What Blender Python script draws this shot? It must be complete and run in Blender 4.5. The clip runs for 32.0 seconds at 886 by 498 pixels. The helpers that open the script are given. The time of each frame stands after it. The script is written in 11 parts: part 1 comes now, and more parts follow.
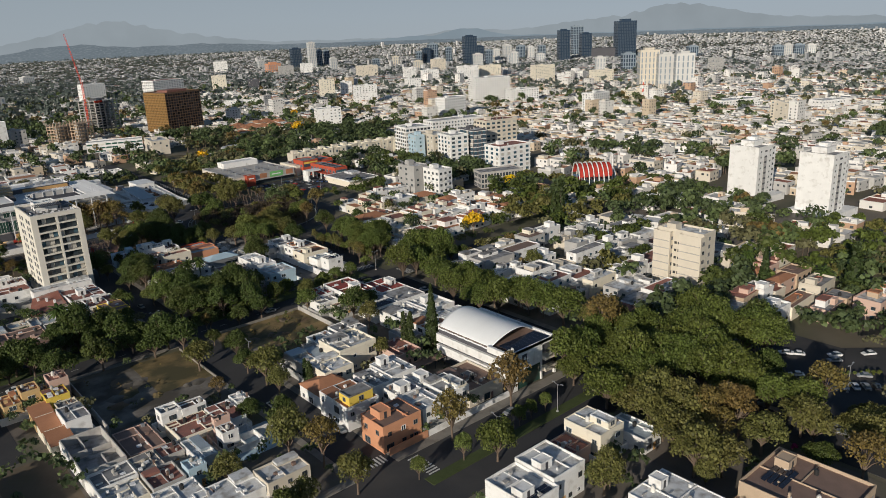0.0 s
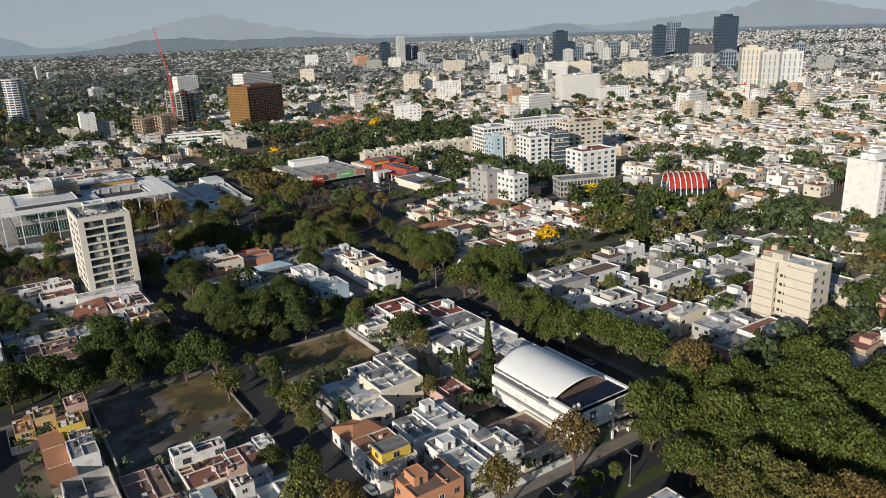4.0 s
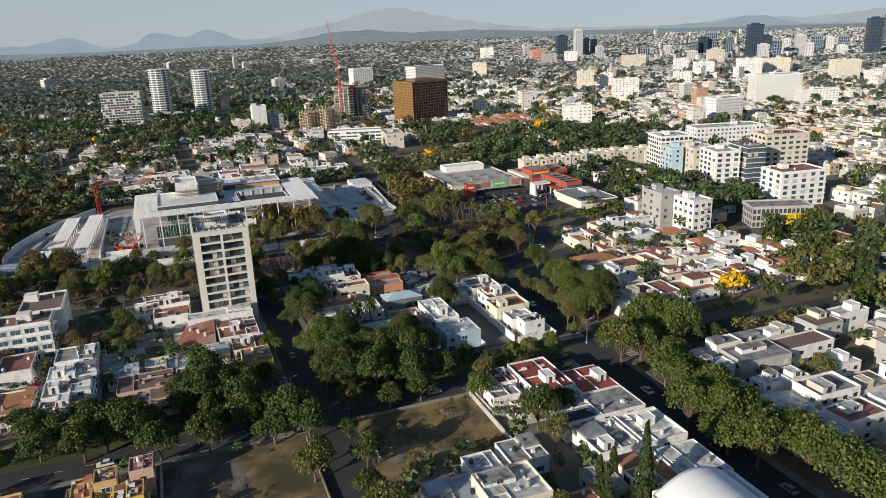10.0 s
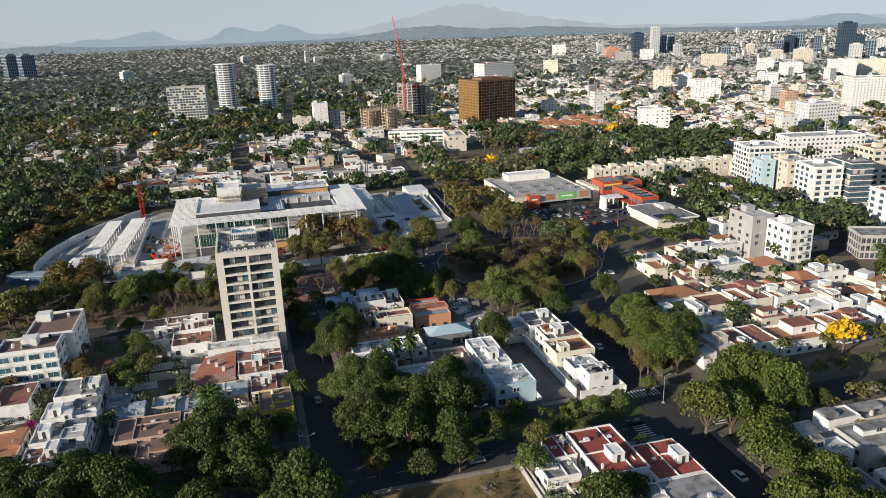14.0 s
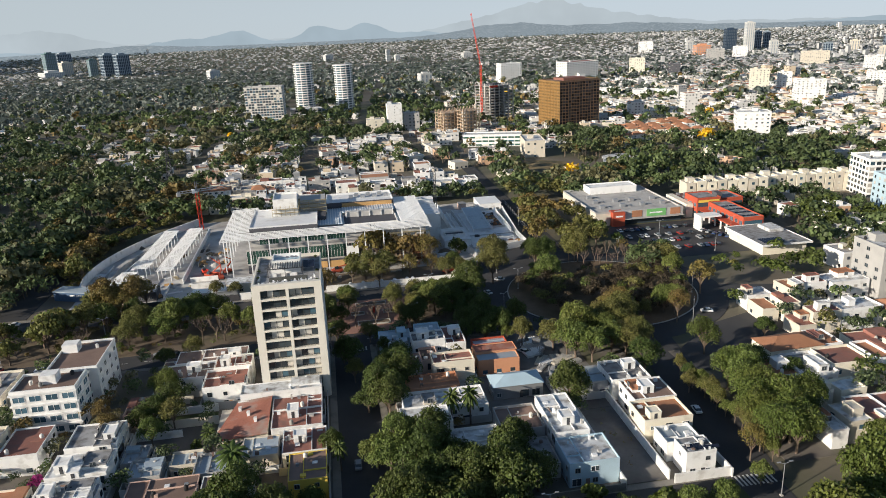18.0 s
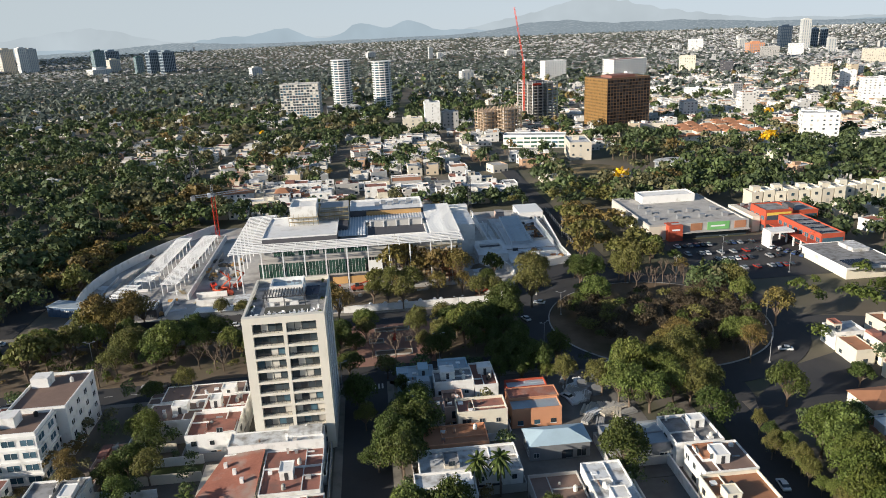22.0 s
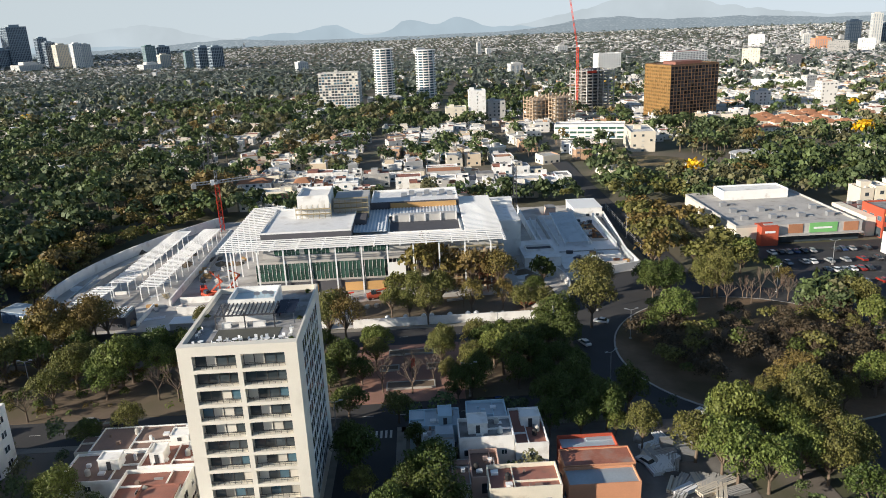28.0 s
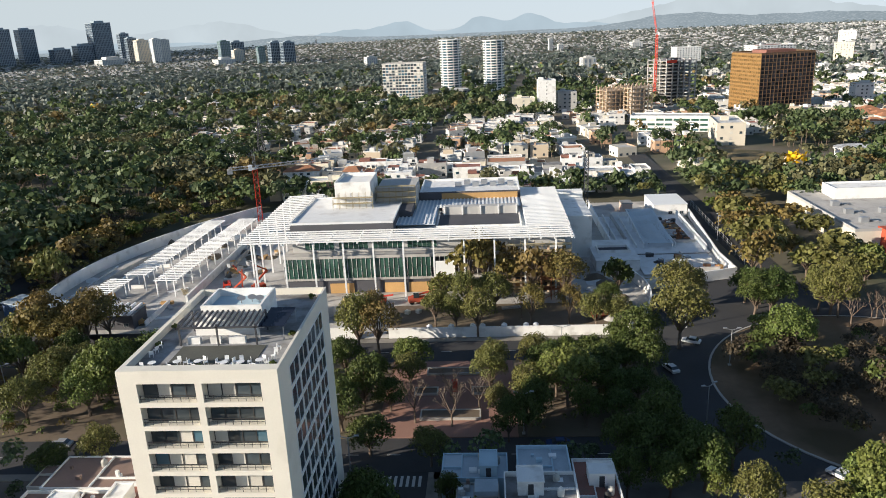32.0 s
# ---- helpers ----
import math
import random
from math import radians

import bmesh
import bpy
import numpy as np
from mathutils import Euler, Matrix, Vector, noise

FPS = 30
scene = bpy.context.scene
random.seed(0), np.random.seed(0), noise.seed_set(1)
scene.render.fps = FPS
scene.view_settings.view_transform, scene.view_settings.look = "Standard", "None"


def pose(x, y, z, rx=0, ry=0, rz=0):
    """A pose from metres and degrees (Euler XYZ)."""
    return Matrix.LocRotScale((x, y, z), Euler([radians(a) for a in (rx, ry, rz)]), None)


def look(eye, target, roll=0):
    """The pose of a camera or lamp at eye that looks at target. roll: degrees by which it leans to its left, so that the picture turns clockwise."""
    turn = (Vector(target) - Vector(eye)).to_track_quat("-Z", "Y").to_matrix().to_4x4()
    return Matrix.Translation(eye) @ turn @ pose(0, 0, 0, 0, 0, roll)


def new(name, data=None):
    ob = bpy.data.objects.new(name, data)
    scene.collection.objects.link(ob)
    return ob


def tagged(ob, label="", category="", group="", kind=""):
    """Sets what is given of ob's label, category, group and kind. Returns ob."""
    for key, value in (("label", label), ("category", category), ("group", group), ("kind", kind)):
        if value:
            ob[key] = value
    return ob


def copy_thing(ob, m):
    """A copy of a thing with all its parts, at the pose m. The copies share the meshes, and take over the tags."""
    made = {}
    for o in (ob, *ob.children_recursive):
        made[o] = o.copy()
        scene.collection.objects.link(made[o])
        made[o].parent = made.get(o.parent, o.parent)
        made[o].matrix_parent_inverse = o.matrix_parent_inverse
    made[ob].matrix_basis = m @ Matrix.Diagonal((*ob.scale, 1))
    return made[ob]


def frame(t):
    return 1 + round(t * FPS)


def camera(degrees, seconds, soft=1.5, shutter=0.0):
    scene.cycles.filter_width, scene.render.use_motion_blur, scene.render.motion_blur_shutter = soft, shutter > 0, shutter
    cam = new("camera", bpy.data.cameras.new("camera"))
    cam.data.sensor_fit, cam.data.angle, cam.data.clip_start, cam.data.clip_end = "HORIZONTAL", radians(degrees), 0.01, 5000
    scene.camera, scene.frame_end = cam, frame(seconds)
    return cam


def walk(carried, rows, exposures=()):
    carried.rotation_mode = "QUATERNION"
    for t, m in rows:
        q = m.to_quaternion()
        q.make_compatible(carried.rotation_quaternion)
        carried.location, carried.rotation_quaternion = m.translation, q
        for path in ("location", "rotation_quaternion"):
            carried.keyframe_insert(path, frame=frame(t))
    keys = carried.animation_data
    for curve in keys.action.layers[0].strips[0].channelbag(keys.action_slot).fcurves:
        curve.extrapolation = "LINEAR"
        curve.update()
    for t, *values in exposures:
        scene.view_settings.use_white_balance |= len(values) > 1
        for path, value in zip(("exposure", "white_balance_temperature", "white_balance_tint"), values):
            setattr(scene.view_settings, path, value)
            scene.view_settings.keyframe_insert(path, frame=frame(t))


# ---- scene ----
cam = camera(62.42, 32.0, soft=0.9)


def flight(x, y, z, yaw, pitch, roll):
    """A pose from the eye, the heading to the left of +y, the pitch and the roll, in degrees."""
    a, b = radians(yaw), radians(pitch)
    ahead = Vector((-math.sin(a) * math.cos(b), math.cos(a) * math.cos(b), math.sin(b)))
    eye = Vector((x, y, z))
    return look(eye, eye + ahead * 100, roll)


PATH = [
    (0, flight(-61.15, -329.6, 103.02, -40.5, -17.19, -2.39)),
    (0.5, flight(-57.72, -327.39, 102.99, -37.78, -17.2, -2.42)),
    (1, flight(-54.31, -325.14, 102.95, -36.74, -17.2, -2.33)),
    (1.5, flight(-50.94, -322.83, 102.92, -36.26, -17.26, -2.22)),
    (2, flight(-47.63, -320.42, 102.87, -35.76, -17.31, -2.2)),
    (2.5, flight(-44.4, -317.86, 102.82, -35.22, -17.29, -2.2)),
    (3, flight(-41.26, -315.14, 102.76, -34.69, -17.34, -2.28)),
    (3.5, flight(-38.23, -312.23, 102.69, -34.22, -17.32, -2.24)),
    (5.5, flight(-26.92, -299.23, 102.53, -32.38, -17.41, -2.19)),
    (6, flight(-24.21, -295.82, 102.58, -32.3, -17.44, -2.21)),
    (6.5, flight(-21.52, -292.42, 102.69, -32.11, -17.44, -2.16)),
    (7, flight(-18.84, -289, 102.84, -29.57, -17.4, -2.3)),
    (7.5, flight(-16.2, -285.53, 103.01, -26.18, -17.33, -2.35)),
    (8, flight(-13.57, -282.01, 103.17, -25.55, -17.38, -2.35)),
    (8.5, flight(-10.99, -278.39, 103.31, -24.61, -17.39, -2.4)),
    (9, flight(-8.44, -274.66, 103.41, -22.57, -17.35, -2.43)),
    (9.5, flight(-5.94, -270.8, 103.45, -20.82, -17.34, -2.33)),
    (10, flight(-3.49, -266.82, 103.43, -20.27, -17.37, -2.27)),
    (10.5, flight(-1.1, -262.75, 103.38, -19.58, -17.39, -2.32)),
    (11, flight(1.2, -258.6, 103.31, -18.65, -17.42, -2.23)),
    (11.5, flight(3.43, -254.4, 103.23, -18.51, -17.43, -2.2)),
    (12, flight(5.55, -250.17, 103.17, -18.34, -17.46, -2.14)),
    (12.5, flight(7.57, -245.92, 103.13, -17.41, -17.48, -2.05)),
    (13, flight(9.48, -241.68, 103.12, -15.97, -17.47, -2.25)),
    (13.5, flight(11.26, -237.47, 103.17, -15.35, -17.47, -2.08)),
    (15.5, flight(17.56, -220.64, 103.56, -13.15, -17.51, -2.09)),
    (16, flight(19.05, -216.38, 103.62, -12.31, -17.52, -2.2)),
    (16.5, flight(20.54, -212.06, 103.63, -11.42, -17.5, -2.2)),
    (17, flight(22.03, -207.7, 103.6, -10.6, -17.5, -2.27)),
    (17.5, flight(23.49, -203.29, 103.51, -9.64, -17.46, -2.38)),
    (18, flight(24.91, -198.85, 103.38, -8.59, -17.44, -2.44)),
    (18.5, flight(26.26, -194.37, 103.2, -7.54, -17.41, -2.51)),
    (19, flight(27.54, -189.86, 102.98, -6.69, -17.37, -2.5)),
    (19.5, flight(28.72, -185.34, 102.7, -6.27, -17.37, -2.45)),
    (20, flight(29.82, -180.82, 102.35, -5.92, -17.37, -2.5)),
    (20.5, flight(30.82, -176.34, 101.87, -5.64, -17.38, -2.52)),
    (21, flight(31.75, -171.93, 101.23, -5.5, -17.41, -2.56)),
    (21.5, flight(32.59, -167.62, 100.4, -5.37, -17.42, -2.52)),
    (22, flight(33.39, -163.36, 99.4, -5.26, -17.44, -2.51)),
    (22.5, flight(34.15, -159.08, 98.26, -5.08, -17.45, -2.58)),
    (23, flight(34.9, -154.74, 97.02, -4.58, -17.47, -2.54)),
    (23.5, flight(35.66, -150.28, 95.69, -3.05, -17.52, -2.33)),
    (24, flight(36.41, -145.73, 94.29, -2.38, -17.46, -2.46)),
    (24.5, flight(37.14, -141.14, 92.86, -2.32, -17.42, -2.56)),
    (25, flight(37.83, -136.55, 91.4, -2.3, -17.36, -2.58)),
    (25.5, flight(38.47, -131.98, 89.92, -2.31, -17.43, -2.56)),
    (27.5, flight(40.61, -114.13, 84.16, -1.53, -17.39, -2.44)),
    (28, flight(41.07, -109.77, 82.81, -1.51, -17.33, -2.55)),
    (28.5, flight(41.51, -105.46, 81.5, -1.53, -17.39, -2.48)),
    (29, flight(41.95, -101.18, 80.18, -1.51, -17.35, -2.53)),
    (29.5, flight(42.38, -96.93, 78.8, -1.51, -17.33, -2.56)),
    (30, flight(42.82, -92.69, 77.37, -1.17, -17.33, -2.57)),
    (30.5, flight(43.26, -88.47, 75.94, 2.61, -17.18, -2.66)),
    (31, flight(43.7, -84.25, 74.54, 3.93, -17.07, -2.91)),
    (31.5, flight(44.15, -80.04, 73.17, 3.88, -17.11, -2.88)),
    (32, flight(44.61, -75.82, 71.81, 3.87, -17.23, -2.6)),
]
walk(cam, PATH, exposures=((0, -0.46, 6560, 8), (3.5, -0.3, 6560, 8), (7, -0.18, 6580, 8), (12, 0.1, 6620, 8), (16, 0.25, 6640, 8), (20, 0.36, 6660, 8), (25, 0.46, 6680, 8), (32, 0.60, 6700, 8)))

# ---- world and sun ----
SUN_AZ, SUN_EL = 247.0, 16.8     # compass degrees from +y, clockwise, and height
world = bpy.data.worlds.new("world")
scene.world = world
world.use_nodes = True
wn = world.node_tree
wn.nodes.clear()
sky = wn.nodes.new("ShaderNodeTexSky")
sky.sky_type = "NISHITA"
sky.sun_disc = False
sky.sun_elevation, sky.sun_rotation = radians(SUN_EL), radians(SUN_AZ)
sky.altitude, sky.air_density, sky.dust_density, sky.ozone_density = 1500, 1.0, 0.7, 1.5
bg = wn.nodes.new("ShaderNodeBackground")
bg.inputs["Strength"].default_value = 0.098
wout = wn.nodes.new("ShaderNodeOutputWorld")
wn.links.new(sky.outputs[0], bg.inputs[0])
wn.links.new(bg.outputs[0], wout.inputs[0])
sun_data = bpy.data.lights.new("sun", "SUN")
sun_data.energy, sun_data.angle, sun_data.color = 5.3, radians(0.53), (1.0, 0.905, 0.795)
sun = new("sun", sun_data)
_a, _e = radians(SUN_AZ), radians(SUN_EL)
sun.matrix_world = look((0, 0, 400), (-math.sin(_a) * math.cos(_e), -math.cos(_a) * math.cos(_e), 400 - math.sin(_e)))
scene.view_settings.exposure = 0.0

# ---- materials ----
def mat(name, base, rough=0.85, var=0.18, big=0.25, fine=4.0, bump=0.15, metal=0.0, rnd=0.0, island=0.0, spec=0.3, ramp=None, dirt_shade=None):
    """A surface with stains at one scale and grain at another. rnd, island: how far the shade differs between objects or pieces."""
    m = bpy.data.materials.new(name)
    m.use_nodes = True
    t = m.node_tree
    n, l = t.nodes, t.links
    b = n["Principled BSDF"]
    b.inputs["Roughness"].default_value = rough
    b.inputs["Metallic"].default_value = metal
    b.inputs["Specular IOR Level"].default_value = spec
    co = n.new("ShaderNodeTexCoord")
    n1, n2 = n.new("ShaderNodeTexNoise"), n.new("ShaderNodeTexNoise")
    for k, s in ((n1, big), (n2, fine)):
        k.inputs["Scale"].default_value = s
        k.inputs["Detail"].default_value = 5.0
        l.new(co.outputs["Object"], k.inputs["Vector"])
    mix = n.new("ShaderNodeMath")
    mix.operation = "MULTIPLY_ADD"
    l.new(n1.outputs["Fac"], mix.inputs[0])
    mix.inputs[1].default_value = 1.6 * var
    add = n.new("ShaderNodeMath")
    add.operation = "MULTIPLY_ADD"
    l.new(n2.outputs["Fac"], add.inputs[0])
    add.inputs[1].default_value = 0.8 * var
    add.inputs[2].default_value = 1.0 - 1.2 * var
    l.new(add.outputs[0], mix.inputs[2])
    value = mix.outputs[0]
    if rnd or island:
        src = n.new("ShaderNodeObjectInfo") if rnd else n.new("ShaderNodeNewGeometry")
        r = n.new("ShaderNodeMath")
        r.operation = "MULTIPLY_ADD"
        l.new(src.outputs["Random" if rnd else "Random Per Island"], r.inputs[0])
        r.inputs[1].default_value = 2 * (rnd or island)
        r.inputs[2].default_value = 1.0 - (rnd or island)
        mu = n.new("ShaderNodeMath")
        mu.operation = "MULTIPLY"
        l.new(value, mu.inputs[0])
        l.new(r.outputs[0], mu.inputs[1])
        value = mu.outputs[0]
    hsv = n.new("ShaderNodeHueSaturation")
    hsv.inputs["Color"].default_value = (*base, 1)
    if ramp:
        rp = n.new("ShaderNodeValToRGB")
        rp.color_ramp.interpolation = "CONSTANT"
        while len(rp.color_ramp.elements) < len(ramp):
            rp.color_ramp.elements.new(1.0)
        for e, (pos, c) in zip(rp.color_ramp.elements, ramp):
            e.position, e.color = pos, (*c, 1)
        g = n.new("ShaderNodeObjectInfo") if rnd else n.new("ShaderNodeNewGeometry")
        l.new(g.outputs["Random" if rnd else "Random Per Island"], rp.inputs[0])
        l.new(rp.outputs[0], hsv.inputs["Color"])
    l.new(value, hsv.inputs["Value"])
    colour = hsv.outputs[0]
    if dirt_shade:
        n3 = n.new("ShaderNodeTexNoise")
        n3.inputs["Scale"].default_value = dirt_shade[1]
        n3.inputs["Detail"].default_value = 6.0
        l.new(co.outputs["Object"], n3.inputs["Vector"])
        cr = n.new("ShaderNodeValToRGB")
        cr.color_ramp.elements[0].position, cr.color_ramp.elements[1].position = dirt_shade[2], dirt_shade[3]
        l.new(n3.outputs["Fac"], cr.inputs[0])
        mx = n.new("ShaderNodeMix")
        mx.data_type = "RGBA"
        mx.inputs["B"].default_value = (*dirt_shade[0], 1)
        l.new(cr.outputs[0], mx.inputs["Factor"])
        l.new(colour, mx.inputs["A"])
        colour = mx.outputs["Result"]
    l.new(colour, b.inputs["Base Color"])
    if bump:
        bp = n.new("ShaderNodeBump")
        bp.inputs["Strength"].default_value = bump
        bp.inputs["Distance"].default_value = 0.05
        l.new(n2.outputs["Fac"], bp.inputs["Height"])
        l.new(bp.outputs[0], b.inputs["Normal"])
    return m


def leaf_mat(name, base, var=0.45, rnd=0.15):
    """Foliage: shade and hue differ from leaf to leaf and from tree to tree; some light passes through."""
    m = mat(name, base, rough=0.55, var=0.25, big=0.3, fine=1.5, bump=0.0, island=var, spec=0.25)
    t = m.node_tree
    n, l = t.nodes, t.links
    b, hsv = n["Principled BSDF"], n["Hue/Saturation/Value"]
    oi = n.new("ShaderNodeObjectInfo")
    hue = n.new("ShaderNodeMath")
    hue.operation = "MULTIPLY_ADD"
    l.new(oi.outputs["Random"], hue.inputs[0])
    hue.inputs[1].default_value, hue.inputs[2].default_value = 0.03, 0.488
    l.new(hue.outputs[0], hsv.inputs["Hue"])
    tr = n.new("ShaderNodeBsdfTranslucent")
    l.new(hsv.outputs[0], tr.inputs[0])
    ms = n.new("ShaderNodeMixShader")
    ms.inputs[0].default_value = 0.22
    out = n["Material Output"]
    l.new(b.outputs[0], ms.inputs[1])
    l.new(tr.outputs[0], ms.inputs[2])
    l.new(ms.outputs[0], out.inputs["Surface"])
    return m


def glass_mat(name, base, rough=0.08):
    m = mat(name, base, rough=rough, var=0.3, big=0.4, fine=1.0, bump=0.0, spec=0.8, rnd=0.35)
    return m


M = {}
M["white"] = mat("white_paint", (0.80, 0.79, 0.76), var=0.14, rnd=0.05, dirt_shade=((0.40, 0.37, 0.32), 0.35, 0.53, 0.88))
M["cream"] = mat("cream_paint", (0.75, 0.69, 0.56), var=0.14, rnd=0.06, dirt_shade=((0.40, 0.34, 0.25), 0.35, 0.6, 0.95))
M["beige"] = mat("beige_paint", (0.62, 0.56, 0.46), var=0.14, rnd=0.06)
M["tan"] = mat("tan_brick", (0.50, 0.38, 0.27), var=0.2)
M["yellow"] = mat("yellow_paint", (0.75, 0.55, 0.10), var=0.15)
M["ochre"] = mat("ochre_paint", (0.62, 0.43, 0.21), var=0.18, rnd=0.08)
M["orange"] = mat("orange_paint", (0.62, 0.30, 0.17), var=0.18)
M["pink"] = mat("pink_paint", (0.60, 0.42, 0.34), var=0.18)
M["blue"] = mat("blue_paint", (0.10, 0.13, 0.42), var=0.18)
M["paleblue"] = mat("pale_blue_paint", (0.42, 0.55, 0.62), var=0.18)
M["red"] = mat("red_paint", (0.44, 0.045, 0.03), var=0.18)
M["redorange"] = mat("red_orange_cladding", (0.44, 0.085, 0.045), var=0.14)
M["grey"] = mat("grey_render", (0.42, 0.41, 0.39), var=0.22, rnd=0.1)
# dark render; also painted where recesses and open floors lie in shade
M["darkgrey"] = mat("dark_grey_render_and_shade", (0.09, 0.09, 0.10), var=0.25)
M["concrete"] = mat("concrete", (0.46, 0.44, 0.41), var=0.3, big=0.15, dirt_shade=((0.22, 0.20, 0.18), 0.3, 0.5, 0.85))
M["tower"] = mat("tower_cream_plaster", (0.72, 0.68, 0.59), var=0.12, big=0.12, dirt_shade=((0.5, 0.46, 0.38), 0.22, 0.55, 1.0))
M["roof_white"] = mat("white_waterproof_roof", (0.62, 0.63, 0.63), var=0.3, big=0.35, rnd=0.12, dirt_shade=((0.27, 0.25, 0.22), 0.45, 0.44, 0.70))
M["roof_grey"] = mat("grey_roof", (0.30, 0.30, 0.30), var=0.35, big=0.3, rnd=0.18, dirt_shade=((0.13, 0.12, 0.11), 0.4, 0.44, 0.70))
M["roof_red"] = mat("red_waterproof_roof", (0.29, 0.13, 0.10), var=0.35, big=0.35, rnd=0.15, dirt_shade=((0.20, 0.13, 0.11), 0.5, 0.48, 0.8))
M["roof_crimson"] = mat("crimson_waterproof_roof", (0.33, 0.075, 0.06), var=0.4, big=0.35, rnd=0.1, dirt_shade=((0.20, 0.12, 0.10), 0.4, 0.52, 0.8))
M["roof_worn"] = mat("weathered_red_roof", (0.36, 0.145, 0.10), var=0.45, big=0.25, fine=2.0, dirt_shade=((0.34, 0.28, 0.24), 0.16, 0.50, 0.68))
M["roof_brown"] = mat("brown_roof", (0.22, 0.15, 0.12), var=0.35, big=0.3, rnd=0.15)
M["roof_metal"] = mat("galvanised_roof", (0.40, 0.46, 0.50), rough=0.5, var=0.3, metal=0.2, rnd=0.15)
M["tile"] = mat("clay_tiles", (0.40, 0.19, 0.105), var=0.35, rnd=0.15)
M["membrane"] = mat("white_tensile_membrane", (0.80, 0.81, 0.80), rough=0.5, var=0.1, big=0.1)
M["steel_white"] = mat("white_painted_steel", (0.80, 0.80, 0.79), rough=0.5, var=0.12)
M["steel_dark"] = mat("dark_steel", (0.06, 0.06, 0.065), rough=0.5, var=0.3)
M["steel_grey"] = mat("galvanised_steel", (0.38, 0.39, 0.40), rough=0.45, var=0.25, metal=0.5)
M["crane_red"] = mat("red_crane_paint", (0.66, 0.06, 0.03), rough=0.5, var=0.2)
M["scaffold"] = mat("scaffold_tube", (0.40, 0.33, 0.20), rough=0.6, var=0.3)
M["plywood"] = mat("plywood_formwork", (0.60, 0.36, 0.15), var=0.3, rnd=0.2)
M["glass"] = glass_mat("window_glass", (0.045, 0.06, 0.07))
M["glass_green"] = glass_mat("green_tinted_glass", (0.035, 0.085, 0.065))
M["glass_blue"] = glass_mat("blue_tinted_glass", (0.06, 0.12, 0.16))
M["curtain"] = mat("window_curtain", (0.55, 0.52, 0.46), var=0.3, rnd=0.3)
M["frame"] = mat("aluminium_frame", (0.35, 0.35, 0.35), rough=0.45, metal=0.5)
M["frame_dark"] = mat("dark_frame", (0.05, 0.05, 0.05), rough=0.5)
M["tank"] = mat("water_tank", (0.55, 0.53, 0.48), rough=0.6, rnd=0.5)
M["tank_black"] = mat("black_water_tank", (0.03, 0.03, 0.03), rough=0.5)
M["solar"] = mat("solar_panel", (0.015, 0.02, 0.035), rough=0.15, var=0.3, spec=0.6)
M["asphalt"] = mat("asphalt", (0.052, 0.052, 0.054), var=0.3, big=0.08, fine=2.0, dirt_shade=((0.085, 0.08, 0.075), 0.06, 0.5, 0.8))
M["line"] = mat("road_paint", (0.55, 0.55, 0.52), var=0.4)
M["kerb"] = mat("kerb_concrete", (0.42, 0.40, 0.36), var=0.3)
M["pavement"] = mat("pavement_concrete", (0.25, 0.23, 0.20), var=0.35, big=0.2, dirt_shade=((0.13, 0.12, 0.10), 0.3, 0.5, 0.8))
M["yard"] = mat("paved_yard", (0.165, 0.145, 0.125), var=0.4, big=0.1, dirt_shade=((0.10, 0.10, 0.06), 0.08, 0.45, 0.7))
M["gravel"] = mat("pale_gravel_yard", (0.20, 0.19, 0.175), var=0.4, big=0.1, fine=1.0, bump=0.4, dirt_shade=((0.11, 0.10, 0.09), 0.12, 0.42, 0.7))
M["plaza"] = mat("red_brick_paving", (0.30, 0.17, 0.13), var=0.3, big=0.2)
M["rust"] = mat("rusty_brown_steel", (0.27, 0.125, 0.065), rough=0.8, var=0.4, rnd=0.2)
M["container_blue"] = mat("dull_blue_container_paint", (0.075, 0.13, 0.22), rough=0.6, var=0.25, big=0.3)
M["soil"] = mat("dry_soil", (0.165, 0.125, 0.09), var=0.45, big=0.06, fine=0.8, bump=0.4, dirt_shade=((0.13, 0.11, 0.07), 0.07, 0.42, 0.68))
# dark patches: rubble mottling with tree shade painted in
M["rubble"] = mat("shade_mottled_dusty_rubble", (0.21, 0.19, 0.165), var=0.6, big=0.07, fine=0.9, bump=0.5, dirt_shade=((0.085, 0.075, 0.06), 0.11, 0.38, 0.60))
# darker mottling: bare earth, tracks and painted shadow
M["drygrass"] = mat("dry_grass", (0.25, 0.18, 0.085), var=0.7, big=0.10, fine=1.2, bump=0.5, dirt_shade=((0.085, 0.075, 0.038), 0.11, 0.40, 0.60))
M["scrub"] = mat("brown_scrub_earth", (0.20, 0.135, 0.085), var=0.5, big=0.07, fine=1.0, bump=0.4, dirt_shade=((0.10, 0.075, 0.04), 0.08, 0.40, 0.62))
M["dark_deck"] = mat("weathered_dark_deck", (0.10, 0.10, 0.085), var=0.4, big=0.3)
M["blue_steel"] = mat("pale_blue_roof_sheet", (0.50, 0.58, 0.64), rough=0.45, var=0.2)
M["roof_site"] = mat("new_white_roof_slab", (0.74, 0.74, 0.73), var=0.25, big=0.2, dirt_shade=((0.45, 0.43, 0.40), 0.2, 0.5, 0.85))
M["lawn"] = mat("lawn", (0.065, 0.085, 0.03), var=0.5, big=0.2, fine=2.0, bump=0.3)
M["land"] = mat("city_ground", (0.17, 0.145, 0.11), var=0.5, big=0.01, fine=0.12, bump=0.2, dirt_shade=((0.07, 0.08, 0.04), 0.012, 0.42, 0.66))
M["bark"] = mat("bark", (0.16, 0.12, 0.09), var=0.4)
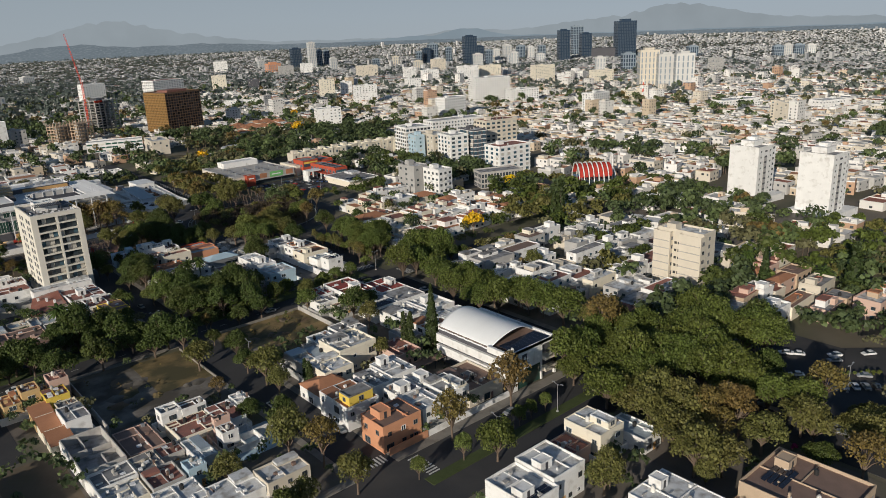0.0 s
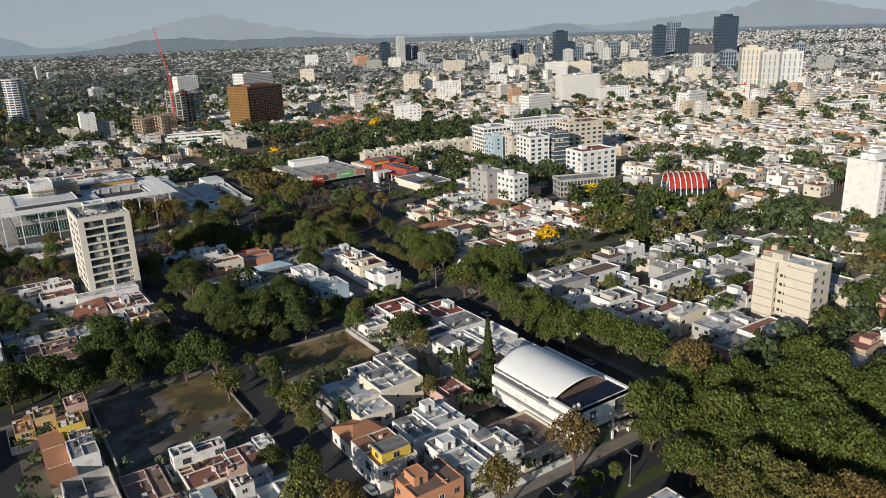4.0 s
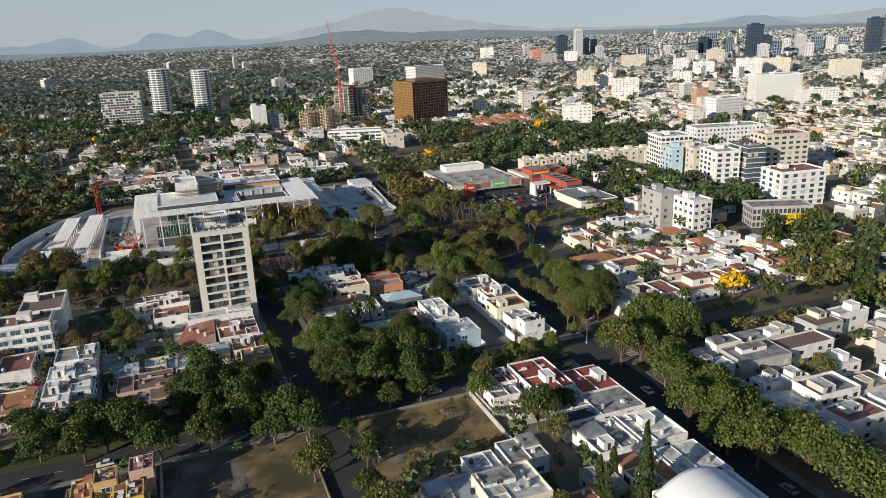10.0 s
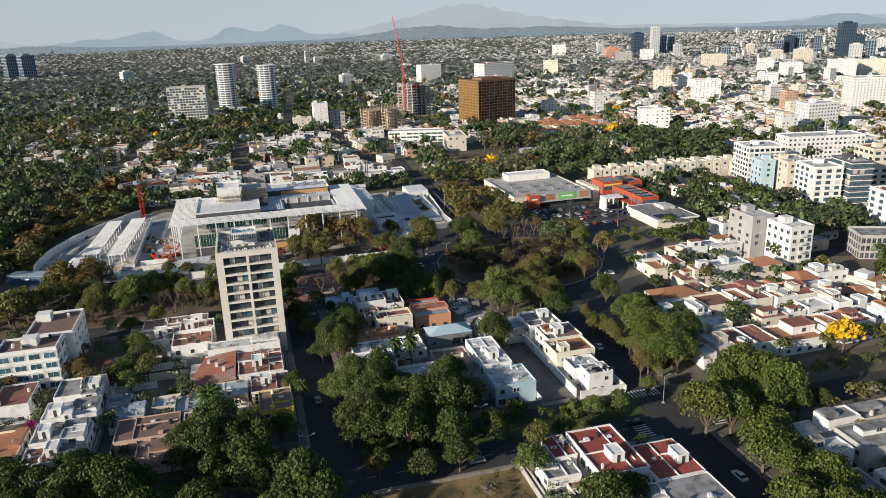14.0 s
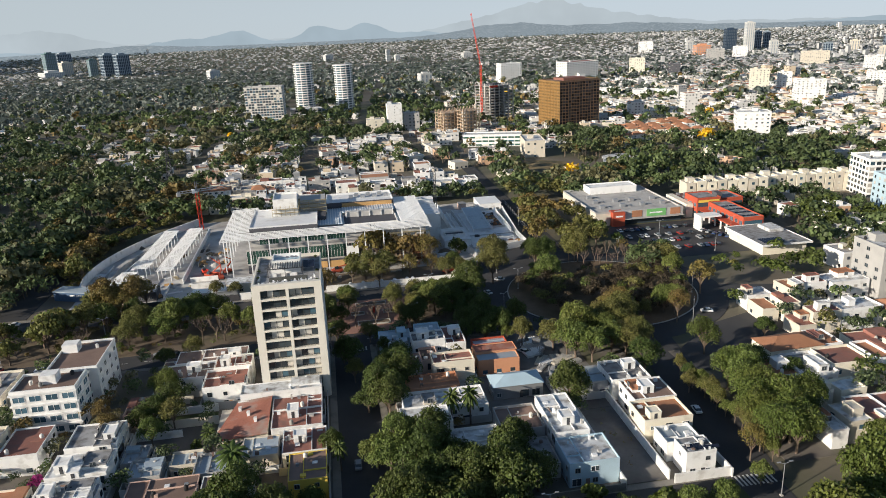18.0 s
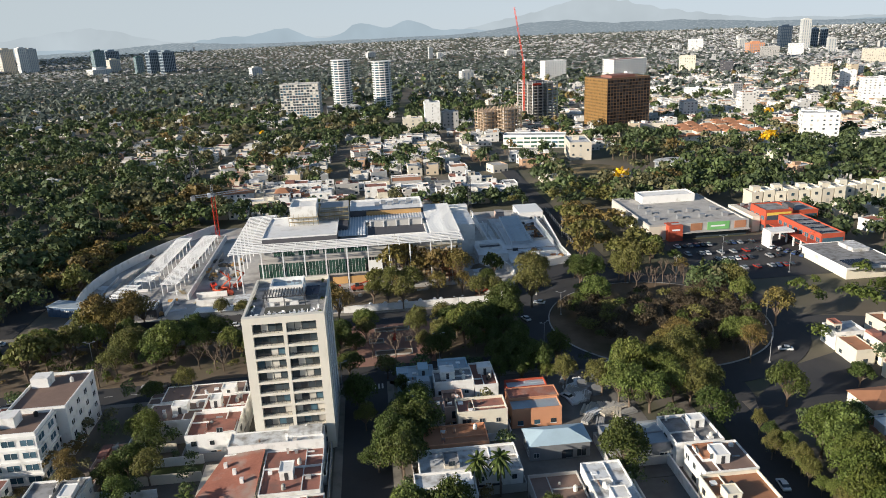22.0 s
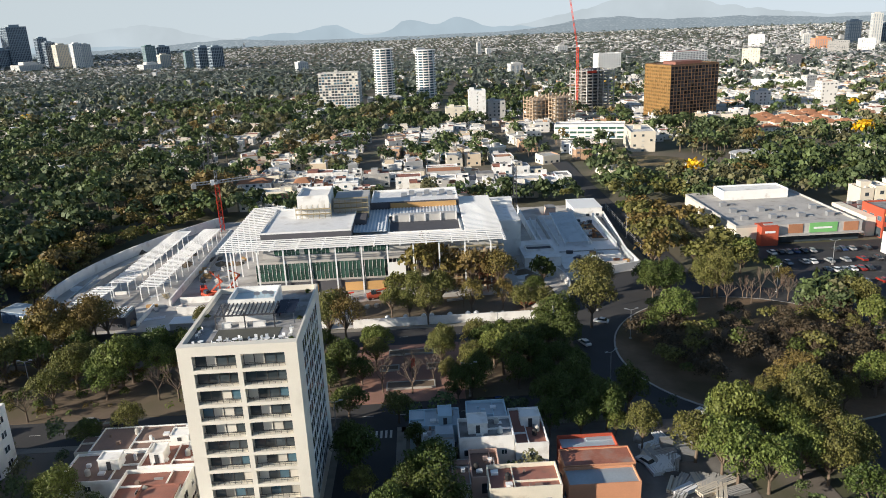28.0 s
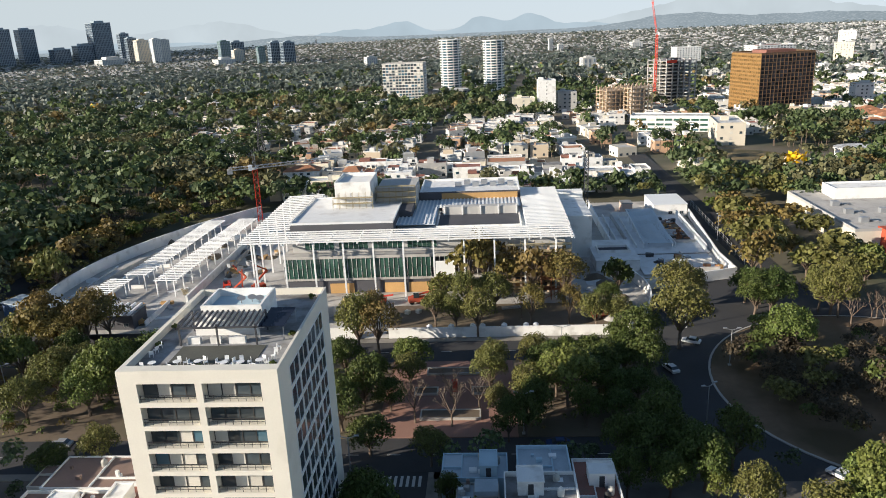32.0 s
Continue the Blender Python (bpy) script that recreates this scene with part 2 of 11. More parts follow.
M["leaf_dark"] = leaf_mat("dark_green_leaves", (0.078, 0.102, 0.026))
M["leaf_green"] = leaf_mat("green_leaves", (0.108, 0.134, 0.030))
M["leaf_bright"] = leaf_mat("bright_green_leaves", (0.138, 0.166, 0.042))
M["leaf_olive"] = leaf_mat("olive_leaves", (0.150, 0.146, 0.044))
M["leaf_dry"] = leaf_mat("dry_yellow_brown_leaves", (0.185, 0.138, 0.045))
M["leaf_yellow"] = leaf_mat("yellow_blossom", (0.72, 0.46, 0.02))
M["leaf_pink"] = leaf_mat("magenta_blossom", (0.45, 0.05, 0.22))
M["leaf_conifer"] = leaf_mat("conifer_needles", (0.050, 0.070, 0.022))
# far foliage: base colour paled and blued to carry distance haze
M["leaf_far"] = leaf_mat("haze_paled_green_leaves", (0.135, 0.160, 0.135), var=0.2)
M["wood_dark"] = leaf_mat("dark_woodland_leaves", (0.082, 0.106, 0.045))
M["wood_green"] = leaf_mat("woodland_leaves", (0.116, 0.143, 0.055))
M["wood_olive"] = leaf_mat("grey_olive_leaves", (0.152, 0.152, 0.073))
M["wood_dry"] = leaf_mat("rusty_brown_leaves", (0.198, 0.139, 0.053))
M["leaf_scrub"] = leaf_mat("brown_scrub_twigs", (0.078, 0.062, 0.038), var=0.4)
M["sky_glass"] = mat("dark_blue_curtain_wall", (0.030, 0.052, 0.085), rough=0.25, var=0.2, big=0.03, fine=0.3, bump=0, spec=0.6)
M["sky_dim"] = mat("slate_blue_curtain_wall", (0.055, 0.075, 0.10), rough=0.3, var=0.2, big=0.03, bump=0, spec=0.6)
M["sky_steel"] = mat("blue_grey_curtain_wall", (0.25, 0.30, 0.34), rough=0.4, var=0.2, big=0.03, fine=0.3, bump=0)
M["sky_stone"] = mat("pale_tower_cladding", (0.60, 0.59, 0.56), var=0.15, big=0.03, bump=0, rnd=0.12)
M["teal_glass"] = mat("green_blue_curtain_wall", (0.10, 0.17, 0.17), rough=0.3, var=0.2, big=0.03, bump=0, spec=0.6)
M["palm"] = leaf_mat("palm_fronds", (0.075, 0.105, 0.025))
M["far_wall"] = mat("city_walls", (0.6, 0.6, 0.6), var=0.12, island=0.1, bump=0, ramp=[(0.0, (0.72, 0.70, 0.66)), (0.40, (0.66, 0.60, 0.50)), (0.58, (0.56, 0.46, 0.34)), (0.68, (0.48, 0.47, 0.45)), (0.80, (0.46, 0.30, 0.20)), (0.86, (0.74, 0.72, 0.69))])
# far walls: greyer, low-contrast base colours carry the distance haze
M["hazy_wall"] = mat("haze_greyed_city_walls", (0.5, 0.5, 0.5), var=0.1, island=0.12, bump=0, ramp=[(0.0, (0.50, 0.50, 0.49)), (0.45, (0.38, 0.38, 0.37)), (0.68, (0.28, 0.29, 0.30)), (0.85, (0.58, 0.57, 0.56))])
M["site_floor"] = mat("dusty_site_floor", (0.50, 0.48, 0.45), var=0.4, big=0.06, fine=0.7, bump=0.3, dirt_shade=((0.27, 0.24, 0.21), 0.09, 0.45, 0.75))
M["far_roof"] = mat("city_roofs", (0.4, 0.4, 0.4), var=0.3, island=0.2, bump=0, ramp=[(0.0, (0.52, 0.51, 0.49)), (0.35, (0.34, 0.33, 0.32)), (0.55, (0.33, 0.14, 0.10)), (0.72, (0.40, 0.20, 0.12)), (0.80, (0.55, 0.54, 0.52))])
M["far_glass"] = mat("city_windows", (0.07, 0.08, 0.09), rough=0.2, var=0.3, island=0.4, bump=0, spec=0.6)

# ---- building tools ----
KR, KZ = (0, 330, 900, 2700, 3600, 4800), (-2.5, -2.5, -21, -62, -54, -14)


def land(x, y):
    """Height of the ground."""
    return float(np.interp(math.hypot(x, y), KR, KZ))


class Mesh:
    """Collects quads and boxes, with a material number each."""

    def __init__(self):
        self.v, self.f, self.m = [], [], []

    def face(self, pts, m=0):
        k = len(self.v)
        self.v += [tuple(p) for p in pts]
        self.f.append(tuple(range(k, k + len(pts))))
        self.m.append(m)

    def box(self, x0, y0, z0, x1, y1, z1, m=0, top=None):
        k = len(self.v)
        self.v += [(x0, y0, z0), (x1, y0, z0), (x1, y1, z0), (x0, y1, z0), (x0, y0, z1), (x1, y0, z1), (x1, y1, z1), (x0, y1, z1)]
        for q in ((0, 1, 5, 4), (1, 2, 6, 5), (2, 3, 7, 6), (3, 0, 4, 7), (4, 5, 6, 7), (3, 2, 1, 0)):
            self.f.append(tuple(k + i for i in q))
        self.m += [m, m, m, m, m if top is None else top, m]
        return self

    def ring(self, x0, y0, x1, y1, z0, z1, t, m=0):
        """A closed low wall of thickness t along a rectangle."""
        k = len(self.v)
        o, n = ((x0, y0), (x1, y0), (x1, y1), (x0, y1)), ((x0 + t, y0 + t), (x1 - t, y0 + t), (x1 - t, y1 - t), (x0 + t, y1 - t))
        self.v += [(x, y, z0) for x, y in o] + [(x, y, z1) for x, y in o] + [(x, y, z1) for x, y in n] + [(x, y, z0) for x, y in n]
        for a in range(4):
            b = (a + 1) % 4
            for r in (0, 4, 8):
                self.f.append((k + r + a, k + r + b, k + r + 4 + b, k + r + 4 + a))
                self.m.append(m)
        return self

    def cyl(self, cx, cy, z0, z1, r, n=10, m=0, r2=None):
        r2 = r if r2 is None else r2
        k = len(self.v)
        for z, q in ((z0, r), (z1, r2)):
            self.v += [(cx + q * math.cos(a * math.tau / n), cy + q * math.sin(a * math.tau / n), z) for a in range(n)]
        for a in range(n):
            b = (a + 1) % n
            self.f.append((k + a, k + b, k + n + b, k + n + a))
            self.m.append(m)
        self.f.append(tuple(k + n + a for a in range(n)))
        self.m.append(m)
        return self

    def beam(self, a, b, w, m=0):
        """A square bar from a to b."""
        a, b = Vector(a), Vector(b)
        d = (b - a).normalized()
        u = d.cross(Vector((0, 0, 1)))
        u = (u.normalized() if u.length > 1e-3 else Vector((1, 0, 0))) * w / 2
        w2 = d.cross(u).normalized() * w / 2
        k = len(self.v)
        for p in (a, b):
            self.v += [tuple(p + u + w2), tuple(p - u + w2), tuple(p - u - w2), tuple(p + u - w2)]
        for q in ((0, 1, 5, 4), (1, 2, 6, 5), (2, 3, 7, 6), (3, 0, 4, 7), (4, 5, 6, 7), (3, 2, 1, 0)):
            self.f.append(tuple(k + i for i in q))
            self.m.append(m)
        return self

    def data(self, name, mats):
        me = bpy.data.meshes.new(name)
        me.from_pydata(self.v, [], self.f)
        for q in mats if isinstance(mats, (list, tuple)) else [mats]:
            me.materials.append(q)
        me.polygons.foreach_set("material_index", self.m)
        me.update()
        return me


def part(name, mesh, mats, parent, label="", at=None):
    """Links a mesh as one object under a thing or a part, at a pose in the parent's space."""
    me = mesh.data(name, mats) if isinstance(mesh, Mesh) else mesh
    ob = new(name, me)
    ob.parent = parent
    if at is not None:
        ob.matrix_basis = at
    if label:
        ob["label"] = label
    return ob


def thing(name, label, category, at=(0, 0, 0), rot=0.0, group=""):
    ob = new(name)
    ob.empty_display_size = 0.5
    ob.matrix_basis = pose(*at, 0, 0, rot)
    return tagged(ob, label, category, group)


def solid(name, mesh, mats, label, category, group="", kind="", at=None):
    ob = new(name, mesh.data(name, mats))
    if at is not None:
        ob.matrix_basis = at
    return tagged(ob, label, category, group, kind)


SHARED = {}


def relief(xs, zs, depth, skin):
    """One connected panel that faces -y: each cell of the grid stands out by its depth and has its own material."""
    b, at = Mesh(), {}

    def vert(p):
        if p not in at:
            at[p] = len(b.v)
            b.v.append(p)
        return at[p]

    def quad(pts, m):
        b.f.append(tuple(vert(tuple(round(c, 4) for c in p)) for p in pts))
        b.m.append(m)

    nx, nz = len(xs) - 1, len(zs) - 1
    for i in range(nx):
        for j in range(nz):
            y, m = -depth[i][j], skin[i][j]
            x0, x1, z0, z1 = xs[i], xs[i + 1], zs[j], zs[j + 1]
            quad(((x0, y, z0), (x1, y, z0), (x1, y, z1), (x0, y, z1)), m)
            for di, dj, p, q in ((1, 0, (x1, z0), (x1, z1)), (0, 1, (x1, z1), (x0, z1)), (-1, 0, (x0, z1), (x0, z0)), (0, -1, (x0, z0), (x1, z0))):
                i2, j2 = i + di, j + dj
                o = -depth[i2][j2] if 0 <= i2 < nx and 0 <= j2 < nz else 0.02
                if o > y + 1e-6:
                    quad(((p[0], y, p[1]), (p[0], o, p[1]), (q[0], o, q[1]), (q[0], y, q[1])), m)
    return b


def window_data(w, h, bars=1, glass="glass", frame="frame"):
    """A framed window that faces -y, its sill's middle at the origin, standing a little proud of its wall."""
    w, h = max(w, 0.5), max(h, 0.5)
    key = (round(w, 1), round(h, 1), bars, glass, frame)
    if key not in SHARED:
        t = 0.07
        xs = [-w / 2 - t]
        for k in range(bars + 1):
            a, c = -w / 2 + k * w / (bars + 1), -w / 2 + (k + 1) * w / (bars + 1)
            xs += [a + (t / 2 if k else 0), c - (t / 2 if k < bars else 0)]
        xs.append(w / 2 + t)
        zs = [-t, 0, h, h + t]
        pane = [[i % 2 == 1 and j == 1 for j in range(3)] for i in range(len(xs) - 1)]
        SHARED[key] = relief(xs, zs, [[0.02 if p else 0.1 for p in c] for c in pane], [[0 if p else 1 for p in c] for c in pane]).data("window", [M[glass], M[frame]])
    return SHARED[key]


def tank_data(black=False):
    key = ("tank", black)
    if key not in SHARED:
        b = Mesh().cyl(0, 0, 0, 1.05, 0.52, 12).cyl(0, 0, 1.05, 1.3, 0.52, 12, 0, 0.24).cyl(0, 0, 1.3, 1.38, 0.24, 10)
        SHARED[key] = b.data("water_tank", M["tank_black" if black else "tank"])
    return SHARED[key]


FACES = {"s": (0, -1, 0), "e": (1, 0, 90), "n": (0, 1, 180), "w": (-1, 0, -90)}


def wall_pose(face, hx, hy, u, z):
    """A pose on the face of a box of half sizes hx, hy, u metres along the face from its middle."""
    if face == "s":
        return pose(u, -hy, z)
    if face == "n":
        return pose(-u, hy, z, 0, 0, 180)
    if face == "e":
        return pose(hx, u, z, 0, 0, 90)
    return pose(-hx, -u, z, 0, 0, -90)


def windows(parent, hx, hy, z0, floors, pitch, faces, w=1.4, h=1.25, gap=3.0, sill=0.95, bars=1, glass="glass", frame="frame", skip=0.0, rng=random, joined=False):
    many = Mesh()
    for face in faces:
        half = hx if face in "sn" else hy
        n = max(1, int((2 * half - 1.0) / gap))
        for fl in range(floors):
            for k in range(n):
                if rng.random() < skip:
                    continue
                u = (k + 0.5) * 2 * half / n - half
                at = wall_pose(face, hx, hy, u, z0 + fl * pitch + sill)
                ww = min(w, 2 * half / n - 0.4)
                if joined:
                    for x0, z0b, x1, z1, y, m in ((-ww / 2, 0, ww / 2, h, 0.05, rng.choice((0, 0, 0, 2, 3))), (-ww / 2 - 0.1, -0.12, ww / 2 + 0.1, 0, 0.14, 1)):
                        many.face([at @ Vector(p) for p in ((x0, -y, z0b), (x1, -y, z0b), (x1, -y, z1), (x0, -y, z1))], m)
                        many.face([at @ Vector(p) for p in ((x0, -y, z1), (x1, -y, z1), (x1, 0, z1), (x0, 0, z1))], m)
                else:
                    part("window", window_data(ww, h, bars, glass, frame), None, parent, at=at)
    if joined and many.f:
        tagged(part("glazing", many, [M[glass], M[frame], M["curtain"], M["glass_blue"]], parent), kind="stuff")


# ---- ground ----
def make_ground():
    rings = [0] + [20 * k for k in range(1, 26)] + [500 * 1.12 ** k for k in range(1, 20)] + [4680]
    n, v, f = 128, [(0, 0, land(0, 0) - 0.06)], []
    for r in rings[1:]:
        v += [(r * math.cos(a * math.tau / n), r * math.sin(a * math.tau / n), land(r, 0) - 0.06) for a in range(n)]
    for a in range(n):
        f.append((0, 1 + a, 1 + (a + 1) % n))
    for k in range(len(rings) - 2):
        s = 1 + k * n
        for a in range(n):
            b = (a + 1) % n
            f.append((s + a, s + n + a, s + n + b, s + b))
    me = bpy.data.meshes.new("ground")
    me.from_pydata(v, [], f)
    me.materials.append(M["land"])
    tagged(new("ground", me), "dusty green-brown city ground rolling to the horizon", "ground", kind="structure")


make_ground()
G = -2.5


def sheet(name, pts, material, up, label, category, thick=None):
    """A flat sheet of ground, its outline anticlockwise, with edges down to the ground below."""
    b = Mesh()
    b.face([(x, y, G + up) for x, y in pts])
    for k in range(len(pts)):
        (x0, y0), (x1, y1) = pts[k], pts[(k + 1) % len(pts)]
        b.face([(x0, y0, G - 0.3), (x1, y1, G - 0.3), (x1, y1, G + up), (x0, y0, G + up)])
    return solid(name, b, M[material], label, category, kind="structure")


def rect(x0, y0, x1, y1):
    return [(x0, y0), (x1, y0), (x1, y1), (x0, y1)]


def arc(cx, cy, r, a0, a1, n=24):
    return [(cx + r * math.cos(radians(a0 + (a1 - a0) * k / n)), cy + r * math.sin(radians(a0 + (a1 - a0) * k / n))) for k in range(n + 1)]


RC = (127.0, 61.5)       # middle of the roundabout
# streets
sheet("road", rect(-330, -86, 360, -75), "asphalt", 0.03, "dark asphalt avenue beside a planted median", "road")
sheet("road", rect(-330, -67.5, 118, -62.5), "asphalt", 0.034, "narrow asphalt lane along the houses", "road")
sheet("road", rect(21, -230, 33, 34), "asphalt", 0.038, "shaded asphalt side street", "road")
sheet("road", rect(110, -330, 122, -60), "asphalt", 0.042, "asphalt street under large trees", "road")
sheet("road", [(112, -66), (124, -66), (134, 14), (121, 27)], "asphalt", 0.046, "asphalt street leading to the roundabout", "road")
sheet("road", rect(-300, -209, 112, -198.5), "asphalt", 0.05, "wide asphalt boulevard", "road")
sheet("road", rect(-300, -221.5, 112, -212.5), "asphalt", 0.054, "wide asphalt boulevard", "road")
sheet("road", rect(-330, 33, 96, 44), "asphalt", 0.058, "asphalt carriageway in tree shade", "road")
sheet("road", rect(-330, 76, 100, 87), "asphalt", 0.062, "asphalt carriageway beside the building site", "road")
sheet("road", arc(RC[0], RC[1], 48, 0, 360, 64)[:-1], "asphalt", 0.066, "asphalt roundabout ring", "road")
sheet("road", rect(121, 95, 131, 330), "asphalt", 0.07, "asphalt street behind the building site", "road")
sheet("road", [(168, 40), (300, 8), (300, 22), (168, 58)], "asphalt", 0.074, "asphalt avenue leaving the roundabout", "road")
sheet("road", [(150, 95), (162, 85), (215, 130), (215, 148)], "asphalt", 0.078, "asphalt slip road", "road")
sheet("parking_lot", rect(160, 92, 222, 147), "asphalt", 0.082, "asphalt shopping centre car park", "parking")
sheet("parking_lot", rect(121, -292, 175, -214), "asphalt", 0.086, "small asphalt car park by the trees", "parking")
sheet("road", [(122, -196), (236, -310), (226, -322), (122, -218)], "asphalt", 0.09, "asphalt diagonal avenue beside parked cars", "road")
sheet("road", [(-112, 90), (-98, 90), (-96, 180), (-60, 275), (-72, 280), (-108, 190)], "asphalt", 0.05, "asphalt road curving past the building site", "road")
# medians, islands, lots
sheet("roundabout_island", arc(RC[0], RC[1], 36.5, 0, 360, 64)[:-1], "scrub", 0.2, "roundabout island of dry grass and earth", "island")
kerb = Mesh()
for (ax, ay), (bx, by) in zip(arc(RC[0], RC[1], 36.6, 0, 360, 72)[:-1], arc(RC[0], RC[1], 36.6, 0, 360, 72)[1:]):
    ux, uy = (ax - RC[0]) / 36.6 * 0.45, (ay - RC[1]) / 36.6 * 0.45
    wx, wy = (bx - RC[0]) / 36.6 * 0.45, (by - RC[1]) / 36.6 * 0.45
    kerb.face([(ax, ay, G + 0.28), (ax + ux, ay + uy, G + 0.28), (bx + wx, by + wy, G + 0.28), (bx, by, G + 0.28)])
    kerb.face([(ax + ux, ay + uy, G), (bx + wx, by + wy, G), (bx + wx, by + wy, G + 0.28), (ax + ux, ay + uy, G + 0.28)])
solid("kerb", kerb, M["kerb"], "pale concrete kerb round the island", "kerb", kind="structure")
sheet("median", rect(-330, -75, 21, -67.5), "lawn", 0.2, "planted median of the avenue", "median")
sheet("median", rect(33, -75, 112, -67.5), "lawn", 0.2, "planted median of the avenue", "median")
sheet("median", rect(33, -212.5, 104, -209), "lawn", 0.2, "grassy boulevard median", "median")
sheet("median", rect(-300, -212.5, 21, -209), "lawn", 0.2, "grassy boulevard median", "median")
sheet("median", rect(-330, 44, 22, 76), "soil", 0.2, "earth park strip under trees", "median")
sheet("median", rect(49, 44, 80, 76), "soil", 0.2, "earth park strip under trees", "median")
sheet("plaza", rect(22, 44, 49, 76), "plaza", 0.22, "red brick paved plaza in shade", "plaza")
sheet("vacant_lot", rect(34, -119.5, 69, -88), "drygrass", 0.1, "vacant lot of dry grass and bare earth", "vacant lot")
sheet("vacant_lot", rect(3, -118, 20, -91), "drygrass", 0.13, "corner of dry brown grass on a vacant lot", "vacant lot")
sheet("vacant_lot", [(-16.5, -132), (20, -126), (20, -91), (-16.5, -91)], "rubble", 0.1, "cleared dusty vacant lot", "vacant lot")
sheet("vacant_lot", rect(86.5, -60, 97, -25.3), "gravel", 0.1, "bare lot between two white houses", "vacant lot")
sheet("yard", rect(62, -25, 100, 30), "gravel", 0.1, "dusty builders' yard", "yard")
sheet("road", [(70, 84), (96, 86), (122, 96), (122, 132), (112, 128), (86, 112)], "asphalt", 0.06, "asphalt mouth of the street beside the site", "road")
sheet("building_site", [(-84, 90), (78, 90), (83, 97), (87, 109), (88, 120), (116, 128), (120, 222), (-50, 222), (-66, 195.5), (-76, 175.5), (-82.8, 156.6), (-85.6, 142), (-86.4, 127), (-84.2, 114)], "site_floor", 0.1, "dusty concrete floor of the building site", "building site")
sheet("planting_bed", rect(18, 92, 80, 111), "soil", 0.13, "bare earth bed under the trees before the hall", "earth bed")
sheet("yard", [(127, -12), (181, -10), (181, 31), (150, 20), (132, 4)], "asphalt", 0.09, "dark asphalt lot beside the houses", "yard")
# kerbed pavements
for x0, y0, x1, y1 in ((-330, -62.5, 21, -60.5), (33, -62.5, 112, -60.5), (-330, -88, 21, -86), (33, -88, 110, -86), (33, -198.5, 110, -195), (-300, -198.5, 21, -196), (33, -195, 35, -119.5),
                       (19, -196, 21, -126), (108, -195, 110, -88), (122, -195, 124.5, -88), (19, -60.5, 21, 33), (33, -60.5, 35, 33), (-330, 31, 20, 33), (34, 31, 80, 33), (-330, 87, 78, 89), (122, -330, 124, -215)):
    b = Mesh().box(x0, y0, G - 0.3, x1, y1, G + 0.16)
    solid("pavement", b, M["pavement"], "worn concrete pavement with a kerb", "pavement", kind="structure")
# block yards
for x0, y0, x1, y1 in ((35, -195, 108, -119.5), (69, -119.5, 108, -88), (-140, -196, 19, -126), (-140, -126, -14, -88), (-140, -60.5, 19, 31), (35, -60.5, 86.5, 31), (97, -60.5, 114, 14), (124.5, -195, 330, -88), (128, -60, 330, 4), (20, -330, 108, -222)):
    sheet("block_ground", rect(x0, y0, x1, y1), "yard", 0.05, "paved yards and dusty garden ground", "yard")


# zebra crossings: each stripe a piece
def zebra(x0, y0, along, n, length, width=0.5, gap=0.55):
    ob = tagged(new("crossing"), "worn white zebra crossing", "crossing", kind="structure")
    ob.matrix_basis = pose(x0, y0, G)
    if along == "x":
        d = SHARED.setdefault(("z", "x", length), Mesh().box(0, 0, 0.085, width, length, 0.1).data("stripe", M["line"]))
    else:
        d = SHARED.setdefault(("z", "y", length), Mesh().box(0, 0, 0.085, length, width, 0.1).data("stripe", M["line"]))
    for k in range(n):
        part("stripe", d, None, ob, at=pose(k * (width + gap), 0, 0) if along == "x" else pose(0, k * (width + gap), 0))


zebra(112.5, -66.5, "x", 9, 4.0)
zebra(104.5, -85.5, "y", 9, 4.0)
zebra(126, -86, "y", 9, 4.0)
zebra(21.5, -196.5, "x", 10, 3.5)
zebra(35, -208.5, "y", 9, 3.5)
zebra(22, 29, "x", 10, 3.0)
# lane lines
for x0, y0, x1, y1 in ((-200, -80.6, 108, -80.45), (-200, 38.4, 80, 38.55), (-200, 81.4, 90, 81.55)):
    b = Mesh()
    for k in range(int((x1 - x0) / 7.5)):
        b.box(x0 + 7.5 * k, y0, G + 0.085, x0 + 7.5 * k + 2.5, y0 + 0.14, G + 0.1)
    solid("lane_line", b, M["line"], "dashed white lane line", "lane line", kind="stuff")
b, _n = Mesh(), 22
_ring = [(181 + (21 + 4 * math.sin(3 * a)) * math.cos(a), 312 + (38 + 3 * math.cos(2 * a)) * math.sin(a)) for a in (k * math.tau / _n for k in range(_n))]
for (_x0, _y0), (_x1, _y1) in zip(_ring, _ring[1:] + _ring[:1]):
    b.face([(181, 312, land(181, 312) + 0.5), (_x0, _y0, land(_x0, _y0) + 0.15), (_x1, _y1, land(_x1, _y1) + 0.15)])
solid("dry_field", b, M["drygrass"], "open field of dry yellow grass", "field", kind="structure")
SHARED["sp"] = Mesh().box(0, 0, 0, 1.9, 1.0, 0.05).data("solar_panel", M["solar"])


# ---- the apartment tower ----
def relief_door(w, h, glass):
    """A sliding glazed door in a dark frame, its pane set back."""
    return relief((0, 0.07, w - 0.07, w), (0, 0.1, h - 0.07, h), [[0.07, 0.07, 0.07], [0.07, 0.01, 0.07], [0.07, 0.07, 0.07]], [[0, 0, 0], [0, 1, 0], [0, 0, 0]]).data("balcony_door", [M["frame_dark"], M[glass]])


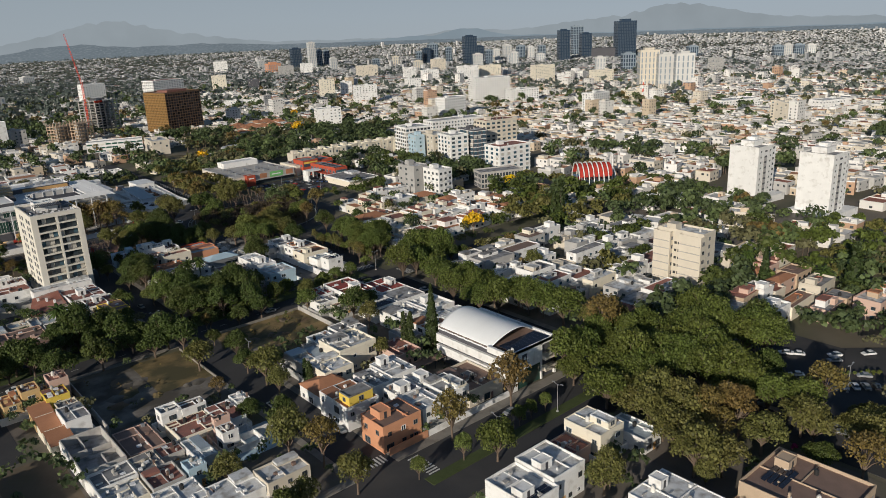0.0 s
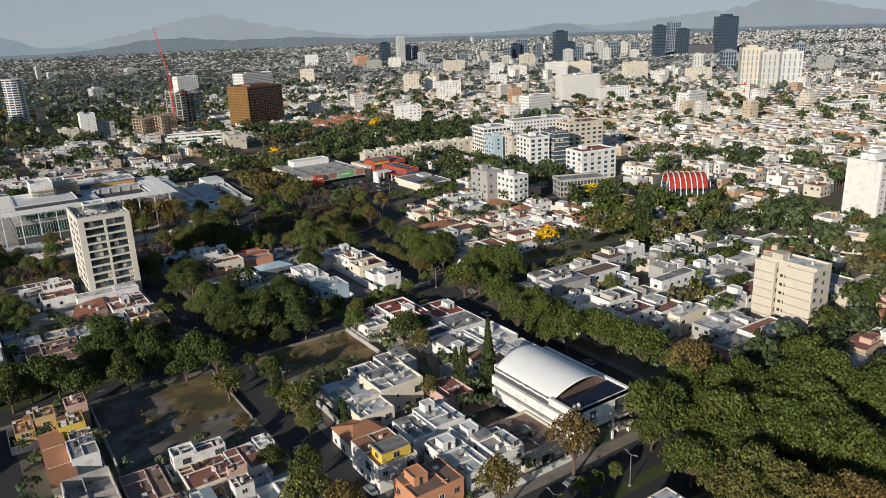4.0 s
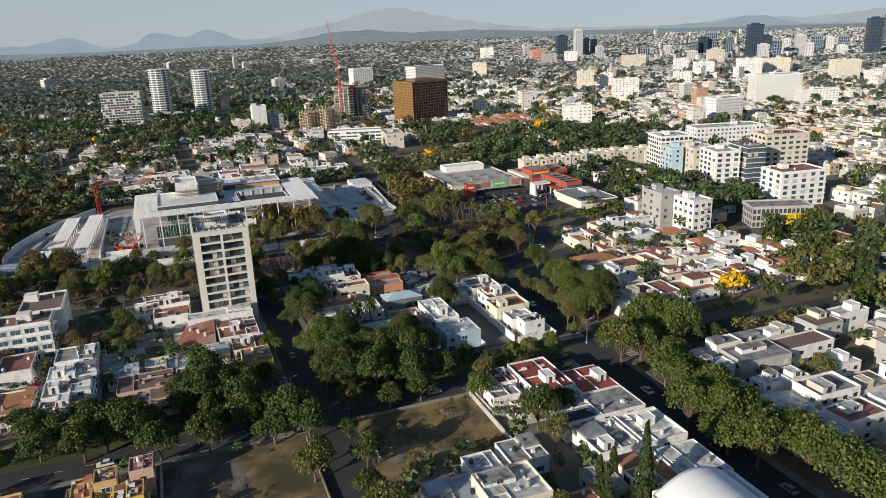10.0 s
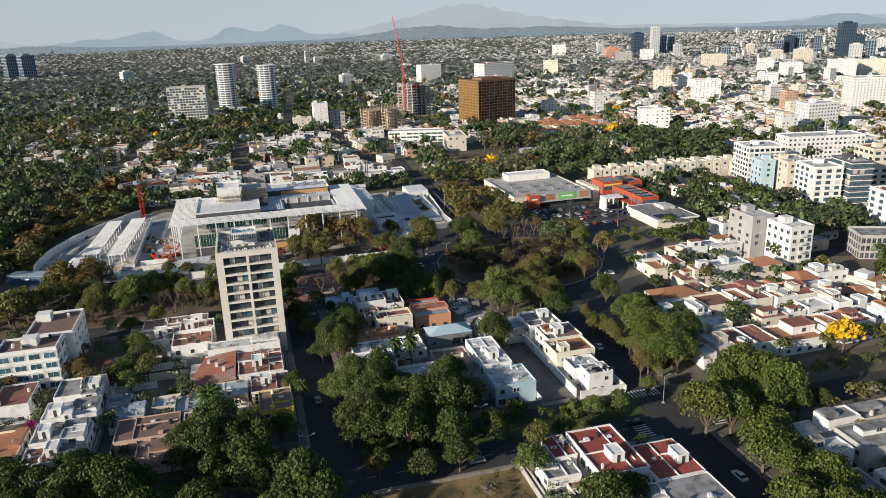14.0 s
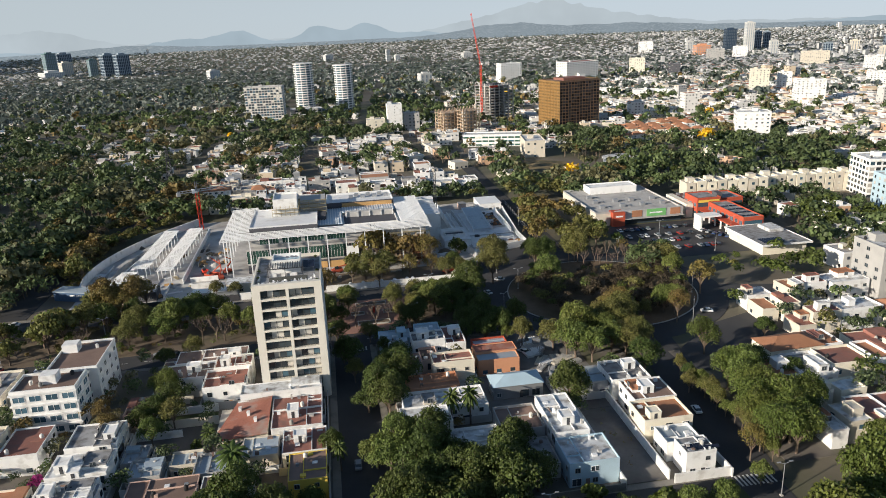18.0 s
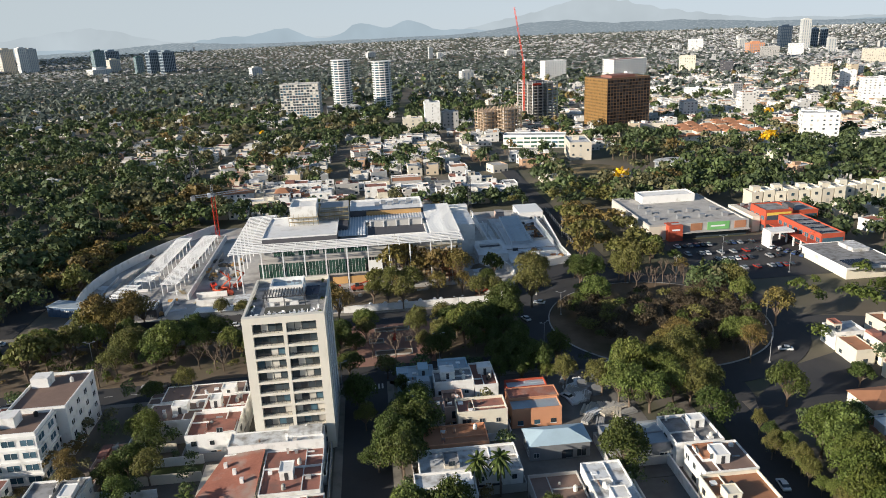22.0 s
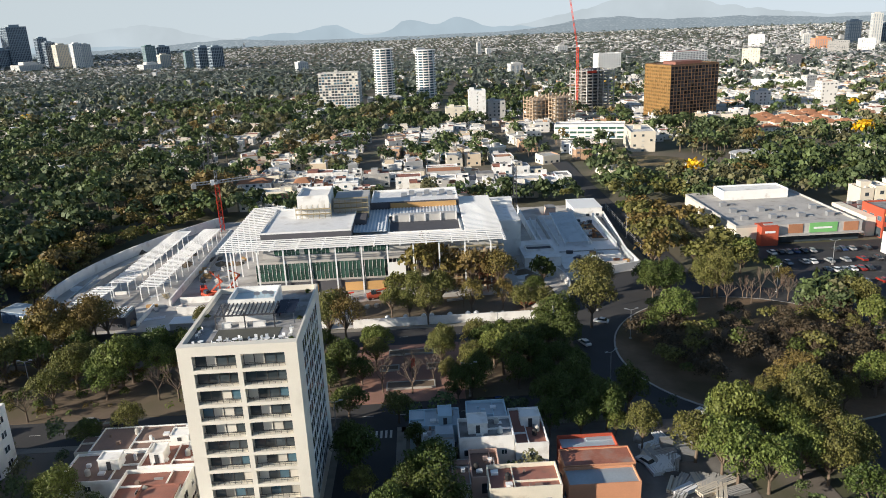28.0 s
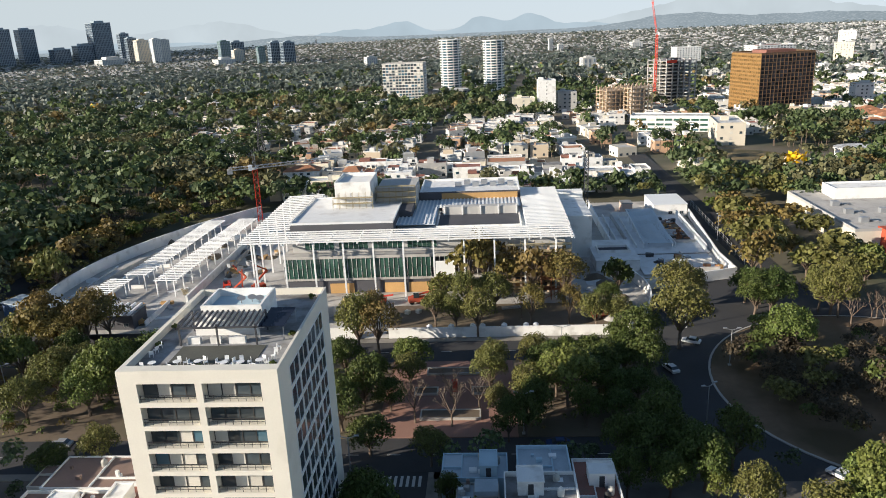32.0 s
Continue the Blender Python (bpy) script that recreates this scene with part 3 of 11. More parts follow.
def apartment_tower():
    t = thing("apartment_tower", "cream eleven-storey apartment tower with recessed balconies and a roof terrace", "apartment tower", (0, 0, G))
    W, D, H, P = 19.5, 27.6, 36.6, 3.15
    rng = random.Random(4)
    top = H - 1.7
    # dark colour on the recess walls stands for the balconies' shade
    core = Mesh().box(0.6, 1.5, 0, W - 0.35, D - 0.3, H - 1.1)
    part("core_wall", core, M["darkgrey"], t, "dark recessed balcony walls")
    xs = ((0, 2.3), (9.4, 10.25), (17.35, W))
    for x0, x1 in xs:
        part("pier", Mesh().box(x0, 0, 0, x1, 1.5, top), M["tower"], t)
    part("roof_band", Mesh().box(0, 0, top, W, 1.5, H), M["tower"], t)
    for k in range(1, 11):
        z = top - k * P
        for x0, x1 in ((2.3, 9.4), (10.25, 17.35)):
            slab = part("floor_slab", Mesh().box(x0, 0.0, z, x1, 1.5, z + 0.62), M["tower"], t)
            if k < 11:
                rail = Mesh().box(x0, 0.26, z + 1.42, x1, 0.32, z + 1.48)
                for q in range(8):
                    rail.box(x0 + 0.1 + q * (x1 - x0 - 0.25) / 7, 0.27, z + 0.6, x0 + 0.15 + q * (x1 - x0 - 0.25) / 7, 0.31, z + 1.44)
                rail.box(x0, 0.27, z + 1.0, x1, 0.31, z + 1.04)
                part("balustrade", rail, M["frame_dark"], slab, "thin dark steel balustrade")
    # glazing behind each balcony, with curtains behind some panes
    for k in range(11):
        z = top - (k + 1) * P + (0.62 if k < 10 else 0.0)
        h = P - 0.62
        for x0, x1 in ((2.35, 9.35), (10.3, 17.3)):
            n = 4
            for q in range(n):
                a, b = x0 + q * (x1 - x0) / n, x0 + (q + 1) * (x1 - x0) / n
                g = rng.choice(("glass", "glass", "curtain", "curtain", "glass_blue", "glass")) if k not in (1, 5) else "glass"
                part("balcony_door", SHARED.setdefault(("bd", g, k == 10), relief_door((x1 - x0) / n, h - 0.1, g)), None, t, at=pose(a, 1.4, z))
    # side walls
    part("side_wall", Mesh().box(W - 0.35, 1.5, 0, W, D, H), M["tower"], t)
    part("side_wall", Mesh().box(0, 1.5, 0, 0.6, D, H), M["tower"], t)
    part("rear_wall", Mesh().box(0.6, D - 0.3, 0, W - 0.35, D, H), M["tower"], t)
    for k in range(10):
        z = top - (k + 1) * P + 0.25
        for y0 in (5.2, 9.9, 14.6, 19.3):
            part("window", window_data(4.2, 2.55, 1, "glass", "steel_white"), None, t, "tall dark window in the shaded side", at=pose(W, y0 + 1.6, z, 0, 0, 90))
        for y0 in (4.2, 8.2, 15.5, 19.5):
            part("window", window_data(1.9, 1.7, 1, "glass", "frame"), None, t, at=pose(0, y0, z + 0.6, 0, 0, -90))
    # roof terrace
    part("roof_floor", Mesh().box(0.6, 1.5, H - 1.1, W - 0.35, D - 0.3, H - 1.0), M["roof_grey"], t, "grey terrace floor")
    part("deck", Mesh().box(4.6, 3.6, H - 1.0, 15.6, 8.9, H - 0.93), M["dark_deck"], t, "dark weathered terrace deck")
    hut = Mesh().ring(5.2, 14.5, 13.6, 21.5, H - 1.0, H + 2.4, 0.3).box(5.5, 14.8, H - 1.0, 13.3, 21.2, H + 1.2)
    part("roof_hut", hut, M["white"], t, "white rooftop plant room")
    part("roof_hut_floor", Mesh().box(5.5, 14.8, H + 1.2, 13.3, 21.2, H + 1.26), M["paleblue"], t)
    for k in range(15):
        x = 4.2 + k * 0.72
        part("pergola_slat", Mesh().beam((x, 9.2, H + 1.5), (x, 14.0, H + 1.9), 0.2), M["steel_dark"], t)
    for x, y in ((4.2, 9.2), (9.2, 9.2), (14.3, 9.2), (4.2, 14.0), (14.3, 14.0)):
        part("pergola_post", Mesh().box(x - 0.1, y - 0.1, H - 1, x + 0.1, y + 0.1, H + 1.9), M["steel_dark"], t)
    part("pergola_beam", Mesh().box(4.0, 9.1, H + 1.35, 14.6, 9.3, H + 1.6), M["steel_dark"], t)
    part("kitchen_wall", Mesh().box(5.0, 12.4, H - 1, 13.6, 12.7, H + 0.9).box(5.0, 9.6, H - 1, 6.6, 10.2, H - 0.1).box(8.0, 9.6, H - 1, 9.4, 10.2, H - 0.1).box(10.4, 9.6, H - 1, 12.6, 10.2, H - 0.1), M["white"], t)
    for k in range(6):
        for q in range(2):
            p = Mesh().box(0, 0, 0, 1.7, 1.0, 0.05)
            part("solar_panel", p, M["solar"], t, at=pose(14.2 + 1.75 * q, 10.5 + k * 1.05, H + 0.9, 12, 0, 0))
    part("solar_rack", Mesh().beam((14.3, 10.5, H - 1), (14.3, 10.5, H + 0.9), 0.1).beam((17.5, 10.5, H - 1), (17.5, 10.5, H + 0.9), 0.1).beam((14.3, 16.8, H - 1), (14.3, 16.8, H + 1.0), 0.1).beam((17.5, 16.8, H - 1), (17.5, 16.8, H + 1.0), 0.1), M["steel_grey"], t)
    for x, y in ((9.6, 18.2), (11.0, 18.6), (12.2, 18.3)):
        dish = Mesh().cyl(0, 0, 0, 0.7, 0.06, 6).cyl(0, 0, 0.7, 0.95, 0.12, 12, 0, 0.62)
        part("satellite_dish", dish, M["steel_grey"], t, at=pose(x, y, H + 1.26, 18, 0, 30))
    return t


apartment_tower()
TR = G + 35.6     # terrace floor


def chair_proto():
    c = thing("plastic_chair", "white plastic terrace chair", "chair", (2.0, 2.4, TR), group="terrace chairs")
    part("seat", Mesh().box(-0.25, -0.25, 0.42, 0.25, 0.25, 0.47), M["steel_white"], c)
    part("backrest", Mesh().box(-0.25, 0.2, 0.47, 0.25, 0.26, 0.9), M["steel_white"], c)
    leg = Mesh().box(-0.025, -0.025, 0, 0.025, 0.025, 0.42).data("leg", M["steel_white"])
    for x in (-0.22, 0.22):
        for y in (-0.22, 0.22):
            part("leg", leg, None, c, at=pose(x, y, 0))
    return c


def table_proto():
    c = thing("round_table", "white plastic terrace table", "table", (3.2, 2.9, TR), group="terrace tables")
    part("tabletop", Mesh().cyl(0, 0, 0.7, 0.74, 0.5, 14), M["steel_white"], c)
    part("pedestal", Mesh().cyl(0, 0, 0, 0.7, 0.06, 8).cyl(0, 0, 0, 0.05, 0.3, 10), M["steel_white"], c)
    return c


_chair, _table = chair_proto(), table_proto()
_r = random.Random(9)
for _x in (6.2, 8.8, 12.2, 14.2, 16.4):
    copy_thing(_table, pose(_x, 2.7 + _r.random(), TR))
    for _k in range(4):
        _a = _k * 90 + _r.uniform(-30, 30)
        copy_thing(_chair, pose(_x + 0.95 * math.sin(radians(_a)), 3.1 + 0.95 * math.cos(radians(_a)), TR, 0, 0, -_a))
for _y in (5.0, 6.2, 7.6):
    copy_thing(_chair, pose(17.6, _y, TR, 0, 0, 60 * _y))
    copy_thing(_chair, pose(1.7, _y + 1, TR, 0, 0, 40 * _y))


# ---- the school hall ----
def school():
    t = thing("school_building", "white three-storey school with ribbon windows and a vaulted membrane roof", "school", (78, -194.5, G))
    W, D, H = 20.5, 33.0, 12.6
    part("inner_wall", Mesh().box(0.9, 0.8, 0, W - 0.8, D - 0.3, H - 1.0), M["darkgrey"], t, "dark glazing set behind the white bands")
    for z0, z1 in ((3.2, 5.9), (7.0, 9.6), (10.7, H)):
        part("band", Mesh().box(0, 0.0, z0, 0.9, D if z1 < H else 9.5, z1), M["white"], t, "white parapet band")
        part("band", Mesh().box(W - 0.8, 0.0, z0, W, D, z1), M["white"], t, "white parapet band")
        part("band", Mesh().box(0.9, D - 0.3, z0, W - 0.8, D, z1), M["white"], t)
    part("end_wall", Mesh().box(0, 0, 0, 3.2, 0.8, H), M["white"], t)
    part("end_wall", Mesh().box(3.2, 0.0, 6.0, 13.5, 0.8, H), M["white"], t, "blank white end wall with a shield emblem")
    part("glass_front", Mesh().box(3.2, 0.4, 0, 13.5, 0.7, 6.0), M["glass_green"], t)
    part("emblem", Mesh().box(5.2, -0.06, 8.4, 7.2, 0.0, 10.9).box(5.5, -0.1, 8.8, 6.9, -0.06, 10.4), M["darkgrey"], t, "dark shield emblem")
    part("lettering", Mesh().box(4.6, -0.05, 7.4, 8.4, 0.0, 7.75), M["roof_grey"], t, "grey bar of lettering")
    part("emblem", Mesh().box(5.75, -0.14, 9.1, 6.6, -0.1, 10.1), M["steel_white"], t)
    part("portal", Mesh().box(13.5, 0, H - 1.2, W, 0.8, H).box(W - 0.8, 0, 0, W, 0.8, H).box(13.5, 0.0, 0, 14.1, 0.8, H), M["white"], t)
    for z in (2.6, 6.4):
        part("balcony", Mesh().box(14.3, -1.2, z, W - 0.3, 2.2, z + 1.3), M["beige"], t)
    part("roof_slab", Mesh().box(0.9, 0.8, H - 1.0, W - 0.8, D - 0.3, H - 0.8), M["roof_brown"], t)
    part("parapet", Mesh().box(0.9, 0, H - 0.8, W - 0.8, 0.3, H), M["white"], t)
    # vaulted membrane over the courtyard, sagging a little between its ribs
    v, f, n, m = [], [], 14, 24
    for j in range(m + 1):
        y = 9.0 + (D - 9.5) * j / m
        for k in range(n + 1):
            a = k / n
            z = H - 1.3 + 4.5 * math.sin(math.pi * a) ** 0.8 - 0.08 * abs(math.sin(j * math.pi / 3)) - (0.15 * abs(math.sin(j * math.pi / 4)) if k in (0, n) else 0.0)
            v.append((0.6 + (W - 1.0) * a, y - 1.8 * math.sin(math.pi * a) * (1 - j / m), z))
    for j in range(m):
        for k in range(n):
            s = j * (n + 1) + k
            f.append((s, s + 1, s + n + 2, s + n + 1))
    me = bpy.data.meshes.new("membrane")
    me.from_pydata(v, [], f)
    me.materials.append(M["membrane"])
    me.polygons.foreach_set("use_smooth", [True] * len(f))
    ob = part("membrane", me, None, t, "taut white membrane vault")
    so = ob.modifiers.new("thickness", "SOLIDIFY")
    so.thickness = 0.08
    for k in range(8):
        for q in range(5):
            part("solar_panel", SHARED["sp"], None, t, at=pose(2.9 + 2.0 * k, 1.4 + 1.25 * q, H - 0.5, 14, 0, 0))
    for x in (2.0, 3.4):
        part("water_tank", tank_data(), None, t, at=pose(x, 2.2, H - 0.8))
    return t


school()
t = thing("covered_walkway", "long brown-roofed covered walkway", "walkway", (58, -166, G))
part("roof", Mesh().box(0, 0, 2.8, 20, 3.6, 3.0), M["roof_brown"], t)
for _k in range(6):
    part("post", Mesh().box(0.3 + _k * 3.8, 0.2, 0, 0.5 + _k * 3.8, 0.4, 2.8), M["steel_dark"], t)
    part("post", Mesh().box(0.3 + _k * 3.8, 3.2, 0, 0.5 + _k * 3.8, 3.4, 2.8), M["steel_dark"], t)

# ---- the building site ----
def site_hall():
    t = thing("unfinished_hall", "large unfinished white hall with green glass, steel columns and slatted canopies", "building under construction", (0, 0, G))
    g = 2.5      # the plan's heights are taken from z = 0
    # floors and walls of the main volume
    # closed boxes: the open floors' shade is painted as dark grey
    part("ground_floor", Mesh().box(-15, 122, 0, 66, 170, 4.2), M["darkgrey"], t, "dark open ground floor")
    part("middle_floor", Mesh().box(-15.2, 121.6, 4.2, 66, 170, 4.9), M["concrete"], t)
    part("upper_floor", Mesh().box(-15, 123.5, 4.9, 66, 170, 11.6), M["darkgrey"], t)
    part("upper_slab", Mesh().box(-15.2, 121.2, 10.9, 66, 170, 11.7), M["concrete"], t)
    part("top_floor", Mesh().box(-13, 125.5, 11.7, 66, 168, 15.8), M["grey"], t)
    part("roof", Mesh().box(-14, 125, 15.8, 66, 172, 16.5), M["roof_site"], t, "pale dusty roof slab")
    # green curtain wall, pane by pane
    pane = Mesh().box(0, 0, 0, 1.28, 0.06, 2.85).data("glass_pane", M["glass_green"])
    for k in range(42):
        for q in range(2):
            if k > 31 and (k * 7 + q) % 3:
                continue
            part("glass_pane", pane, None, t, at=pose(-15 + 1.33 * k, 121.5, 4.95 + 2.95 * q))
    mull = Mesh().box(-0.04, -0.1, 0, 0.04, 0.08, 6.0).data("mullion", M["steel_white"])
    for k in range(43):
        part("mullion", mull, None, t, at=pose(-15.02 + 1.33 * k, 121.45, 4.9))
    for k in range(4):
        part("window", window_data(8.5, 2.6, 5, "glass_green", "steel_white"), None, t, at=pose(-5 + 10 * k, 125.5, 12.4))
    # plywood and openings under the glass
    for x, w in ((-2, 7), (14, 6), (21, 8), (38, 6), (50, 6)):
        part("plywood_panel", Mesh().box(x, 121.7, 0.2, x + w, 121.85, 3.2), M["plywood"], t, "raw plywood hoarding")
    # front columns and slatted canopies
    column = Mesh().box(-0.22, -0.22, 0, 0.22, 0.22, 17.9).data("column", M["steel_white"])
    for k in range(11):
        part("column", column, None, t, "tall white steel column", at=pose(-20.8 + 8.32 * k, 114.6, 0))
    rafter = Mesh().box(-0.18, 0, -0.5, 0.18, 11.5, 0.0).data("rafter", M["steel_white"])
    for k in range(12):
        part("rafter", rafter, None, t, at=pose(-24.9 + 8.32 * k, 113.4, 18.1))
    slat = Mesh().box(0, -0.15, -0.36, 92, 0.15, 0).data("canopy_slat", M["steel_white"])
    for k in range(6):
        part("canopy_slat", slat, None, t, at=pose(-25, 113.6 + 2.15 * k, 18.45))
    wslat = Mesh().box(0, -0.2, -0.36, 12.5, 0.2, 0).data("canopy_slat", M["steel_white"])
    for k in range(19):
        part("canopy_slat", wslat, None, t, at=pose(-25, 126.5 + 2.45 * k, 18.4, 0, -2, 0))
    for x in (-25, -19, -12.8):
        part("edge_beam", Mesh().box(x, 113.4, 17.5, x + 0.35, 172, 18.0), M["steel_white"], t)
    for k in range(6):
        part("column", column, None, t, at=pose(-24.8, 124 + 9 * k, 0))
    eslat = Mesh().box(0, -0.2, -0.3, 12.4, 0.2, 0).data("canopy_slat", M["steel_white"])
    for k in range(30):
        part("canopy_slat", eslat, None, t, at=pose(55, 125.6 + 1.65 * k, 18.4))
    part("gallery_roof", Mesh().box(55.4, 125.4, 17.2, 61.8, 174, 17.35), M["blue_steel"], t, "pale blue sheet roof under the slats")
    for x in (55, 61.8, 67.0):
        part("edge_beam", Mesh().box(x, 113.4, 17.5, x + 0.35, 173, 18.0), M["steel_white"], t)
    # roof block with dark front, stair tower, scaffold
    part("roof_block", Mesh().box(-13.2, 125.5, 16.5, 17, 158, 20.0).box(17, 140, 16.5, 21, 158, 20), M["darkgrey"], t, "dark-fronted roof storey")
    part("roof_block_top", Mesh().box(-13.2, 125.5, 20.0, 17, 158, 20.12).ring(-13.2, 125.5, 17, 158, 20.12, 20.6, 0.3), M["roof_site"], t)
    part("stair_tower", Mesh().box(-3.2, 144.5, 20, 8, 160, 27.2).ring(-3.2, 144.5, 8, 160, 27.2, 28.2, 0.35), M["white"], t, "white stair tower")
    part("stair_tower", Mesh().box(9, 151, 16.5, 21.3, 166, 24.6), M["grey"], t, "grey half-clad plant block")
    part("blank_wall", Mesh().box(24, 174, 0, 77, 178, 16.4).box(67.6, 150, 0, 77, 174, 14.0), M["white"], t, "long blank white rear wall")
    # a thin dark sheet on the roof paints the courtyard's shade
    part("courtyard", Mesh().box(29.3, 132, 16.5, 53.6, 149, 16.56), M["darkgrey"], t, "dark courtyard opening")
    part("courtyard_rim", Mesh().ring(28.8, 131.5, 54.1, 149.5, 16.5, 17.0, 0.4), M["white"], t)
    part("gallery_wall", Mesh().box(30, 146, 16.56, 53.4, 149, 19.0), M["grey"], t, "set-back gallery front")
    for k in range(5):
        part("gallery_post", Mesh().box(-0.18, -0.18, 0, 0.18, 0.18, 3.0), M["steel_white"], t, at=pose(30.6 + 5.6 * k, 145.6, 16.56))
    part("inner_roof", Mesh().box(15.3, 131, 17.6, 28.6, 161, 17.75).box(28.6, 149.6, 17.9, 54.6, 161, 18.05), M["blue_steel"], t, "pale blue corrugated roofing")
    rib = Mesh().box(0, 0, 0, 0.45, 29.6, 0.22).data("roof_rib", M["steel_white"])
    for k in range(11):
        part("roof_rib", rib, None, t, at=pose(15.6 + 1.2 * k, 131.2, 17.75))
    rib2 = Mesh().box(0, 0, 0, 0.5, 11.2, 0.22).data("roof_rib", M["steel_white"])
    for k in range(21):
        part("roof_rib", rib2, None, t, at=pose(29.0 + 1.22 * k, 149.7, 18.05))
    part("dark_fascia", Mesh().box(21.5, 161.2, 16.5, 55, 161.8, 20.4), M["darkgrey"], t, "dark fascia behind the corrugated roof")
    part("rear_block", Mesh().box(21.5, 161.8, 16.5, 55, 183, 19.6).ring(21.5, 161.8, 55, 183, 19.6, 20.4, 0.4), M["roof_site"], t, "pale rear roof storey")
    for k in range(7):
        part("plant_unit", Mesh().box(0, 0, 0, 2.2, 1.6, 1.5), M["steel_grey"], t, at=pose(33 + 3.0 * k, 172 + (k % 2) * 3.5, 19.6))
    part("formwork", Mesh().box(29, 160.6, 18.05, 54, 161.1, 20.0), M["plywood"], t, "brown timber formwork")
    # scaffolding
    rng = random.Random(3)
    for nm, x0, y0, x1, y1, z0, z1 in (("scaffold", -3.8, 142.6, 8.6, 143.9, 20.1, 25.2), ("scaffold", 9.0, 148.6, 21.4, 150.4, 16.6, 25.5), ("scaffold", 49, 118.4, 67, 120.4, 0, 15.5)):
        n = int((x1 - x0) / 1.9)
        s = Mesh()
        for k in range(n + 1):
            x = x0 + k * (x1 - x0) / n
            for y in (y0, y1):
                s.beam((x, y, z0), (x, y, z1), 0.09)
        z = z0 + 1.7
        while z < z1 + 0.1:
            for y in (y0, y1):
                s.beam((x0, y, z), (x1, y, z), 0.09)
            s.box(x0, y0, z - 0.08, x1, y1, z - 0.02)
            z += 1.8
        tagged(part("scaffold", s, M["scaffold"], t, "tube scaffolding"), kind="stuff")
    # sheeting and rebar on the front corner
    for k in range(9):
        x = 49 + k * 1.9
        part("rebar_column", Mesh().box(x, 119.6, 0, x + 0.6, 120.2, 14 - (k % 3)), M["tan"], t)
    part("sheet", Mesh().box(29, 121.0, 4.5, 34.5, 121.2, 9.6), M["membrane"], t, "hanging white sheet")
    return t


site_hall()


def pergola(x0, y0, x1, y1, z, lean=0.0, n=24):
    t = thing("steel_pergola", "long white slatted steel pergola on posts", "pergola", (x0, y0, G), group="site pergolas")
    L = math.hypot(x1 - x0, y1 - y0)
    t.matrix_basis = pose(x0, y0, G, 0, 0, math.degrees(math.atan2(y1 - y0, x1 - x0)))
    for s in (0, 5.4):
        part("rail", Mesh().box(0, s - 0.15, z - 0.35, L, s + 0.15, z), M["steel_white"], t)
        for k in range(int(L / 6) + 1):
            part("post", Mesh().box(k * 6 - 0.14, s - 0.14, 0, k * 6 + 0.14, s + 0.14, z), M["steel_white"], t)
    slat = Mesh().box(-0.17, -1.0, 0, 0.17, 6.4, 0.25).data("slat", M["steel_white"])
    for k in range(int(L / 1.55)):
        part("slat", slat, None, t, at=pose(0.5 + 1.55 * k, 0, z))
    return t


pergola(-60.3, 128, -57.5, 192, 5.0)
pergola(-48.6, 122, -45.5, 194, 5.0)
pergola(-66, 112, -64, 128, 4.2)
def wall_line(name, pts, h, thick, material, label, category="wall"):
    """A wall of even height along a line of points."""
    b = Mesh()
    for (ax, ay), (bx, by) in zip(pts[:-1], pts[1:]):
        n = math.hypot(bx - ax, by - ay)
        ux, uy = -(by - ay) / n * thick, (bx - ax) / n * thick
        b.face([(ax, ay, G), (bx, by, G), (bx, by, G + h), (ax, ay, G + h)])
        b.face([(bx + ux, by + uy, G), (ax + ux, ay + uy, G), (ax + ux, ay + uy, G + h), (bx + ux, by + uy, G + h)])
        b.face([(ax, ay, G + h), (bx, by, G + h), (bx + ux, by + uy, G + h), (ax + ux, ay + uy, G + h)])
        b.face([(ax, ay, G), (ax, ay, G + h), (ax + ux, ay + uy, G + h), (ax + ux, ay + uy, G)])
        b.face([(bx, by, G), (bx + ux, by + uy, G), (bx + ux, by + uy, G + h), (bx, by, G + h)])
    return solid(name, b, M[material], label, category, kind="structure")


def smooth(pts, n=5):
    """Points along a smooth curve through the given ones."""
    p = [pts[0], *pts, pts[-1]]
    out = []
    for a, b, c, d in zip(p, p[1:], p[2:], p[3:]):
        for k in range(n):
            t = k / n
            out.append(tuple(0.5 * (2 * b[i] + (c[i] - a[i]) * t + (2 * a[i] - 5 * b[i] + 4 * c[i] - d[i]) * t * t + (3 * b[i] - a[i] - 3 * c[i] + d[i]) * t ** 3) for i in (0, 1)))
    return out + [pts[-1]]


# long curved boundary wall, inner retaining curve, podium walls
wall_line("boundary_wall", smooth([(-84.1, 112), (-86.3, 127.3), (-85.5, 142), (-82.7, 156.6), (-76, 175.3), (-66, 195.3), (-51, 217.8)]), 4.0, -0.5, "white", "long curving white boundary wall")
wall_line("retaining_wall", smooth([(-75, 114), (-77, 128), (-76, 146), (-71, 166), (-63.5, 188)]), 2.4, -2.2, "concrete", "curving pale concrete ramp wall")
wall_line("retaining_wall", smooth([(-70, 118), (-71.5, 134), (-70, 152), (-66, 168)]), 1.6, -0.4, "white", "low curving white wall")
wall_line("corner_wall", smooth([(78, 90), (83, 96.5), (87, 108), (87.6, 119), (84.6, 131)]), 3.4, 0.4, "white", "curved white wall at the site corner")
wall_line("site_wall", [(87.6, 119.5), (101, 123.6), (115.7, 128.5), (115.2, 143.5), (120, 197)], 3.0, 0.5, "white", "white site boundary wall")
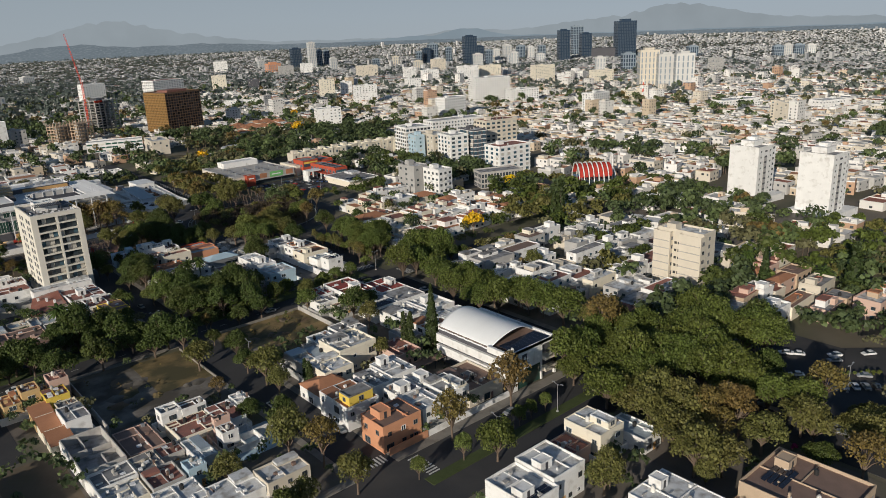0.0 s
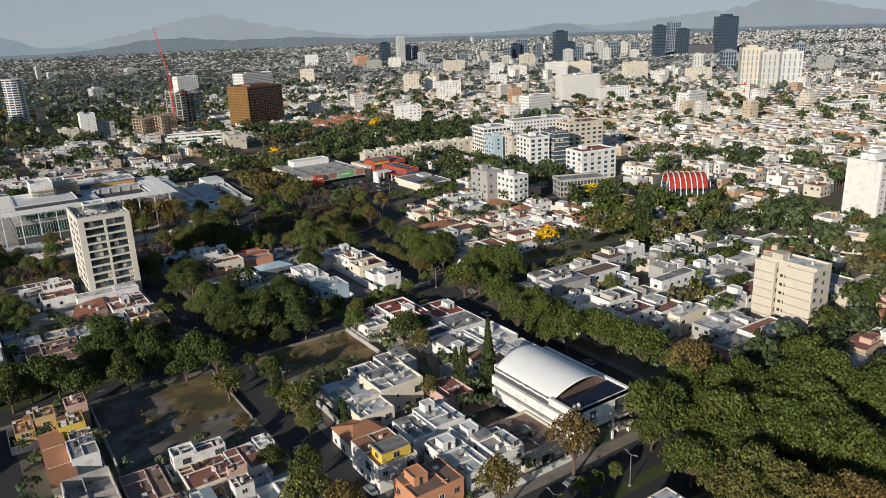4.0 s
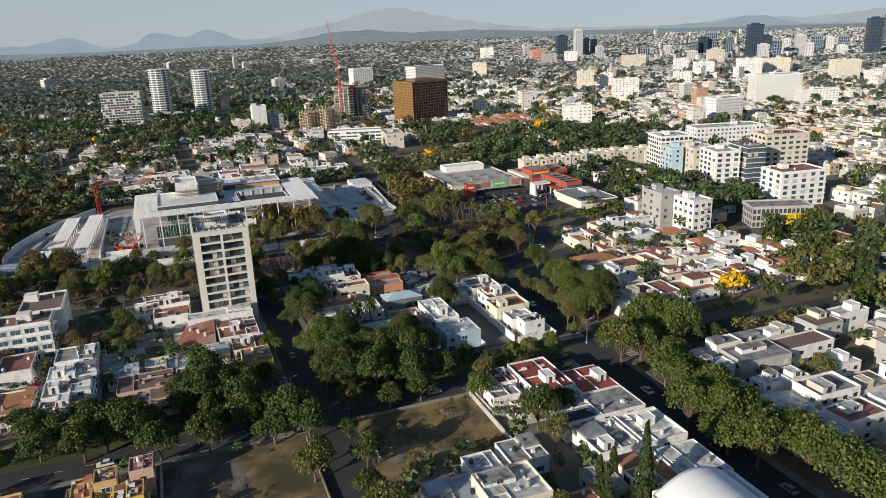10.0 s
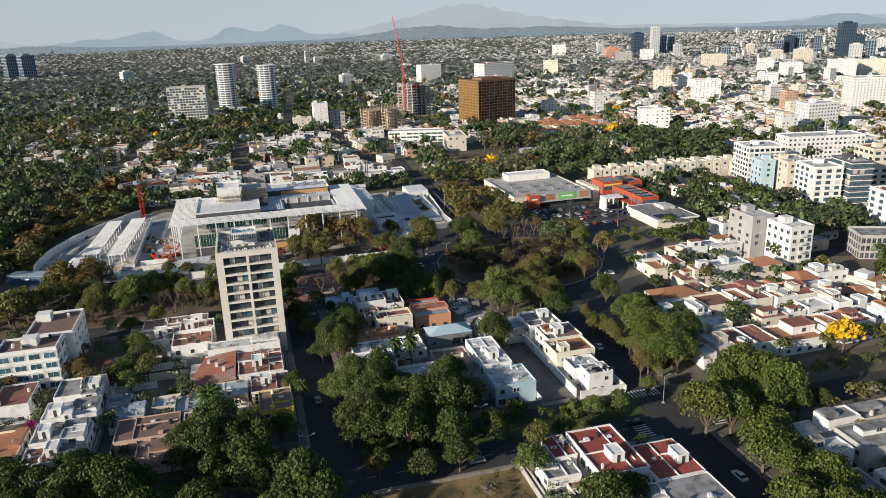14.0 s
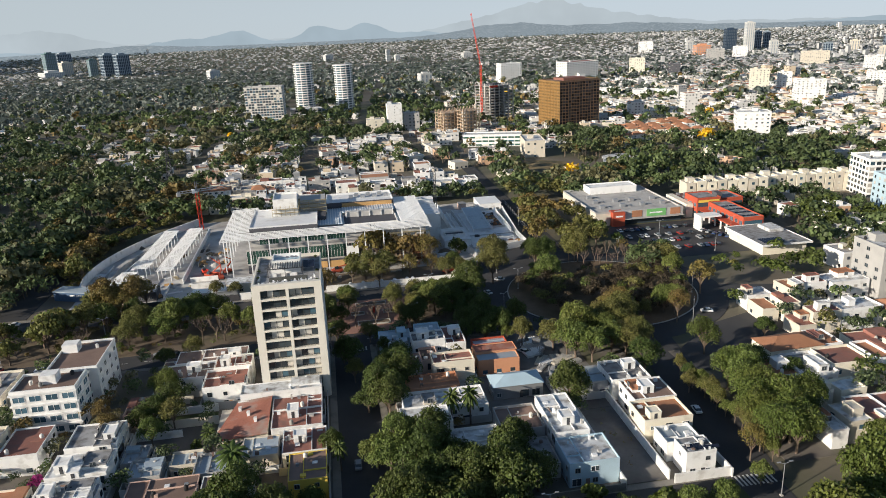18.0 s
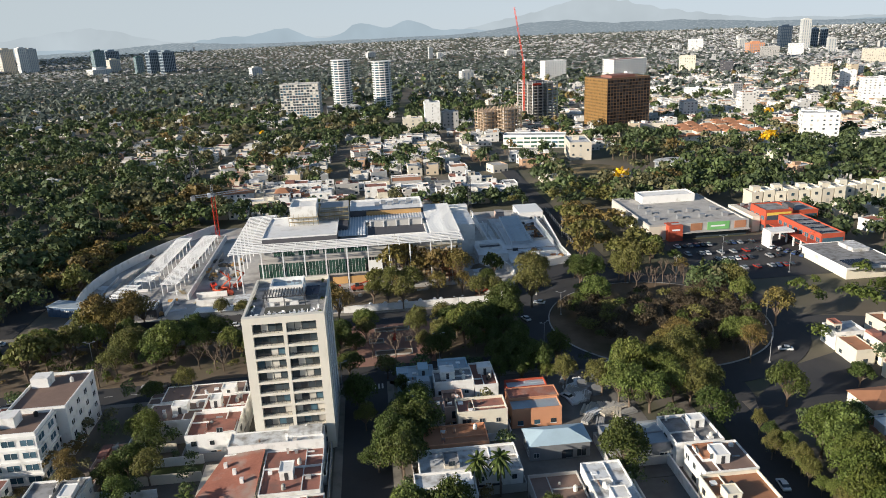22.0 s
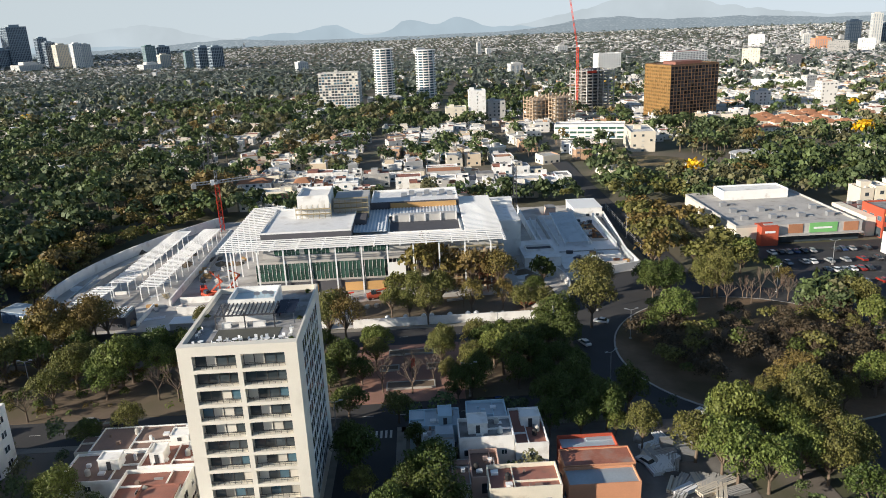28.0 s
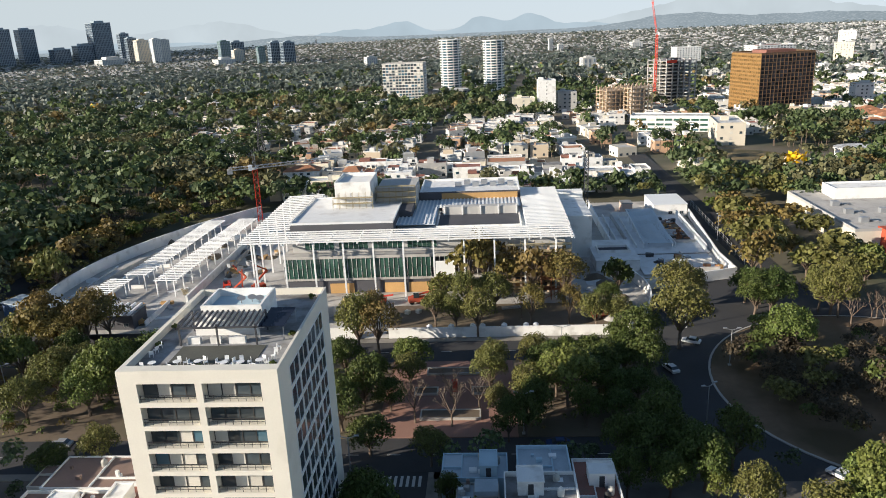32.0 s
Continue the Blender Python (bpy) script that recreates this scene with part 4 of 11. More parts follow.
for x0, y0, x1, y1, h in ((-43, 116, -42.4, 200, 2.6), (19, 89.6, 78, 90.1, 2.6), (-16, 89.6, 12, 90.0, 3.0), (84, 150, 84.6, 215, 3.4), (78, 131, 85, 131.5, 2.6)):
    solid("site_wall", Mesh().box(x0, y0, G, x1, y1, G + h), M["white"], "white site boundary wall", "wall", kind="structure")
for x0, x1, yy in ((-82, -16, 89.4),):
    solid("hoarding", Mesh().box(x0, yy, G, x1, yy + 0.2, G + 2.6), M["steel_dark"], "dark sheet metal site hoarding", "hoarding", kind="structure")


def site_box(name, x0, y0, x1, y1, h, wall, roof, label, category="site building", doors=True):
    t = thing(name, label, category, ((x0 + x1) / 2, (y0 + y1) / 2, G))
    hx, hy = (x1 - x0) / 2, (y1 - y0) / 2
    part("outer_wall", Mesh().box(-hx, -hy, 0, hx, hy, h), M[wall], t)
    part("roof", Mesh().box(-hx - 0.2, -hy - 0.2, h, hx + 0.2, hy + 0.2, h + 0.18), M[roof], t)
    if doors:
        windows(t, hx, hy, 0, 1, 3, "s", w=1.3, h=1.0, gap=3.5)
    return t


# rust-brown scaffold under the canopy corner
t = thing("scaffold", "rust-brown tube scaffold with plank decks under the canopy corner", "scaffold", (58.5, 113.5, G))
for _x in (0, 2.6, 5.2, 7.8):
    for _y in (0, 2.4):
        part("post", SHARED.setdefault("scafpost", Mesh().box(-0.09, -0.09, 0, 0.09, 0.09, 13.4).data("post", M["rust"])), None, t, at=pose(_x, _y, 0))
for _z in (3.0, 6.0, 9.0, 12.0):
    part("plank_deck", SHARED.setdefault("scafdeck", Mesh().box(-0.3, -0.2, 0, 8.1, 2.6, 0.12).data("plank_deck", M["rust"])), None, t, at=pose(0, 0, _z))
    part("guard_rail", SHARED.setdefault("scafrail", Mesh().beam((-0.2, -0.1, 1.0), (8.0, -0.1, 1.0), 0.12).beam((0, -0.1, -2.8), (7.8, -0.1, 1.0), 0.12).data("guard_rail", M["rust"])), None, t, at=pose(0, 0, _z))
site_box("podium", 86, 150, 114, 196, 0.8, "concrete", "roof_site", "pale concrete podium with upstands", doors=False)
site_box("podium", 90, 131, 113, 149, 0.5, "concrete", "roof_site", "low pale concrete podium", doors=False)
site_box("store_block", 76.5, 136, 89.5, 157, 3.4, "white", "roof_site", "white store with an open roof well", doors=False)
t = thing("roof_well", "dark open well sunk in a white store roof", "roof well", (78, 143, G + 3.58))
part("rim", Mesh().ring(0, 0, 10, 6, 0, 0.9, 0.35), M["white"], t)
# dark slab at roof level paints the shade of a deep well
part("well_floor", Mesh().box(0.35, 0.35, 0, 9.65, 5.65, 0.1), M["darkgrey"], t)
site_box("glazed_shed", 107, 198, 119.5, 215, 4.5, "white", "membrane", "white pavilion with a sheeted roof")
t = thing("slatted_ramp", "long sloping canopy of white slats over a ramp", "canopy", (94.6, 155, G + 0.9))
for _x in (0, 9.2):
    part("rail", Mesh().beam((_x, 0, 1.6), (_x + 1.0, 38, 3.6), 0.4), M["steel_white"], t)
for _k in range(36):
    part("slat", SHARED.setdefault("rslat", Mesh().box(0, -0.2, 0, 9.6, 0.2, 0.2).data("slat", M["blue_steel"])), None, t, at=pose(0.027 * _k, 0.6 + 1.04 * _k, 1.75 + 0.0555 * _k))
for _k in range(6):
    part("post", Mesh().box(-0.15, -0.15, 0, 0.15, 0.15, 1.6 + 0.38 * _k), M["steel_white"], t, at=pose(0.2 * _k, 0.2 + 7.4 * _k, 0))
    part("post", Mesh().box(-0.15, -0.15, 0, 0.15, 0.15, 1.6 + 0.38 * _k), M["steel_white"], t, at=pose(9.2 + 0.2 * _k, 0.2 + 7.4 * _k, 0))
_r = random.Random(71)
for _k in range(34):
    _x, _y = _r.uniform(105, 111), _r.uniform(164, 187)
    if _k > 24:
        _x, _y = _r.uniform(91, 112), _r.uniform(132, 148)
    t = thing("material_stack", "untidy stack of building material on the podium", "building material", (_x, _y, G + (0.98 if _k <= 24 else 0.68)), _r.uniform(0, 90), group="podium stacks")
    for _q in range(_r.randint(2, 4)):
        _a, _c = _r.uniform(-0.8, 0.8), _r.uniform(-0.8, 0.8)
        part("crate", Mesh().box(_a - _r.uniform(0.3, 1.1), _c - _r.uniform(0.3, 0.9), 0, _a + _r.uniform(0.3, 1.1), _c + _r.uniform(0.3, 0.9), _r.uniform(0.3, 1.5)), M[_r.choice(("steel_grey", "rust", "steel_dark", "plywood", "rust", "steel_dark"))], t)
# open pit with its starter bars, the wall beside it, upstands and the fence on the street side
t = thing("pit_floor", "dusty brown unfinished slab strewn with steel", "floor slab", (103.8, 162, G + 0.98))
part("slab", Mesh().box(0, 0, 0, 8.2, 26, 0.06), M["soil"], t)
for _k in range(9):
    part("steel_bar", Mesh().beam((0, 0, 0.3), (3.6, 0, 0.3), 0.3).beam((0, 0.2, 0.5), (3.9, 0.3, 0.4), 0.25), M["rust"], t, at=pose(0.6 + 3.6 * (_k % 2), 1.2 + 2.7 * _k, 0, 0, 0, _r.uniform(-25, 25)))
wall_line("inner_wall", [(113.4, 151), (113.9, 168), (114.6, 194)], 3.4, 0.4, "white", "long white inner wall beside the open pit")
wall_line("upstand_wall", [(87, 158), (87.4, 195)], 2.4, 0.4, "white", "white upstand wall along the podium")
wall_line("upstand_wall", [(92.6, 156), (93.2, 194)], 2.0, 0.35, "white", "white upstand wall along the podium")
wall_line("upstand_wall", [(112.6, 160.8), (103.4, 161.2)], 1.9, 0.35, "concrete", "pale concrete upstand round the pit")
t = thing("street_fence", "dark wire fence on posts beside the site street", "fence", (121.5, 139.4, G))
for _k in range(16):
    part("post", SHARED.setdefault("fencepost", Mesh().box(-0.09, -0.09, 0, 0.09, 0.09, 2.6).data("post", M["steel_grey"])), None, t, at=pose(0.22 * _k, 4.9 * _k, 0))
for _z in (0.8, 1.6, 2.4):
    part("rail", Mesh().beam((0, 0, _z), (3.3, 73.5, _z), 0.08), M["steel_grey"], t)
site_box("brick_kiosk", 96, 203, 100, 209, 4.0, "pink", "roof_grey", "small unfinished pink kiosk under scaffolding")
site_box("white_pavilion", -22, 98, -2, 106, 4.2, "cream", "roof_white", "long low white site pavilion")
site_box("canvas_store", -35, 92, -17, 97, 3.6, "steel_grey", "membrane", "site store with a white sheet roof")
t = thing("site_office", "dull blue container office with a grey sheet roof", "site building", (-84.4, 106.6, G), -20)
part("outer_wall", Mesh().box(-9.6, -0.2, 0, 9.6, 6.2, 4.0), M["container_blue"], t)
part("roof", Mesh().box(-9.9, -0.6, 4.0, 9.9, 6.6, 4.2), M["roof_metal"], t)
for _k in range(12):
    part("rib", SHARED.setdefault("crib", Mesh().box(-0.12, -0.3, 0.1, 0.12, -0.2, 3.9).data("rib", M["container_blue"])), None, t, at=pose(-9 + 1.63 * _k, 0, 0))
part("doorway", Mesh().box(9.6, 1.2, 0.1, 9.66, 5.0, 3.2), M["frame_dark"], t)
for _k in range(7):
    part("letter_bar", SHARED.setdefault("cbar", Mesh().box(-0.3, -0.36, 2.3, 0.3, -0.3, 3.0).data("letter_bar", M["steel_white"])), None, t, "white lettering bar", at=pose(-1.6 + 0.85 * _k + (0.5 if _k > 2 else 0), 0, 0))
site_box("entrance_block", -66, 98, -50, 106, 4.0, "darkgrey", "roof_grey", "dark entrance block under white slats")
for _k in range(9):
    solid("roof_slat", Mesh().beam((-66 + _k * 1.9, 97.5, G + 4.5), (-66 + _k * 1.9, 106, G + 4.5), 0.6), M["steel_white"], "white roof slat over the entrance block", "slat", group="entrance slats")


def crane(x, y, h, jib, heading, label, luff=0.02, paint="steel_grey"):
    """Lattice tower crane."""
    t = thing("tower_crane", label, "tower crane", (x, y, land(x, y)), heading, group="tower cranes")

    def lattice(a, b, w, step):
        m = Mesh()
        a, b = Vector(a), Vector(b)
        d = b - a
        n = max(2, int(d.length / step))
        d0 = d.normalized()
        u = d0.cross(Vector((0, 0, 1)))
        u = u.normalized() if u.length > 0.1 else Vector((1, 0, 0))
        v = d0.cross(u).normalized()
        cs = [u * w / 2 + v * w / 2, -u * w / 2 + v * w / 2, -u * w / 2 - v * w / 2, u * w / 2 - v * w / 2]
        for c in cs:
            m.beam(a + c, b + c, w * 0.14)
        for k in range(n):
            p, q = a + d * k / n, a + d * (k + 1) / n
            for i in range(4):
                m.beam(p + cs[i], q + cs[(i + 1) % 4], w * 0.09)
        return m

    part("base", Mesh().box(-2.2, -2.2, 0, 2.2, 2.2, 0.8), M["concrete"], t)
    part("mast", lattice((0, 0, 0.8), (0, 0, h), 1.7, 2.0), M["crane_red"], t, "red lattice mast")
    part("cab", Mesh().box(-0.9, -2.4, h - 0.3, 0.9, -0.9, h + 1.8), M["steel_white"], t)
    part("turntable", Mesh().cyl(0, 0, h, h + 0.8, 1.3, 10), M["steel_grey"], t)
    part("jib", lattice((0, 0.5, h + 0.9), (0, jib, h + 0.9 + jib * luff), 1.1, 1.8), M[paint], t)
    part("counter_jib", lattice((0, -0.5, h + 0.9), (0, -10, h + 0.9), 1.1, 1.8), M["steel_grey"], t)
    part("counterweight", Mesh().box(-0.8, -10.5, h - 1.0, 0.8, -8.5, h + 1.0), M["concrete"], t)
    part("apex", lattice((0, 0, h + 0.8), (0, 0, h + 6), 0.9, 1.5), M["steel_grey"], t)
    part("tie_bar", Mesh().beam((0, 0, h + 6), (0, jib * 0.6, h + 1.4 + jib * 0.6 * luff), 0.1).beam((0, 0, h + 6), (0, -9, h + 1.2), 0.1), M["steel_dark"], t)
    return t


crane(-47.5, 205, 22, 34, -70, "red tower crane standing on the building site")
t = thing("hoist_mast", "slender dark steel lattice hoist beside the white wall", "hoist", (78.5, 176, G))
part("mast", Mesh().beam((-0.6, -0.6, 0), (-0.6, -0.6, 30), 0.16).beam((0.6, -0.6, 0), (0.6, -0.6, 30), 0.16).beam((-0.6, 0.6, 0), (-0.6, 0.6, 30), 0.16).beam((0.6, 0.6, 0), (0.6, 0.6, 30), 0.16), M["steel_dark"], t)
for _k in range(20):
    part("brace", Mesh().beam((-0.6, -0.6, 1.5 * _k), (0.6, 0.6, 1.5 * _k + 1.5), 0.1).beam((0.6, -0.6, 1.5 * _k), (-0.6, 0.6, 1.5 * _k + 1.5), 0.1), M["steel_dark"], t)


# power pylon behind the site, with its cables
_z = land(-92, 358)
t = thing("power_pylon", "grey steel lattice power pylon above the houses", "pylon", (-92, 358, _z))
for _a, _b in ((-1, -1), (1, -1), (1, 1), (-1, 1)):
    part("leg", Mesh().beam((2.4 * _a, 2.4 * _b, -1), (0.5 * _a, 0.5 * _b, 23), 0.28).beam((0.5 * _a, 0.5 * _b, 23), (0, 0, 27), 0.2), M["steel_dark"], t)
b = Mesh()
for _k in range(9):
    _u, _v = 2.4 - 0.21 * _k, 2.4 - 0.21 * (_k + 1)
    for _s in (-1, 1):
        b.beam((-_u, _s * _u, 2.5 * _k), (_v, _s * _v, 2.5 * _k + 2.5), 0.16).beam((_s * _u, -_u, 2.5 * _k), (_s * _v, _v, 2.5 * _k + 2.5), 0.16)
tagged(part("bracing", b, M["steel_dark"], t), kind="stuff")
for _k in (17, 20, 23):
    part("cross_arm", Mesh().beam((-4.2, 0, _k), (4.2, 0, _k), 0.24).beam((-4.2, 0, _k), (0, 0, _k + 1.2), 0.14).beam((4.2, 0, _k), (0, 0, _k + 1.2), 0.14), M["steel_dark"], t)
for _k in (17, 20, 23):
    for _s in (-4.1, 4.1):
        b = Mesh()
        for _q in range(14):
            _p = [(150 * f, _s + 12 * f, _k - 40 * f * (1 - f)) for f in (_q / 14, (_q + 1) / 14)]
            b.beam(_p[0], _p[1], 0.07)
            _p = [(-34 * f, _s - 60 * f, _k - 14 * f * (1 - f) - 10 * f) for f in (_q / 14, (_q + 1) / 14)]
            b.beam(_p[0], _p[1], 0.07)
        part("cable", b, M["steel_dark"], t)


# machines and stacked material in front of the hall
def digger(x, y, rot, colour, label):
    t = thing("telehandler", label, "site vehicle", (x, y, G + 0.1), rot, group="site machines")
    part("body", Mesh().box(-1.1, -2.4, 0.7, 1.1, 2.4, 1.8), M[colour], t)
    part("cab", Mesh().box(-0.9, -0.6, 1.8, 0.3, 1.0, 2.9), M["glass"], t)
    part("arm", Mesh().beam((0.7, 1.5, 1.9), (0.7, -4.5, 3.0), 0.4), M[colour], t)
    for sx in (-1.0, 1.0):
        for sy in (-1.5, 1.5):
            part("wheel", SHARED.setdefault("bigwheel", Mesh().cyl(0, 0, -0.25, 0.25, 0.65, 12).data("wheel", M["frame_dark"])), None, t, at=pose(sx, sy, 0.65, 0, 90, 0))


for _i, (_x, _y, _rot, _c) in enumerate(((13, 112, 80, "red"), (24, 113, 100, "redorange"), (5, 111.5, 20, "ochre"), (-32, 122, 50, "redorange"), (-35, 128, 20, "crane_red"), (72, 100, 120, "crane_red"))):
    digger(_x, _y, _rot, _c, ("red", "orange", "yellow", "orange", "red", "red")[_i] + " site vehicle parked on the dusty floor")
_r = random.Random(12)
for _k in range(46):
    _x, _y = _r.choice(((_r.uniform(-14, 60), _r.uniform(100, 112)), (_r.uniform(-60, -45), _r.uniform(100, 118)), (_r.uniform(-80, -67), _r.uniform(110, 130)), (_r.uniform(-42, -28), _r.uniform(130, 165))))
    _n, _w, _l, _h, _c = _r.choice((("timber_stack", 1.2, 3.6, 0.8, "plywood"), ("pipe_stack", 1.0, 5.0, 0.6, "steel_grey"), ("pallet", 1.2, 1.2, 1.0, "beige"), ("crate", 1.6, 2.0, 1.4, "plywood"), ("sand_mound", 2.5, 2.5, 0.9, "soil")))
    b = Mesh()
    if _n == "sand_mound":
        b.cyl(0, 0, 0, _h, _w, 9, 0, 0.3)
    else:
        for _q in range(4):
            b.box(-_w / 2, -_l / 2, _q * _h / 4, _w / 2, _l / 2, (_q + 0.8) * _h / 4)
    solid(_n, b, M[_c], {"timber_stack": "stack of rough timber", "pipe_stack": "stack of grey pipes", "pallet": "pallet of building blocks", "crate": "wooden crate", "sand_mound": "small heap of sand"}[_n] + " on the site floor", "building material", at=pose(_x, _y, G + 0.1, 0, 0, _r.uniform(0, 180)))
for _k in range(7):
    solid("water_tank", Mesh().cyl(0, 0, 0, 1.9, 0.75, 12).cyl(0, 0, 1.9, 2.3, 0.75, 12, 0, 0.3), M["steel_white"], "white plastic water tank along the site wall", "water tank", group="site water tanks", at=pose(29 + 4.4 * _k + (_k % 3), 92.5, G + 0.1))



for _i, (_x, _y, _a) in enumerate(((-27, 119, 20), (-30, 124, 70), (-25, 127, 130))):
    t = thing("boom_lift", "orange boom lift folded beside the steel columns", "boom lift", (_x, _y, G + 0.1), _a, group="boom lifts")
    part("chassis", Mesh().box(-1.1, -1.9, 0.5, 1.1, 1.9, 1.5), M["redorange"], t)
    part("boom", Mesh().beam((0, 1.5, 1.6), (0, -3.2, 5.4), 0.5).beam((0, -3.2, 5.4), (0.4, 1.8, 8.6), 0.4), M["redorange"], t)
    part("basket", Mesh().ring(-0.9, 1.4, 0.9, 2.6, 8.2, 9.3, 0.08).box(-0.9, 1.4, 8.1, 0.9, 2.6, 8.2), M["steel_grey"], t)
    for _sx in (-1.0, 1.0):
        for _sy in (-1.3, 1.3):
            part("wheel", SHARED["bigwheel"], None, t, at=pose(_sx, _sy, 0.65, 0, 90, 0))


# half-built partitions, ramps and heaps on the pale site floor
_r = random.Random(52)
for _x0, _y0, _x1, _y1, _h in ((90, 160, 90.3, 196, 1.8), (90, 196, 110, 196.3, 1.8), (97, 160, 97.3, 184, 1.4), (97, 172, 110, 172.3, 1.4), (97, 184, 110, 184.3, 1.4), (104.8, 156, 105.1, 194, 1.6), (98, 132, 112, 132.3, 1.2), (98, 140, 112, 140.3, 1.2), (104, 132, 104.3, 148, 1.2), (-80, 118, -79.7, 150, 1.2), (-70, 118, -69.7, 176, 1.4), (-40, 118, -28, 118.3, 2.2), (-40, 140, -39.7, 176, 1.6), (-66, 130, -62, 130.3, 1.2), (-66, 150, -62, 150.3, 1.2), (-56, 140, -50, 140.3, 1.0), (-56, 160, -50, 160.3, 1.0), (-56, 180, -50, 180.3, 1.0), (-38, 108, -24, 108.4, 2.6), (-48, 100, -47.7, 116, 1.6)):
    solid("low_wall", Mesh().box(_x0, _y0, G, _x1, _y1, G + _h + 0.9 * (_x0 > 88)), M["white" if _r.random() < 0.6 else "concrete"], "half-built low wall on the site floor", "wall", kind="structure")
for _k in range(26):
    _x, _y = _r.choice(((_r.uniform(-84, -64), _r.uniform(112, 190)), (_r.uniform(-42, -27), _r.uniform(112, 180)), (_r.uniform(-56, -49), _r.uniform(120, 190)), (_r.uniform(70, 84), _r.uniform(96, 130))))
    _w, _h, b = _r.uniform(1.6, 4.0), _r.uniform(0.6, 1.7), Mesh()
    b.cyl(0, 0, 0, _h, _w, 9, 0, _w * 0.15)
    b.v = [(x * _r.uniform(0.7, 1.2), y * _r.uniform(0.7, 1.2), z) for x, y, z in b.v]
    solid("earth_mound", b, M[_r.choice(("rubble", "concrete", "soil", "roof_site"))], "pale heap of rubble and sand", "rubble heap", group="site rubble", at=pose(_x, _y, G + 0.08))
for _k in range(14):
    _x, _y, b = _r.choice((-58, -47, -36, 90, 76)) + _r.uniform(-3, 3), _r.uniform(100, 128), Mesh()
    for _q in range(6):
        b.beam((-3 + _r.uniform(-0.5, 0.5), _q * 0.3, 0.12), (3, _q * 0.3 + _r.uniform(-0.6, 0.6), 0.2), 0.16)
    solid("beam_pile", b, M[_r.choice(("steel_white", "steel_grey", "scaffold"))], "loose pile of white and grey steel beams", "building material", kind="stuff", at=pose(_x, _y, G + 0.1, 0, 0, _r.uniform(0, 180)))

# low mounds and debris on the vacant lots
for _k in range(22):
    _x, _y = _r.choice(((_r.uniform(-12, 18), _r.uniform(-124, -94)), (_r.uniform(37, 66), _r.uniform(-117, -91)), (_r.uniform(-12, 2), _r.uniform(-122, -104))))
    _w, _h, b = _r.uniform(1.2, 4.0), _r.uniform(0.2, 0.6), Mesh()
    b.cyl(0, 0, 0, _h, _w, 11, 0, _w * 0.3)
    b.v = [(x * _r.uniform(0.6, 1.3), y * _r.uniform(0.6, 1.3), z) for x, y, z in b.v]
    solid("earth_mound", b, M[_r.choice(("rubble", "soil", "scrub", "drygrass"))], "low mound of earth and debris on a lot", "earth mound", group="lot mounds", at=pose(_x, _y, G + 0.06))
# ---- larger buildings ----
def block(name, label, category, x, y, w, d, h, rot=0.0, wall="white", roof="roof_white", floors=0, faces="swe", gap=3.2, ww=1.6, wh=1.4, glass="glass", frame="frame", bands=None, hut=True, z=None, balcony=None, skip=0.0, seed=0):
    """A building of several storeys: walls, roof with parapet, floor bands, every window, roof hut and tanks."""
    rng = random.Random(seed + int(x * 7 + y * 3))
    t = thing(name, label, category, (x, y, land(x, y) if z is None else z), rot)
    hx, hy = w / 2, d / 2
    floors = floors or max(1, int(h / 3.1))
    pitch = h / floors
    part("outer_wall", Mesh().box(-hx, -hy, -3, hx, hy, h), M[wall], t)
    part("parapet", Mesh().ring(-hx - 0.05, -hy - 0.05, hx + 0.05, hy + 0.05, h, h + 0.9, 0.3), M[wall], t)
    part("roof", Mesh().box(-hx + 0.25, -hy + 0.25, h, hx - 0.25, hy - 0.25, h + 0.12), M[roof], t)
    if bands:
        for k in range(floors):
            part("floor_band", Mesh().box(-hx - 0.4, -hy - 0.4, k * pitch + pitch - 0.5, hx + 0.4, hy + 0.4, k * pitch + pitch - 0.1), M[bands], t)
    windows(t, hx, hy, 0, floors, pitch, faces, w=ww, h=wh, gap=gap, sill=(pitch - wh) * 0.45, glass=glass, frame=frame, skip=skip, rng=rng, joined=math.hypot(x - 20, y + 120) > 330)
    if balcony:
        for k in range(1, floors):
            for face, u in balcony:
                b = Mesh().box(-1.5, -1.2, 0, 1.5, 0, 0.15).box(-1.5, -1.2, 0.15, 1.5, -1.1, 1.0)
                part("balcony", b, M[wall], t, at=wall_pose(face, hx, hy, u, k * pitch))
    if hut:
        a, b2 = rng.uniform(-0.3, 0.3) * w, rng.uniform(0.0, 0.25) * d
        part("roof_hut", Mesh().box(a - 2.2, b2 - 2, h, a + 2.2, b2 + 2, h + 2.8), M[wall], t)
        for k in range(rng.randint(1, 4)):
            part("water_tank", tank_data(k % 3 == 2), None, t, at=pose(rng.uniform(-0.4, 0.4) * w, rng.uniform(-0.4, 0.4) * d, h + 0.12))
    return t


